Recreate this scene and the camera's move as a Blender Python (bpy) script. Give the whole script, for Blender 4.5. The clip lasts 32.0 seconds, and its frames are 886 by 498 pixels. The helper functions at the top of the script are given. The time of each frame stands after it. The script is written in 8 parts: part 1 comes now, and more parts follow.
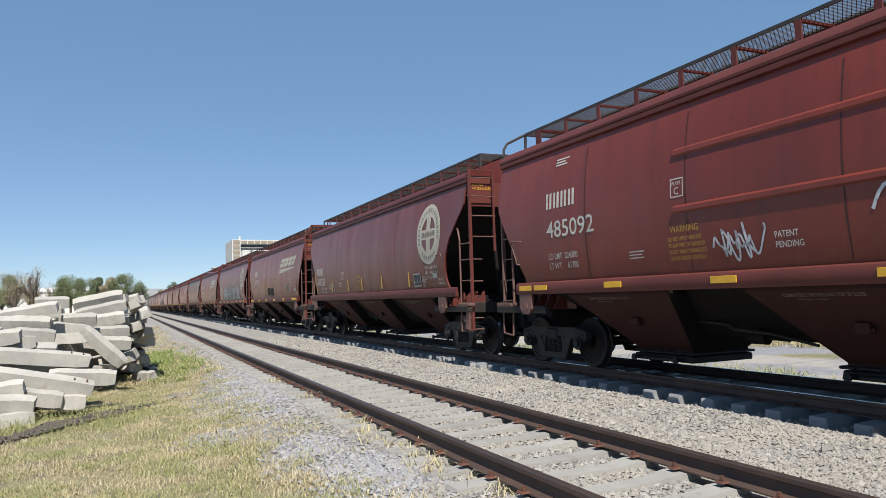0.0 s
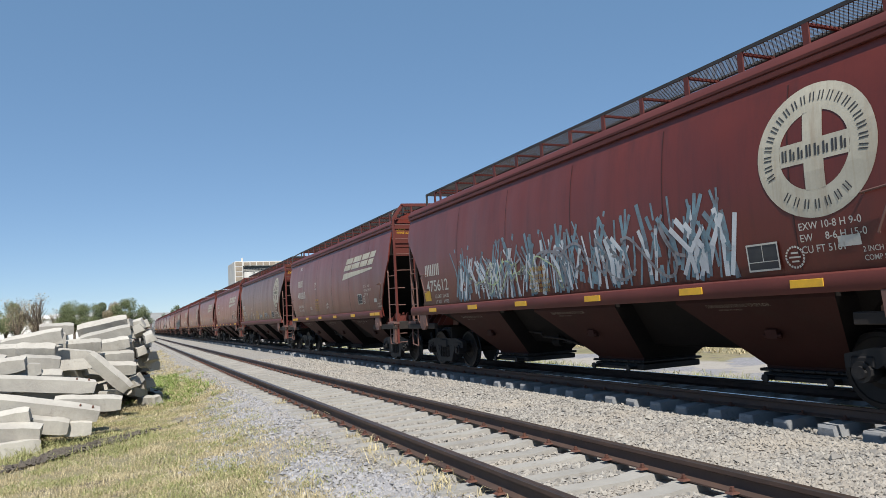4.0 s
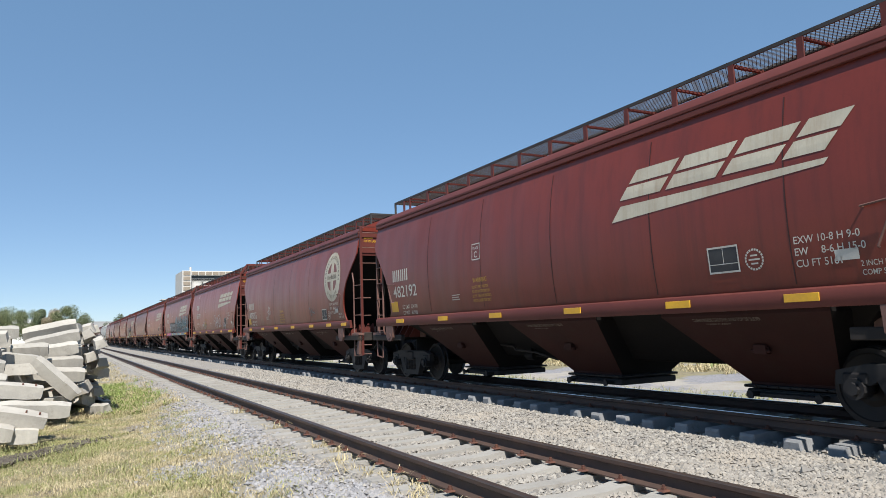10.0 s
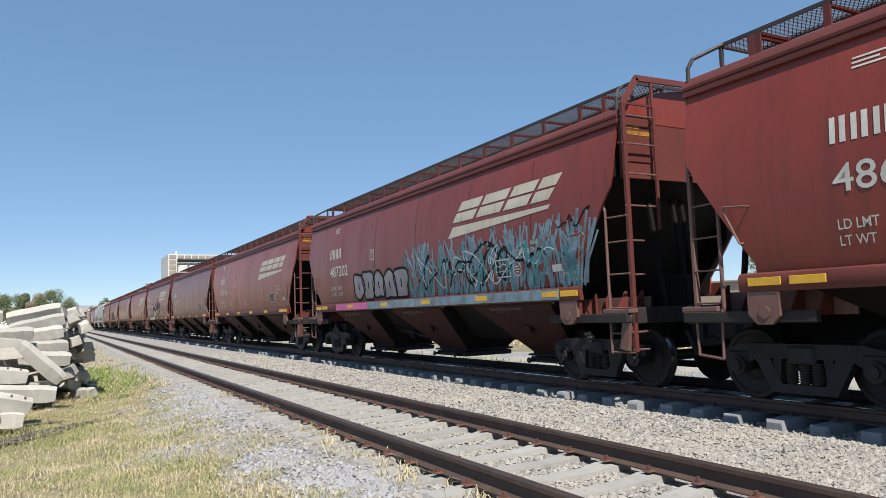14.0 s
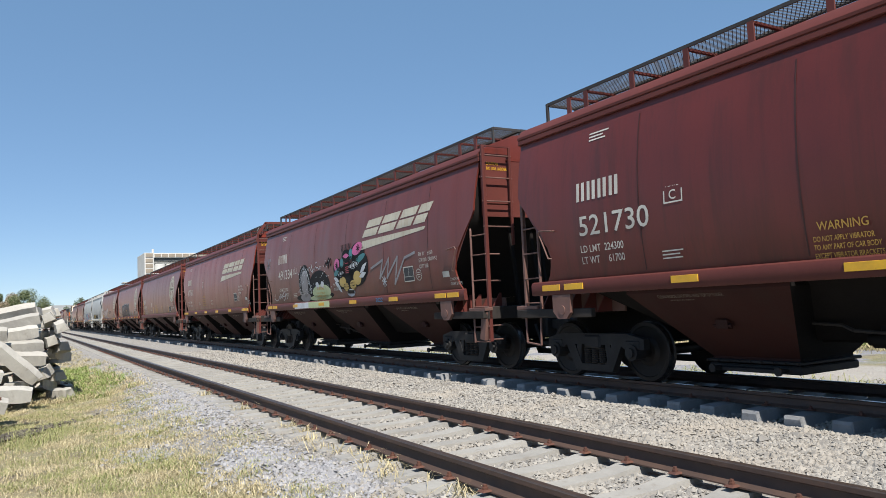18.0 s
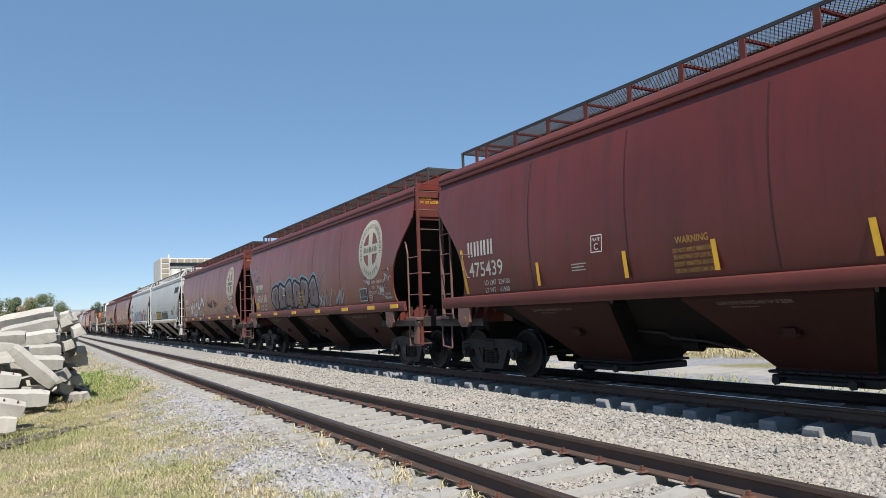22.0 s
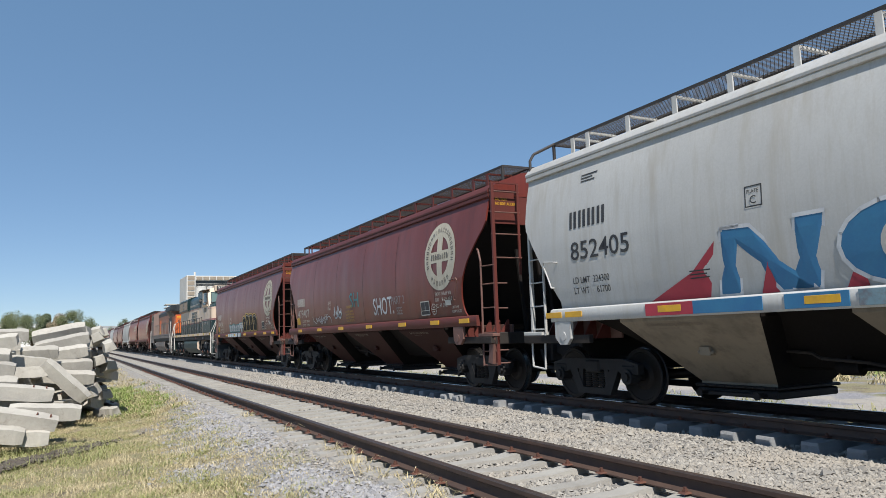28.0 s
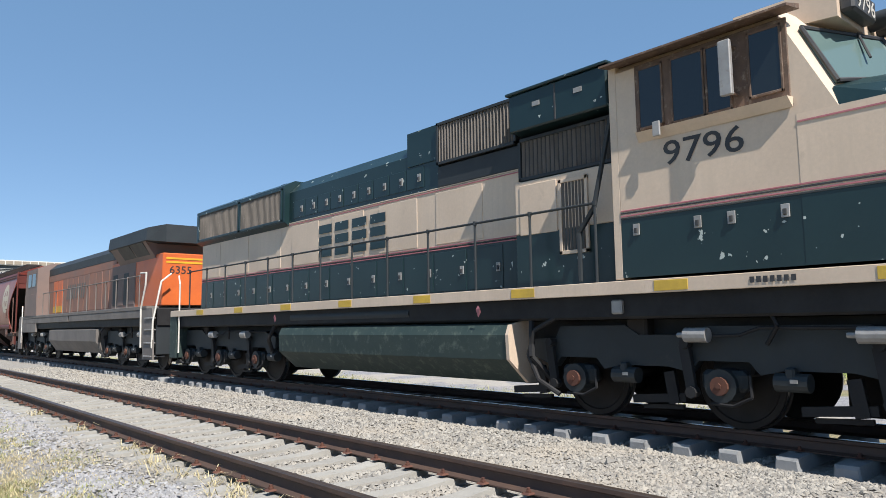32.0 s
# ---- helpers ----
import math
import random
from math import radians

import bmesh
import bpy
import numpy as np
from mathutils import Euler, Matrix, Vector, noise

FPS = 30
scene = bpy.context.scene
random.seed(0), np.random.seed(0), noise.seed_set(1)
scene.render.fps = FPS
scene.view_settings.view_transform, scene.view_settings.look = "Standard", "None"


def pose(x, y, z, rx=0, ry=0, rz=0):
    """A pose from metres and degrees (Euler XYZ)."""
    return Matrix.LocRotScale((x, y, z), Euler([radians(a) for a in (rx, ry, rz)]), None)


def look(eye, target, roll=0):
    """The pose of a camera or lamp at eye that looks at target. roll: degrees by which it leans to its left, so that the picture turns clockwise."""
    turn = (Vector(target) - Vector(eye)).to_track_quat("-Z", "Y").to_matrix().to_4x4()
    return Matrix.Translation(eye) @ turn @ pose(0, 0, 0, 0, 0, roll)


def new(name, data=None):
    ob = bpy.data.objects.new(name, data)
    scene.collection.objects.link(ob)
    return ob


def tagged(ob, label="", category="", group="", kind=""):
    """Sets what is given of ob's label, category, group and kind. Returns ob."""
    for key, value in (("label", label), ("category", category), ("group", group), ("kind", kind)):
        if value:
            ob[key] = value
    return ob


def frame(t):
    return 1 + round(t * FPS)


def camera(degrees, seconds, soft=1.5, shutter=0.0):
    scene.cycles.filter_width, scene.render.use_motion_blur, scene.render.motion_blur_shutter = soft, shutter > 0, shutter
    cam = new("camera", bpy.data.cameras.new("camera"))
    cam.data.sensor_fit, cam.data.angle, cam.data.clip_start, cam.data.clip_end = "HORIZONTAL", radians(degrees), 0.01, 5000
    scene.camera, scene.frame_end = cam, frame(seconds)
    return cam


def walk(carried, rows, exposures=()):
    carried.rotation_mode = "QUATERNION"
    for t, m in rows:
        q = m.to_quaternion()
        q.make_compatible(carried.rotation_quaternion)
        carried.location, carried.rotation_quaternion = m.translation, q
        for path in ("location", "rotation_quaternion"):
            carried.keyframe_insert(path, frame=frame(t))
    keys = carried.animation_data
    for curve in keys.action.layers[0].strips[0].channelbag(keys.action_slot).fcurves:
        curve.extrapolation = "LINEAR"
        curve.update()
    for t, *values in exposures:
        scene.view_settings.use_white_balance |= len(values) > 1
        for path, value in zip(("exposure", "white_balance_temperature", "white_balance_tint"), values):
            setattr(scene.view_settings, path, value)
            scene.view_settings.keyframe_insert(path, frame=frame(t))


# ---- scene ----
# The camera: hand-held beside the siding, turning a little, then panning after the engines.
cam = camera(63.8, 32.0, 0.55)
PATH = [
    (0.0, 0.000, -0.000, 1.382, 93.87, 1.73, -23.92),
    (0.5, -0.003, -0.001, 1.378, 93.89, 1.75, -23.86),
    (1.0, -0.006, -0.004, 1.383, 93.87, 2.03, -23.78),
    (1.5, -0.016, -0.009, 1.381, 93.98, 2.54, -23.72),
    (2.0, -0.020, -0.026, 1.385, 94.41, 2.68, -23.72),
    (2.5, -0.030, -0.030, 1.391, 95.00, 2.80, -23.64),
    (3.0, -0.035, -0.034, 1.393, 95.15, 2.99, -23.60),
    (3.5, -0.027, -0.024, 1.383, 95.20, 3.21, -23.58),
    (5.5, 0.017, -0.038, 1.384, 95.26, 2.90, -23.92),
    (6.0, 0.029, -0.050, 1.373, 95.30, 2.93, -23.64),
    (6.5, 0.029, -0.035, 1.365, 95.17, 2.93, -22.02),
    (7.0, -0.004, 0.013, 1.355, 95.07, 2.86, -21.35),
    (7.5, -0.088, 0.111, 1.340, 95.42, 3.00, -22.22),
    (8.0, -0.154, 0.163, 1.341, 96.21, 2.84, -23.60),
    (8.5, -0.182, 0.183, 1.330, 96.39, 2.58, -25.88),
    (9.0, -0.211, 0.195, 1.325, 96.34, 2.09, -27.47),
    (9.5, -0.221, 0.202, 1.318, 96.38, 1.94, -27.53),
    (10.0, -0.222, 0.204, 1.305, 96.29, 1.95, -27.54),
    (10.5, -0.227, 0.207, 1.296, 95.41, 2.04, -27.64),
    (11.0, -0.229, 0.205, 1.298, 94.93, 2.08, -27.58),
    (11.5, -0.229, 0.195, 1.304, 94.90, 2.16, -28.01),
    (12.0, -0.231, 0.202, 1.298, 94.94, 2.20, -28.61),
    (12.5, -0.239, 0.197, 1.293, 94.98, 2.10, -28.69),
    (13.0, -0.259, 0.185, 1.278, 95.08, 1.83, -28.66),
    (13.5, -0.228, 0.208, 1.296, 94.98, 2.04, -28.59),
    (14.0, -0.222, 0.207, 1.303, 94.92, 2.08, -28.55),
    (14.5, -0.227, 0.204, 1.306, 94.91, 2.11, -28.52),
    (16.5, -0.218, 0.166, 1.292, 94.44, 2.88, -30.27),
    (17.0, -0.225, 0.176, 1.287, 94.59, 2.89, -30.25),
    (17.5, -0.233, 0.180, 1.290, 94.56, 2.83, -30.20),
    (18.0, -0.242, 0.177, 1.291, 94.58, 2.59, -30.16),
    (18.5, -0.247, 0.175, 1.293, 94.59, 2.41, -30.12),
    (19.0, -0.250, 0.173, 1.297, 94.76, 2.34, -30.07),
    (19.5, -0.244, 0.185, 1.302, 94.98, 2.48, -29.75),
    (20.0, -0.229, 0.192, 1.312, 94.93, 2.68, -29.50),
    (20.5, -0.239, 0.188, 1.298, 95.07, 2.58, -29.44),
    (21.0, -0.240, 0.191, 1.299, 95.08, 2.63, -29.22),
    (21.5, -0.248, 0.189, 1.290, 95.13, 2.53, -29.11),
    (22.0, -0.245, 0.185, 1.294, 95.15, 2.24, -29.07),
    (22.5, -0.245, 0.186, 1.294, 95.24, 1.97, -29.03),
    (23.0, -0.257, 0.183, 1.301, 95.46, 1.84, -29.04),
    (23.5, -0.253, 0.179, 1.297, 95.77, 1.80, -28.98),
    (24.0, -0.259, 0.186, 1.297, 95.89, 1.83, -28.92),
    (24.5, -0.251, 0.204, 1.291, 95.96, 1.95, -28.60),
    (25.0, -0.254, 0.214, 1.289, 96.01, 1.84, -28.25),
    (25.5, -0.219, 0.179, 1.302, 96.64, 1.48, -28.12),
    (27.5, -0.323, 0.291, 1.270, 96.74, 1.71, -27.19),
    (28.0, -0.324, 0.300, 1.268, 96.71, 1.88, -27.25),
    (28.5, -0.324, 0.308, 1.275, 96.70, 1.93, -27.31),
    (29.0, -0.332, 0.303, 1.265, 96.77, 1.88, -27.87),
    (29.5, -0.338, 0.287, 1.263, 96.76, 1.54, -28.58),
    (30.0, -0.351, 0.260, 1.251, 96.76, 1.37, -29.47),
    (30.5, -0.337, 0.232, 1.227, 96.50, 1.12, -32.07),
    (31.0, -0.305, 0.244, 1.209, 96.43, 0.95, -35.57),
    (31.5, -0.249, 0.234, 1.213, 96.42, 0.76, -38.61),
    (32.0, -0.181, 0.228, 1.243, 96.17, 0.77, -40.81),
]
LIGHT = [(0.0, 0.42), (3.0, 0.38), (6.0, 0.38), (9.0, 0.49), (13.0, 0.53), (20.0, 0.54), (22.0, 0.49), (24.0, 0.40), (25.0, 0.38), (27.9, 0.34), (29.0, 0.49), (30.5, 0.54), (32.0, 0.62)]
walk(cam, [(t, pose(x, y, z, a, b, c)) for t, x, y, z, a, b, c in PATH], LIGHT)

# World, sun and exposure: a clear dry day, the sun high behind the camera.
SUN_TO = Vector((-0.165, -0.60, 0.80)).normalized()
world = bpy.data.worlds.new("sky")
scene.world = world
world.use_nodes = True
wn = world.node_tree
sky = wn.nodes.new("ShaderNodeTexSky")
sky.sky_type = "NISHITA"
sky.sun_disc = False
sky.sun_elevation = math.asin(SUN_TO.z)
sky.sun_rotation = math.atan2(SUN_TO.x, SUN_TO.y)
sky.altitude = 2300
sky.air_density = 0.9
sky.dust_density = 0.0
sky.ozone_density = 0.6
wn.nodes["Background"].inputs[1].default_value = 0.105
# a deep even blue all round evens out the pale horizon of the clear-air sky
even = wn.nodes.new("ShaderNodeMix")
even.data_type = "RGBA"
even.inputs[0].default_value = 0.55
even.inputs[7].default_value = (1.20, 2.45, 4.20, 1)
wn.links.new(sky.outputs[0], even.inputs[6])
wn.links.new(even.outputs[2], wn.nodes["Background"].inputs[0])
sun = new("sun", bpy.data.lights.new("sun", "SUN"))
sun.data.energy, sun.data.angle, sun.data.color = 5.0, radians(0.53), (1.0, 0.95, 0.88)
sun.matrix_world = look(SUN_TO * 50, (0, 0, 0))


# Materials
def nodes_of(name):
    m = bpy.data.materials.new(name)
    m.use_nodes = True
    return m, m.node_tree, m.node_tree.nodes["Principled BSDF"]


def link(nt, a, b):
    nt.links.new(a, b)


def node(nt, kind, **values):
    n = nt.nodes.new(kind)
    for k, v in values.items():
        n.inputs[k].default_value = v
    return n


def mix(nt, fac, a, b, blend="MIX"):
    n = nt.nodes.new("ShaderNodeMix")
    n.data_type, n.blend_type = "RGBA", blend
    for sock, v in ((n.inputs[0], fac), (n.inputs[6], a), (n.inputs[7], b)):
        if isinstance(v, (int, float)):
            sock.default_value = v
        elif isinstance(v, tuple):
            sock.default_value = (*v, 1)[:4]
        else:
            nt.links.new(v, sock)
    return n.outputs[2]


def ramp(nt, src, lo, hi):
    n = nt.nodes.new("ShaderNodeMapRange")
    n.inputs[1].default_value, n.inputs[2].default_value = lo, hi
    nt.links.new(src, n.inputs[0])
    return n.outputs[0]


def coords(nt, scale=(1, 1, 1), vary=True):
    """Local metres of the thing, moved by a random step for each object."""
    tc = nt.nodes.new("ShaderNodeTexCoord")
    mp = nt.nodes.new("ShaderNodeMapping")
    mp.inputs[3].default_value = scale
    if vary:
        oi = nt.nodes.new("ShaderNodeObjectInfo")
        mul = nt.nodes.new("ShaderNodeMath")
        mul.operation = "MULTIPLY"
        mul.inputs[1].default_value = 37.0
        nt.links.new(oi.outputs["Random"], mul.inputs[0])
        nt.links.new(mul.outputs[0], mp.inputs[1])
    nt.links.new(tc.outputs["Object"], mp.inputs[0])
    return mp.outputs[0]


def noise_tex(nt, vec, scale, detail=4.0, rough=0.6):
    n = node(nt, "ShaderNodeTexNoise", Scale=scale, Detail=detail, Roughness=rough)
    nt.links.new(vec, n.inputs["Vector"])
    return n.outputs["Fac"]


def bump(nt, bsdf, height, strength, distance):
    b = node(nt, "ShaderNodeBump", Strength=strength, Distance=distance)
    nt.links.new(height, b.inputs["Height"])
    nt.links.new(b.outputs[0], bsdf.inputs["Normal"])


def surface(name, c0, c1, rough=0.7, metal=0.0, big=0.7, fine=18.0, relief=0.25, deep=0.006, dirt=None, dirt_amount=0.5, hue=0.0, streak=None, gloss=0.5, waves=0.0, dust=0.0, chips=None):
    """A worn surface: two base colours mixed in large patches, fine grain, dirt, and upright streaks where asked."""
    m, nt, bsdf = nodes_of(name)
    v = coords(nt)
    n1, n2 = noise_tex(nt, v, big), noise_tex(nt, v, fine, 6.0, 0.7)
    col = mix(nt, ramp(nt, n1, 0.35, 0.65), c0, c1)
    col = mix(nt, 0.35, col, mix(nt, n2, (0.55, 0.55, 0.55), (1.4, 1.4, 1.4)), "MULTIPLY")
    if streak:
        sv = coords(nt, (2.4, 2.4, 0.16))
        s = ramp(nt, noise_tex(nt, sv, 1.6, 5.0, 0.65), 0.5, 0.8)
        col = mix(nt, s, col, streak)
        fine_runs = ramp(nt, noise_tex(nt, coords(nt, (9, 9, 0.35)), 1.3, 4.0, 0.7), 0.52, 0.75)
        col = mix(nt, fine_runs, col, mix(nt, 0.5, col, streak))
    if dirt:
        d = ramp(nt, noise_tex(nt, v, big * 3.1, 6.0, 0.7), 1.0 - dirt_amount, 1.05 - dirt_amount * 0.5)
        col = mix(nt, d, col, dirt)
    if chips:
        c = ramp(nt, noise_tex(nt, v, 7.0, 3.0, 0.55), 0.685, 0.70)
        col = mix(nt, c, col, chips)
    if hue:
        oi = nt.nodes.new("ShaderNodeObjectInfo")
        hs = nt.nodes.new("ShaderNodeHueSaturation")
        mr = nt.nodes.new("ShaderNodeMapRange")
        mr.inputs[3].default_value, mr.inputs[4].default_value = 1 - hue, 1 + hue
        nt.links.new(oi.outputs["Random"], mr.inputs[0])
        nt.links.new(mr.outputs[0], hs.inputs["Value"])
        nt.links.new(col, hs.inputs["Color"])
        col = hs.outputs[0]
    nt.links.new(col, bsdf.inputs["Base Color"])
    rr = nt.nodes.new("ShaderNodeMapRange")
    rr.inputs[3].default_value, rr.inputs[4].default_value = max(0.05, rough - 0.12), min(1.0, rough + 0.12)
    nt.links.new(n2, rr.inputs[0])
    nt.links.new(rr.outputs[0], bsdf.inputs["Roughness"])
    bsdf.inputs["Metallic"].default_value = metal
    bsdf.inputs["Specular IOR Level"].default_value = gloss
    if dust:
        bsdf.inputs["Sheen Weight"].default_value, bsdf.inputs["Sheen Roughness"].default_value = dust, 0.35
        bsdf.inputs["Sheen Tint"].default_value = (0.80, 0.62, 0.55, 1)
    bump(nt, bsdf, n2, relief, deep)
    if waves:
        # thin sheets buckle a little between their seams
        b = node(nt, "ShaderNodeBump", Strength=1.0, Distance=waves)
        link(nt, noise_tex(nt, coords(nt, (1, 0.75, 0.3)), 1.25, 1.5, 0.4), b.inputs["Height"])
        link(nt, b.outputs[0], bsdf.inputs["Normal"].links[0].from_node.inputs["Normal"])
    return m


OXIDE = surface("oxide_red_paint", (0.2080, 0.0339, 0.0199), (0.1639, 0.0270, 0.0165), 0.4, 0, 0.35, 30, 0.06, 0.004, (0.0946, 0.0254, 0.0155), 0.34, 0.16, (0.1071, 0.0227, 0.0155), waves=0.05, gloss=0.5, dust=0.10)
DARKOXIDE = surface("dark_oxide_red_paint", (0.1524, 0.0277, 0.0172), (0.1200, 0.0219, 0.0143), 0.4, 0, 0.35, 30, 0.06, 0.004, (0.0693, 0.0209, 0.0133), 0.34, 0.16, (0.0787, 0.0185, 0.0133), waves=0.05, gloss=0.5, dust=0.10)
RUSTBROWN = surface("brown_red_paint", (0.1110, 0.0366, 0.0198), (0.0874, 0.0290, 0.0164), 0.4, 0, 0.35, 30, 0.06, 0.004, (0.0504, 0.0273, 0.0154), 0.34, 0.16, (0.0573, 0.0244, 0.0154), waves=0.05, gloss=0.5, dust=0.10)
MAROON = surface("dark_maroon_paint", (0.1335, 0.0231, 0.0174), (0.1062, 0.0187, 0.0140), 0.4, 0, 0.35, 30, 0.06, 0.004, (0.0634, 0.0187, 0.0129), 0.36, 0.16, (0.0650, 0.0174, 0.0119), waves=0.05, gloss=0.5, dust=0.10)
PALE = surface("weathered_white_car_paint", (0.525, 0.525, 0.510), (0.455, 0.452, 0.438), 0.5, 0, 0.4, 30, 0.06, 0.004, (0.36, 0.33, 0.285), 0.30, 0.06, (0.40, 0.372, 0.325), waves=0.03)
TRIM_RED = surface("sill_red_paint", (0.1280, 0.0360, 0.0290), (0.1020, 0.0290, 0.0240), 0.5, 0, 0.8, 25, 0.1, 0.004, (0.0850, 0.0340, 0.0250), 0.4, 0.12, gloss=0.25)
# Hopper paints: dust, plus the shade under the cars mixed into the colour.
HOPPER_RED = surface("dusty_shaded_hopper_paint", (0.0440, 0.0140, 0.0108), (0.0340, 0.0110, 0.0088), 0.75, 0, 0.9, 25, 0.15, 0.005, (0.0375, 0.0178, 0.0133), 0.5, 0.15, gloss=0.2)
HOPPER_PALE = surface("dusty_shaded_white_hopper_paint", (0.27, 0.225, 0.165), (0.20, 0.168, 0.125), 0.75, 0, 0.9, 25, 0.15, 0.005, (0.11, 0.085, 0.06), 0.5, 0.1)
# Black steel with the deep shade of ends and undersides put into its colour.
SHADE_BLACK = surface("shade_black_steel", (0.0096, 0.0076, 0.0068), (0.0064, 0.0052, 0.0048), 0.8, 0, 1.2, 25, 0.2, 0.005, (0.0176, 0.0120, 0.0096), 0.36, 0.1, gloss=0.2)
SILLDUST = surface("dusty_pink_red_steel", (0.150, 0.078, 0.060), (0.105, 0.056, 0.044), 0.7, 0, 1.5, 25, 0.2, 0.004, (0.12, 0.06, 0.05), 0.4)
GRATE = surface("dark_grating_steel", (0.060, 0.054, 0.052), (0.042, 0.038, 0.037), 0.6, 0.3, 2, 30, 0.2, 0.003)
TRUCK = surface("greasy_truck_iron", (0.030, 0.030, 0.031), (0.021, 0.020, 0.021), 0.6, 0.1, 2.5, 25, 0.35, 0.006, (0.045, 0.034, 0.027), 0.40, 0.1, gloss=0.2)
WHEEL = surface("wheel_steel", (0.026, 0.023, 0.022), (0.018, 0.016, 0.015), 0.5, 0.2, 3, 25, 0.2, 0.004, gloss=0.2)
TREAD = surface("polished_tread_steel", (0.35, 0.34, 0.33), (0.27, 0.26, 0.25), 0.3, 1.0, 4, 30, 0.1, 0.002)
DULLIRON = surface("dusty_spring_iron", (0.045, 0.038, 0.034), (0.03, 0.026, 0.024), 0.7, 0.2, 3, 25, 0.2, 0.004, gloss=0.2)
LADDER = surface("dusty_ladder_paint", (0.165, 0.085, 0.068), (0.12, 0.062, 0.05), 0.6, 0, 2, 25, 0.15, 0.003, (0.10, 0.05, 0.04), 0.4)
GREYMETAL = surface("grey_galvanised_steel", (0.36, 0.35, 0.34), (0.26, 0.25, 0.24), 0.5, 0.3, 3, 25, 0.15, 0.003, (0.15, 0.10, 0.07), 0.4)
LETTER = surface("faded_white_stencil", (0.594, 0.576, 0.522), (0.450, 0.423, 0.378), 0.7, 0, 1.5, 30, 0.05, 0.002, (0.270, 0.180, 0.144), 0.38)
CREAM = surface("cream_logo_paint", (0.510, 0.476, 0.383), (0.425, 0.391, 0.315), 0.65, 0, 1.2, 30, 0.05, 0.002, (0.281, 0.212, 0.153), 0.32, 0, (0.340, 0.264, 0.187))
DARKLETTER = surface("black_stencil", (0.03, 0.03, 0.035), (0.05, 0.05, 0.05), 0.6, 0, 3, 30, 0.05, 0.002)
YELLOW = surface("yellow_reflector_tape", (0.72, 0.40, 0.02), (0.58, 0.32, 0.03), 0.45, 0, 3, 30, 0.05, 0.002, (0.25, 0.14, 0.04), 0.34)
AMBER = surface("amber_stencil", (0.50, 0.29, 0.05), (0.40, 0.24, 0.05), 0.65, 0, 3, 30, 0.05, 0.002, (0.2, 0.09, 0.05), 0.4)
DULLTEXT = surface("faded_tan_stencil", (0.20, 0.165, 0.125), (0.13, 0.10, 0.08), 0.7, 0, 3, 30, 0.05, 0.002)
SPRAY = {
    "white": surface("white_spray_paint", (0.62, 0.64, 0.66), (0.46, 0.47, 0.49), 0.5, 0, 2, 30, 0.03, 0.002, (0.25, 0.2, 0.2), 0.35),
    "blue": surface("pale_blue_spray_paint", (0.20, 0.31, 0.36), (0.12, 0.19, 0.23), 0.5, 0, 1.5, 30, 0.03, 0.002, (0.13, 0.06, 0.055), 0.55),
    "deepblue": surface("deep_blue_spray_paint", (0.03, 0.14, 0.30), (0.04, 0.19, 0.34), 0.5, 0, 1.5, 30, 0.03, 0.002),
    "red": surface("red_spray_paint", (0.42, 0.04, 0.06), (0.33, 0.03, 0.05), 0.5, 0, 1.5, 30, 0.03, 0.002),
    "black": surface("black_spray_paint", (0.010, 0.010, 0.011), (0.016, 0.015, 0.015), 0.6, 0, 2, 30, 0.03, 0.002, gloss=0.15),
    "sky": surface("light_sky_spray_paint", (0.40, 0.56, 0.62), (0.32, 0.46, 0.52), 0.5, 0, 2, 30, 0.03, 0.002, (0.2, 0.15, 0.15), 0.3),
    "dusk": surface("thin_grey_spray_paint", (0.14, 0.10, 0.105), (0.085, 0.05, 0.052), 0.5, 0, 1.8, 12, 0.03, 0.002, (0.24, 0.21, 0.22), 0.42),
    "pink": surface("pink_spray_paint", (0.60, 0.12, 0.30), (0.50, 0.10, 0.25), 0.5, 0, 2, 30, 0.03, 0.002),
    "teal": surface("teal_spray_paint", (0.04, 0.24, 0.26), (0.05, 0.17, 0.19), 0.5, 0, 2, 30, 0.03, 0.002),
    "gold": surface("gold_spray_paint", (0.52, 0.36, 0.10), (0.42, 0.28, 0.08), 0.5, 0, 2, 30, 0.03, 0.002),
    "green": surface("pale_green_spray_paint", (0.42, 0.50, 0.26), (0.5, 0.55, 0.32), 0.5, 0, 2, 30, 0.03, 0.002),
    "silver": surface("silver_spray_paint", (0.30, 0.29, 0.30), (0.22, 0.20, 0.21), 0.45, 0.2, 1.5, 30, 0.03, 0.002, (0.12, 0.05, 0.05), 0.42),
}
CONCRETE = surface("weathered_sleeper_concrete", (0.44, 0.418, 0.368), (0.345, 0.325, 0.288), 0.9, 0, 1.6, 22, 0.5, 0.012, (0.202, 0.179, 0.149), 0.42, 0.14)
TIE = surface("dusty_track_sleeper_concrete", (0.325, 0.310, 0.280), (0.27, 0.257, 0.234), 0.92, 0, 2, 30, 0.5, 0.01, (0.1906, 0.1674, 0.1376), 0.42, 0.08)
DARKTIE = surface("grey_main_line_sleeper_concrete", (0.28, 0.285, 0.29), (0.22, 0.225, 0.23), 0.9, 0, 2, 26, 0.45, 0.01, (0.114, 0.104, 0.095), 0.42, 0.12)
RAIL = surface("brown_rusted_rail_steel", (0.096, 0.058, 0.043), (0.067, 0.043, 0.035), 0.7, 0.2, 3, 30, 0.3, 0.003, (0.176, 0.096, 0.064), 0.4)
RAILTOP = surface("dull_rail_head_steel", (0.16, 0.115, 0.09), (0.12, 0.09, 0.075), 0.38, 0.7, 6, 40, 0.15, 0.002)
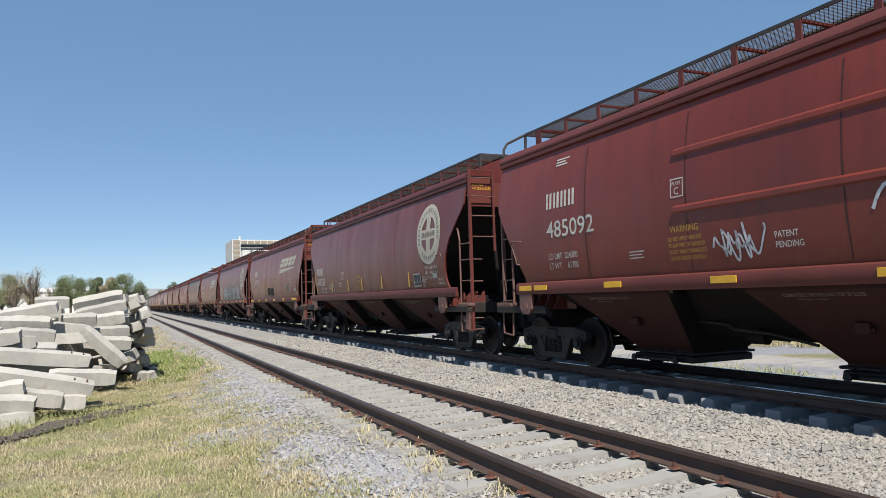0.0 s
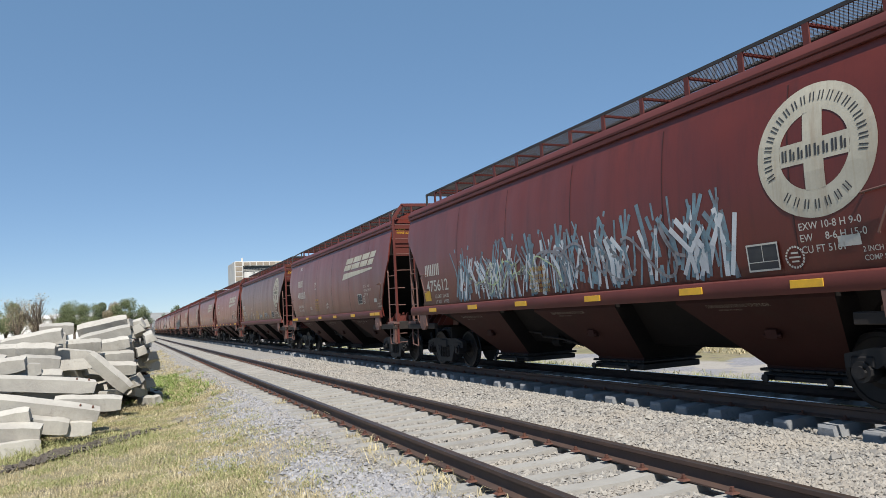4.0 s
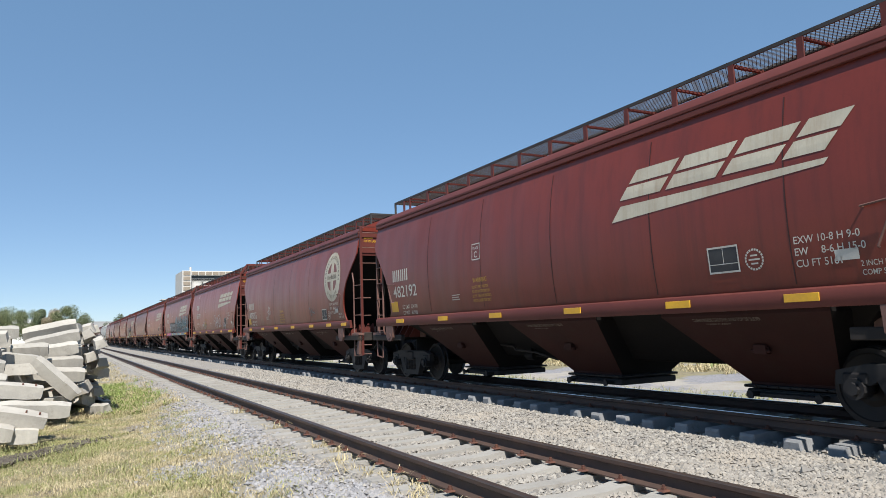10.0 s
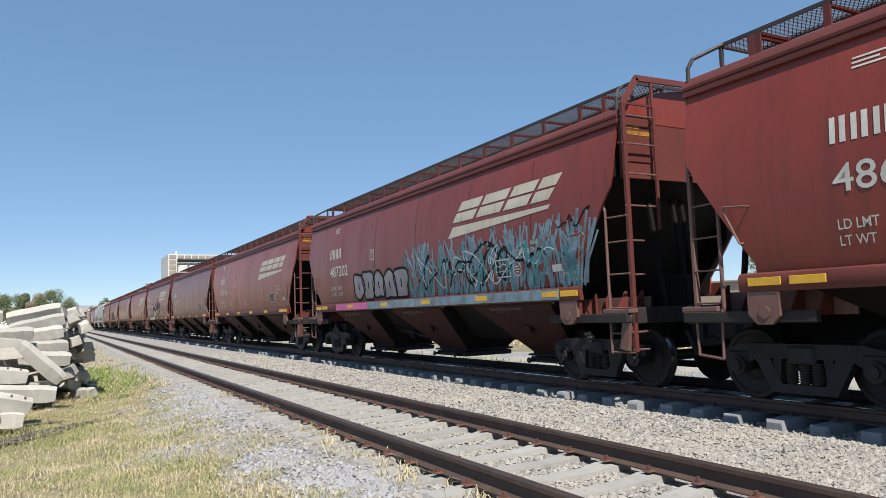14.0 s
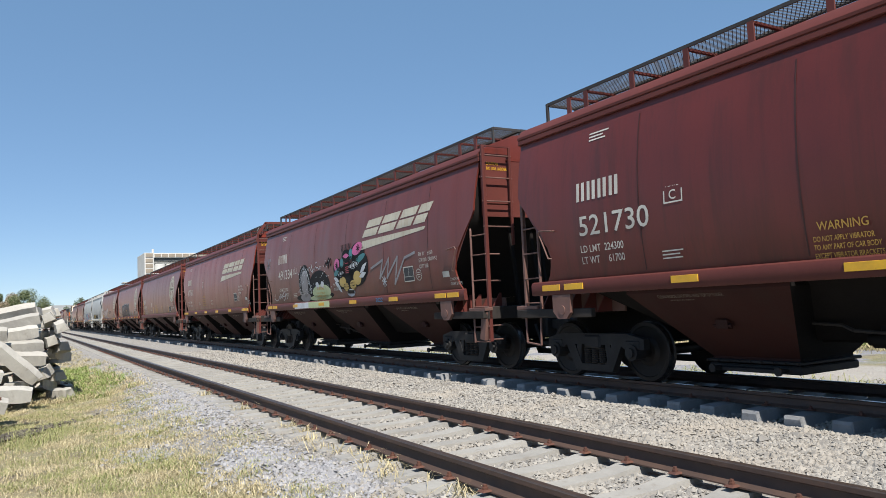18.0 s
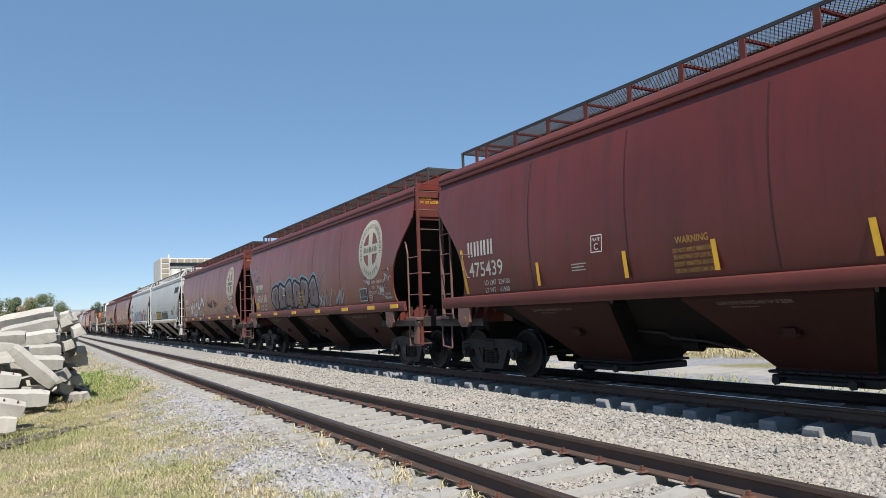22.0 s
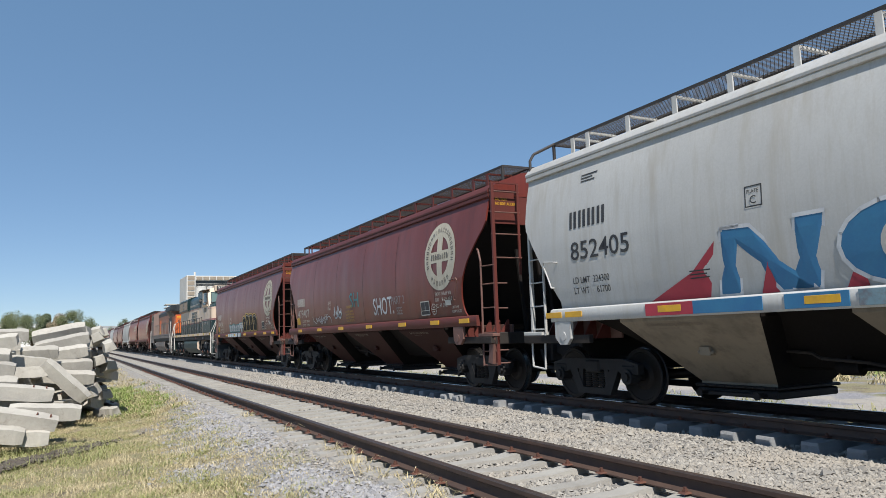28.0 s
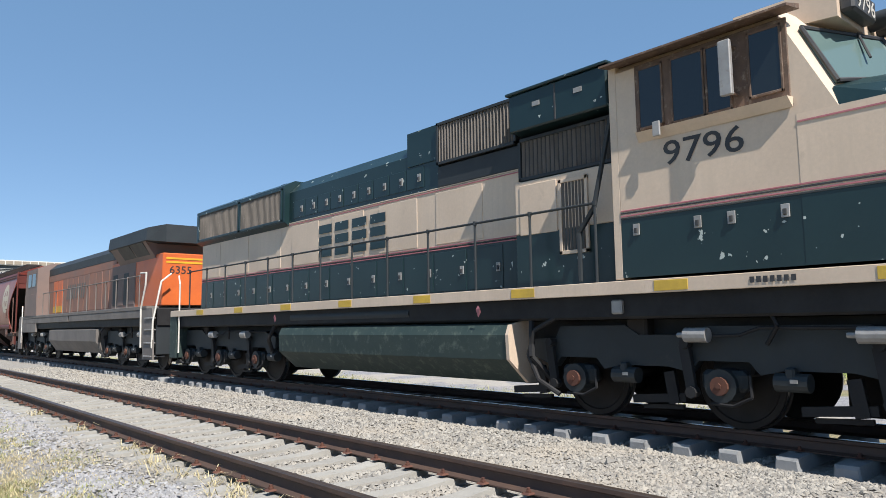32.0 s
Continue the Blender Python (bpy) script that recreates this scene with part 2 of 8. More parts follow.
SHINE = surface("polished_rail_head_steel", (0.5, 0.49, 0.48), (0.4, 0.39, 0.38), 0.22, 1.0, 6, 40, 0.1, 0.001)
CLIP = surface("rusty_rail_clip", (0.1235, 0.0488, 0.0292), (0.0845, 0.0358, 0.0260), 0.8, 0.1, 6, 40, 0.4, 0.004)
# ---- mesh helpers ----
class Geo:
    """Vertices and faces gathered for one part."""

    def __init__(self):
        self.v, self.f = [], []

    def add(self, vs, fs):
        n = len(self.v)
        self.v += [tuple(p) for p in vs]
        self.f += [tuple(i + n for i in f) for f in fs]
        return self

    def hull(self, pts):
        bm = bmesh.new()
        for p in pts:
            bm.verts.new(p)
        res = bmesh.ops.convex_hull(bm, input=bm.verts)
        bmesh.ops.delete(bm, geom=list({g for g in res["geom_interior"] if isinstance(g, bmesh.types.BMVert)}), context="VERTS")
        bm.verts.index_update()
        self.add([v.co[:] for v in bm.verts], [[v.index for v in f.verts] for f in bm.faces])
        bm.free()
        return self

    def box(self, x0, x1, y0, y1, z0, z1):
        vs = [(x, y, z) for x in (x0, x1) for y in (y0, y1) for z in (z0, z1)]
        return self.add(vs, [(0, 1, 3, 2), (4, 6, 7, 5), (0, 4, 5, 1), (2, 3, 7, 6), (0, 2, 6, 4), (1, 5, 7, 3)])

    def cbox(self, x0, x1, y0, y1, z0, z1, c=0.01):
        """A box with chamfered edges."""
        if x0 > x1: x0, x1 = x1, x0
        if y0 > y1: y0, y1 = y1, y0
        if z0 > z1: z0, z1 = z1, z0
        pts = []
        for x, sx in ((x0, 1), (x1, -1)):
            for y, sy in ((y0, 1), (y1, -1)):
                for z, sz in ((z0, 1), (z1, -1)):
                    pts += [(x, y + sy * c, z + sz * c), (x + sx * c, y, z + sz * c), (x + sx * c, y + sy * c, z)]
        return self.hull(pts)

    def rod(self, a, b, r, n=8, r2=None):
        a, b = Vector(a), Vector(b)
        d = (b - a).normalized()
        s = d.orthogonal().normalized()
        t = d.cross(s)
        r2 = r if r2 is None else r2
        vs = [a + (s * math.cos(k * math.tau / n) + t * math.sin(k * math.tau / n)) * r for k in range(n)]
        vs += [b + (s * math.cos(k * math.tau / n) + t * math.sin(k * math.tau / n)) * r2 for k in range(n)]
        fs = [(k, (k + 1) % n, n + (k + 1) % n, n + k) for k in range(n)] + [tuple(range(n - 1, -1, -1)), tuple(range(n, 2 * n))]
        return self.add([tuple(p) for p in vs], fs)

    def pipe(self, pts, r, n=6):
        for a, b in zip(pts, pts[1:]):
            self.rod(a, b, r, n)
        return self

    def bar(self, a, b, w, h):
        """A straight bar of rectangular section from a to b; h is its height."""
        a, b = Vector(a), Vector(b)
        d = (b - a).normalized()
        up = Vector((0, 0, 1)) if abs(d.z) < 0.95 else Vector((0, 1, 0))
        s = d.cross(up).normalized()
        u = s.cross(d)
        vs = [p + s * sx * w / 2 + u * su * h / 2 for p in (a, b) for sx in (-1, 1) for su in (-1, 1)]
        return self.add([tuple(p) for p in vs], [(0, 1, 3, 2), (4, 6, 7, 5), (0, 4, 5, 1), (2, 3, 7, 6), (0, 2, 6, 4), (1, 5, 7, 3)])

    def loft(self, rings, cap=True, closed=True):
        n = len(rings[0])
        vs = [p for r in rings for p in r]
        fs = []
        for i in range(len(rings) - 1):
            for k in range(n if closed else n - 1):
                a, b = i * n + k, i * n + (k + 1) % n
                fs.append((a, b, b + n, a + n))
        if cap:
            fs += [tuple(range(n - 1, -1, -1)), tuple(range((len(rings) - 1) * n, len(rings) * n))]
        return self.add(vs, fs)

    def prism(self, poly, x0, x1):
        """A plate: a (y, z) outline pulled from x0 to x1."""
        return self.loft([[(x0, y, z) for y, z in poly], [(x1, y, z) for y, z in poly]])

    def lathe(self, prof, axis_x=0.0, n=24):
        """Rings (x, r) round the x axis."""
        return self.loft([[(axis_x + x, r * math.cos(k * math.tau / n), r * math.sin(k * math.tau / n)) for k in range(n)] for x, r in prof])


def mesh_of(name, geo, *mats, smooth=0.0):
    me = bpy.data.meshes.new(name)
    me.from_pydata(geo.v, [], geo.f)
    bm = bmesh.new()
    bm.from_mesh(me)
    if len(geo.f) < 6000:
        bmesh.ops.recalc_face_normals(bm, faces=bm.faces)
    bm.to_mesh(me)
    bm.free()
    for m in mats:
        me.materials.append(m)
    if smooth:
        me.polygons.foreach_set("use_smooth", [True] * len(me.polygons))
        me.set_sharp_from_angle(angle=radians(smooth))
    return me


def part(name, geo, material, parent=None, label="", smooth=0.0):
    me = geo if isinstance(geo, bpy.types.Mesh) else mesh_of(name, geo, material, smooth=smooth)
    ob = new(name, me)
    ob.parent = parent
    return tagged(ob, label)


def repaint(ob, material):
    ob.material_slots[0].link = "OBJECT"
    ob.material_slots[0].material = material


def thing(name, label, category, group="", kind=""):
    return tagged(new(name), label, category, group, kind)


# ---- ground ----
TRACK_N, TRACK_M = 3.68, 8.75      # centre lines of the siding and of the main line
GAUGE = 1.505


def ground_height(x, y):
    pts = [(-400, -0.6), (-8, -0.5), (0.4, -0.46), (1.2, -0.42), (1.9, -0.25), (2.3, -0.225), (2.8, -0.235), (2.98, -0.246), (4.38, -0.246), (4.55, -0.235), (5.2, -0.22), (5.9, -0.27), (6.7, -0.265), (7.2, -0.27), (7.52, -0.315), (9.9, -0.33), (10.6, -0.42), (12, -0.48), (400, -0.55)]
    z = float(np.interp(x, [p[0] for p in pts], [p[1] for p in pts]))
    if abs(y) < 60:
        z += 0.035 * (noise.noise((x * 0.9, y * 0.9, 3)) + 0.4 * noise.noise((x * 3.1, y * 3.1, 7))) * (1 if x < 1.6 or x > 10.6 else 0.45)
    return z


def build_ground():
    m, nt, bsdf = nodes_of("dry_grass_soil_and_ballast")
    v = coords(nt, vary=False)
    sep = nt.nodes.new("ShaderNodeSeparateXYZ")
    nt.links.new(v, sep.inputs[0])
    n1, n2, n3 = noise_tex(nt, v, 0.55, 5), noise_tex(nt, v, 3.2, 6, 0.7), noise_tex(nt, v, 26, 5, 0.75)
    vor = node(nt, "ShaderNodeTexVoronoi", Scale=19.0)
    nt.links.new(v, vor.inputs["Vector"])
    straw = mix(nt, ramp(nt, n2, 0.35, 0.65), (0.274, 0.229, 0.129), (0.206, 0.191, 0.100))
    straw = mix(nt, ramp(nt, n1, 0.52, 0.7), straw, (0.129, 0.145, 0.053))
    straw = mix(nt, ramp(nt, n3, 0.5, 0.72), straw, (0.351, 0.305, 0.206))
    soil = mix(nt, n3, (0.115, 0.092, 0.066), (0.235, 0.200, 0.150))
    straw = mix(nt, ramp(nt, noise_tex(nt, v, 1.35, 6, 0.68), 0.53, 0.64), straw, soil)
    stone = mix(nt, vor.outputs["Color"], (0.206, 0.194, 0.179), (0.366, 0.347, 0.320))
    stone = mix(nt, ramp(nt, n2, 0.45, 0.75), stone, (0.290, 0.259, 0.221))
    blue = mix(nt, vor.outputs["Color"], (0.183, 0.183, 0.198), (0.336, 0.328, 0.336))
    # ballast lies under the tracks, with loose patches running out over the grass
    wob = nt.nodes.new("ShaderNodeMath")
    wob.operation = "MULTIPLY_ADD"
    wob.inputs[1].default_value = 1.5
    nt.links.new(n1, wob.inputs[0])
    nt.links.new(sep.outputs[0], wob.inputs[2])
    near = ramp(nt, wob.outputs[0], 2.1, 2.5)
    far = ramp(nt, wob.outputs[0], 11.6, 11.3)
    both = nt.nodes.new("ShaderNodeMath")
    both.operation = "MULTIPLY"
    nt.links.new(near, both.inputs[0])
    nt.links.new(far, both.inputs[1])
    dust = mix(nt, ramp(nt, n2, 0.3, 0.7), (0.40, 0.37, 0.33), (0.33, 0.30, 0.26))
    wide = ramp(nt, wob.outputs[0], 12.2, 12.6)
    base = mix(nt, wide, straw, dust)
    base = mix(nt, ramp(nt, wob.outputs[0], 16.6, 17.2), base, straw)
    patch = nt.nodes.new("ShaderNodeMath")
    patch.operation = "MULTIPLY"
    nt.links.new(ramp(nt, noise_tex(nt, v, 0.42, 4, 0.55), 0.52, 0.57), patch.inputs[0])
    nt.links.new(ramp(nt, sep.outputs[0], 0.2, 1.4), patch.inputs[1])
    base = mix(nt, patch.outputs[0], base, blue)
    col = mix(nt, both.outputs[0], base, stone)
    nt.links.new(col, bsdf.inputs["Base Color"])
    bsdf.inputs["Roughness"].default_value = 0.95
    h = nt.nodes.new("ShaderNodeMath")
    h.operation = "ADD"
    nt.links.new(n3, h.inputs[0])
    nt.links.new(vor.outputs["Distance"], h.inputs[1])
    bump(nt, bsdf, h.outputs[0], 0.7, 0.04)
    xs = [-3000, -1200, -400, -150, -60, -30, -18] + [-12 + 0.5 * i for i in range(0, 20)] + [-2 + 0.2 * i for i in range(70)] + [12.2, 13, 14, 15.5, 17, 20, 26, 40, 80, 200, 700, 3000]
    ys = [-600, -200, -80, -40, -20, -10, -5, -2] + [0.3 * i for i in range(1, 100)] + [30 + i for i in range(1, 30)] + [62, 66, 72, 80, 95, 120, 160, 230, 350, 600, 1100, 2000, 4200]
    vs = [(x, y, ground_height(x, y)) for y in ys for x in xs]
    nx = len(xs)
    fs = [(j * nx + i, j * nx + i + 1, (j + 1) * nx + i + 1, (j + 1) * nx + i) for j in range(len(ys) - 1) for i in range(nx - 1)]
    g = Geo()
    g.v, g.f = vs, fs
    ob = new("ground", mesh_of("ground", g, m, smooth=60))
    tagged(ob, "dry straw-coloured grass and dusty grey ballast on flat ground", "ground", kind="structure")


build_ground()


# ---- tracks ----
def rail_section(x, side=0):
    """The outline of a rail round x: foot, web and head; its top is at z = 0."""
    h = [(-0.07, -0.17), (0.07, -0.17), (0.07, -0.158), (0.016, -0.135), (0.009, -0.12), (0.009, -0.055), (0.036, -0.042), (0.036, -0.008), (0.028, 0.0), (-0.028, 0.0), (-0.036, -0.008), (-0.036, -0.042), (-0.009, -0.055), (-0.009, -0.12), (-0.016, -0.135), (-0.07, -0.158)]
    return [(x + a, z) for a, z in h]


def build_track(centre, label, top, tie_mat, first, step, proud):
    road = thing("track", label, "track", kind="structure")
    for s in (-1, 1):
        x = centre + s * GAUGE / 2
        g = Geo()
        g.loft([[(a, y, z) for a, z in rail_section(x)] for y in (-60, 0, 40, 120, 400, 900)])
        r = part("rail", g, RAIL, road, smooth=35)
        r.data.materials.append(top)
        for p in r.data.polygons:
            if p.normal.z > 0.5 and p.center.z > -0.02:
                p.material_index = 1
    # sleepers: dished in the middle, ends bevelled
    g = Geo()
    for (ya, yb) in ((-0.13, 0.13),):
        rings = []
        for x, zt, w in ((-1.22, -0.22, 0.10), (-1.2, -0.185, 0.115), (-0.62, -0.17, 0.115), (-0.4, -0.200, 0.098), (0.4, -0.200, 0.098), (0.62, -0.17, 0.115), (1.2, -0.185, 0.115), (1.22, -0.22, 0.10)):
            rings.append([(x, -w - 0.02, -0.36), (x, w + 0.02, -0.36), (x, w, zt), (x, -w, zt)])
        g.loft(rings)
    me = mesh_of("sleeper", g, tie_mat)
    n = 0
    for k in range(150):
        y = first + step * k
        o = new("sleeper", me)
        o.parent = road
        o.location = (centre + random.uniform(-0.02, 0.02), y + random.uniform(-0.015, 0.015), proud + random.uniform(-0.012, 0.006))
        o.rotation_euler = (random.uniform(-0.01, 0.01), random.uniform(-0.006, 0.006), random.uniform(-0.012, 0.012))
    g = Geo()
    for k in range(150, 900):
        y = first + step * k
        g.box(centre - 1.2, centre + 1.2, y - 0.11, y + 0.11, -0.36, -0.18 + proud)
    rest = part("sleepers", g, tie_mat, road)
    tagged(rest, kind="stuff")
    # clips and bolts on both sides of each rail
    c = Geo()
    c.hull([(sx * 0.05, sy * 0.045, z) for sx in (-1, 1) for sy in (-1, 1) for z in (-0.158,)] + [(sx * 0.03, sy * 0.03, -0.143) for sx in (-1, 1) for sy in (-1, 1)])
    c.rod((0, 0, -0.15), (0, 0, -0.105), 0.017, 6)
    c.rod((0, 0, -0.142), (0, 0, -0.125), 0.026, 6)
    cm = mesh_of("rail_clip", c, CLIP)
    for k in range(88):
        for s in (-1, 1):
            for q in (-1, 1):
                if centre > 6 and (s, q) != (-1, -1):
                    continue
                o = new("rail_clip", cm)
                o.parent = road
                o.location = (centre + s * GAUGE / 2 + q * 0.095, first + step * k, 0.0)
    return road


build_track(TRACK_N, "rusty siding rails on dusty concrete sleepers in ballast", RAILTOP, TIE, 1.13 - 0.545 * 16, 0.545, -0.01)
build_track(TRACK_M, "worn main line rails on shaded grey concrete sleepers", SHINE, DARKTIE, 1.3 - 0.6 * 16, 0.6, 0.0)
# ---- covered hopper cars ----
SIZES = {"LONG": 7.57, "MID": 7.33, "SHORT": 7.07}          # half the roof's length of the three sizes of car
Z_SILL, Z_EAVE = 1.42, 4.14


def side_x(z):
    """Half the width of a hopper car's side at the height z above the rail."""
    return float(np.interp(z, [1.4, 1.62, 2.0, 2.4, 2.8, 3.2, 3.6, 3.9, 4.14, 4.4], [1.49, 1.53, 1.582, 1.61, 1.612, 1.585, 1.53, 1.466, 1.402, 1.3]))


# how far the side sheet's end stands back from the roof's end, by height, for each make of car
END_SHAPES = {
    "round": ([1.4, 1.5, 1.62, 1.75, 1.95, 2.25, 2.5, 2.75, 3.1, 3.5, 4.3], [0.75, 0.80, 0.94, 1.03, 1.06, 1.03, 0.93, 0.76, 0.42, 0.0, 0.0]),
    "straight": ([1.4, 1.72, 3.14, 4.3], [0.98, 0.98, 0.04, 0.0]),
    "curl": ([1.4, 1.6, 1.75, 2.0, 2.35, 2.7, 3.05, 4.3], [0.58, 0.66, 0.78, 0.84, 0.70, 0.38, 0.05, 0.0]),
}
PANEL_FOOT = {"round": 3.5, "straight": 3.22, "curl": 2.98}


def side_half(z, half, ends):
    """Half the length of the side sheet at the height z."""
    return half - float(np.interp(z, *END_SHAPES[ends]))


FLIP = Matrix.Rotation(math.pi, 4, "Z")
TEXT_CACHE = {}


def text_shape(body):
    """Vertices and faces of flat lettering, one unit high, starting at the origin."""
    if body not in TEXT_CACHE:
        cu = bpy.data.curves.new("lettering", "FONT")
        cu.body, cu.size, cu.resolution_u, cu.space_line, cu.offset = body, 1.0, 3, 1.12, 0.006
        ob = new("lettering", cu)
        dg = bpy.context.evaluated_depsgraph_get()
        me = bpy.data.meshes.new_from_object(ob.evaluated_get(dg))
        TEXT_CACHE[body] = ([v.co[:2] for v in me.vertices], [tuple(p.vertices) for p in me.polygons])
        bpy.data.objects.remove(ob)
        bpy.data.curves.remove(cu)
        bpy.data.meshes.remove(me)
    return TEXT_CACHE[body]


def on_side(y, z, off=0.006):
    return (-side_x(z) - off, y, z)


def lettering(geo, body, y, z, size, squeeze=1.0, off=0.006, place=on_side):
    vs, fs = text_shape(body)
    return geo.add([place(y - u * size * squeeze, z + v * size, off) for u, v in vs], [f[::-1] for f in fs])


def patch_on(geo, y0, z0, y1, z1, slant=0.0, off=0.006, place=on_side, n=4):
    """A flat painted block on the side; slant: how far its top leans towards the leading end."""
    rows = []
    for k in range(n + 1):
        z = z0 + (z1 - z0) * k / n
        s = slant * k / n
        rows.append((place(y0 - s, z, off), place(y1 - s, z, off)))
    for a, b in zip(rows, rows[1:]):
        geo.add([a[0], a[1], b[1], b[0]], [(0, 1, 2, 3)])
    return geo


def stroke(geo, pts, w, off=0.008, place=on_side):
    """A painted line through points (y, z)."""
    for (ya, za), (yb, zb) in zip(pts, pts[1:]):
        d = math.hypot(yb - ya, zb - za) or 1e-6
        ny, nz = -(zb - za) / d * w / 2, (yb - ya) / d * w / 2
        ey, ez = (yb - ya) / d * w * 0.3, (zb - za) / d * w * 0.3
        geo.add([place(ya + ny - ey, za + nz - ez, off), place(ya - ny - ey, za - nz - ez, off), place(yb - ny + ey, zb - nz + ez, off), place(yb + ny + ey, zb + nz + ez, off)], [(0, 1, 2, 3)])
    return geo


def blob(geo, pts, off=0.007, place=on_side):
    """A filled painted shape round its middle."""
    cy, cz = sum(p[0] for p in pts) / len(pts), sum(p[1] for p in pts) / len(pts)
    n = len(pts)
    rings = [[place(cy + (y - cy) * s, cz + (z - cz) * s, off) for y, z in pts] for s in (1.0, 0.66, 0.33)]
    vs = [p for r in rings for p in r] + [place(cy, cz, off)]
    fs = []
    for i in range(2):
        fs += [(i * n + k, i * n + (k + 1) % n, (i + 1) * n + (k + 1) % n, (i + 1) * n + k) for k in range(n)]
    fs += [(2 * n + k, 2 * n + (k + 1) % n, 3 * n) for k in range(n)]
    return geo.add(vs, fs)


def slope_half(z, half, ends):
    """Half the length of the hold at the height z: the sheets slope in under the end panel."""
    return float(np.interp(z, [1.4, PANEL_FOOT[ends], 4.3], [half - (1.35 if ends == "curl" else 1.9), half - 0.12, half - 0.06]))


BODY_Z = [1.42, 1.5, 1.6, 1.72, 1.85, 2.0, 2.15, 2.3, 2.45, 2.6, 2.8, 2.95, 3.1, 3.25, 3.4, 3.55, 3.75, 3.95, 4.12]


def body_geo(half, ends):
    rings = []
    for z in BODY_Z:
        w, l = side_x(z) - 0.02, slope_half(z, half, ends)
        rings.append([(sx * w, sy * l, z) for sx, sy in ((-1, -1), (1, -1), (1, 1), (-1, 1))])
    return Geo().loft(rings)


def sheet_geo(half, ends):
    """The near side sheet, whose ends stand out past the slope sheets."""
    rings = []
    for z in BODY_Z:
        w, l = side_x(z), side_half(z, half, ends)
        rings.append([(-w, -l, z), (-w + 0.035, -l, z), (-w + 0.035, l, z), (-w, l, z)])
    return Geo().loft(rings)


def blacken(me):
    """Faces turned along the line, the slope sheets, get shade as black colour."""
    me.materials.append(SHADE_BLACK)
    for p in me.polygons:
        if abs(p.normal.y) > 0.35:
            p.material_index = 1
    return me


ROOF_LINE = [(-1.43, 4.10), (-1.43, 4.22), (-1.34, 4.31), (-1.1, 4.43), (-0.6, 4.62), (0, 4.72), (0.6, 4.62), (1.1, 4.43), (1.34, 4.31), (1.43, 4.22), (1.43, 4.10)]


def roof_geo(half):
    g = Geo().loft([[(x, y, z) for x, z in ROOF_LINE] for y in (-half - 0.02, 0, half + 0.02)])
    return g.box(-0.28, 0.28, -half + 0.5, half - 0.5, 4.66, 4.76)


def grating_geo(x0, x1, y0, y1, z, step=0.062):
    """An open walkway: two layers of slanting strips between edge bars."""
    g = Geo()
    run = (x1 - x0) * 0.75
    y = y0 - run
    while y < y1:
        for xa, xb in ((x0, x1), (x1, x0)):
            a, b = max(0.0, (y0 - y) / run), min(1.0, (y1 - y) / run)
            if b - a > 0.02:
                g.bar((xa + (xb - xa) * a, y + run * a, z), (xa + (xb - xa) * b, y + run * b, z), 0.0075, 0.008)
        y += step
    for x in (x0, x1):
        g.bar((x, y0, z + 0.005), (x, y1, z + 0.005), 0.025, 0.05)
    for y in (y0, y1):
        g.bar((x0, y, z + 0.005), (x1, y, z + 0.005), 0.025, 0.05)
    return g


def car_shell(half):
    """Meshes shared by all hopper cars of one length."""
    k = {}
    for ends in END_SHAPES:
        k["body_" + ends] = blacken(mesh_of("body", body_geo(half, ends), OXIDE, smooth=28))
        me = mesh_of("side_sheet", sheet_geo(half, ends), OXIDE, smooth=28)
        me.materials.append(SHADE_BLACK)
        # The inner face has its shade painted black as well.
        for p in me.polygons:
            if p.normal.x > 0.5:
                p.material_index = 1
        k["sheet_" + ends] = me
        # side sill with a rolled upper edge
        l = half - {"round": 0.3, "straight": 0.82, "curl": 0.4}[ends]
        g = Geo().loft([[(-x, y, z) for x, z in ((1.58, 1.385), (1.65, 1.385), (1.668, 1.41), (1.672, 1.55), (1.655, 1.592), (1.61, 1.612))] for y in (-l, l)])
        k["side_sill_" + ends] = mesh_of("side_sill", g, TRIM_RED, smooth=40)
    k["roof"] = mesh_of("roof", roof_geo(half), OXIDE, smooth=30)
    # the top chord: a rolled lip that leans out over the side
    lip = [(1.31, 4.315), (1.345, 4.335), (1.375, 4.325), (1.475, 4.205), (1.482, 4.185), (1.478, 4.15), (1.458, 4.142), (1.458, 4.132), (1.474, 4.124), (1.474, 4.065), (1.46, 4.055), (1.40, 4.055)]
    k["top_chord"] = mesh_of("top_chord", Geo().loft([[(-x, y, z) for x, z in lip] for y in (-half - 0.03, half + 0.03)]), TRIM_RED, smooth=24)
    k["grating"] = mesh_of("running_board", grating_geo(-1.0, -0.34, -half + 0.08, half - 0.25, 4.765), GRATE)
    k["corner_rail"] = mesh_of("corner_rail", Geo().pipe([(-1.40, half - 0.03, 4.26), (-1.40, half - 0.03, 4.47), (-1.33, half - 0.06, 4.60), (-1.0, half - 0.3, 4.775)], 0.028, 8), GRATE)
    k["crossover"] = mesh_of("crossover_board", grating_geo(-0.34, 1.0, -half + 0.06, -half + 0.66, 4.765), GRATE)
    return k


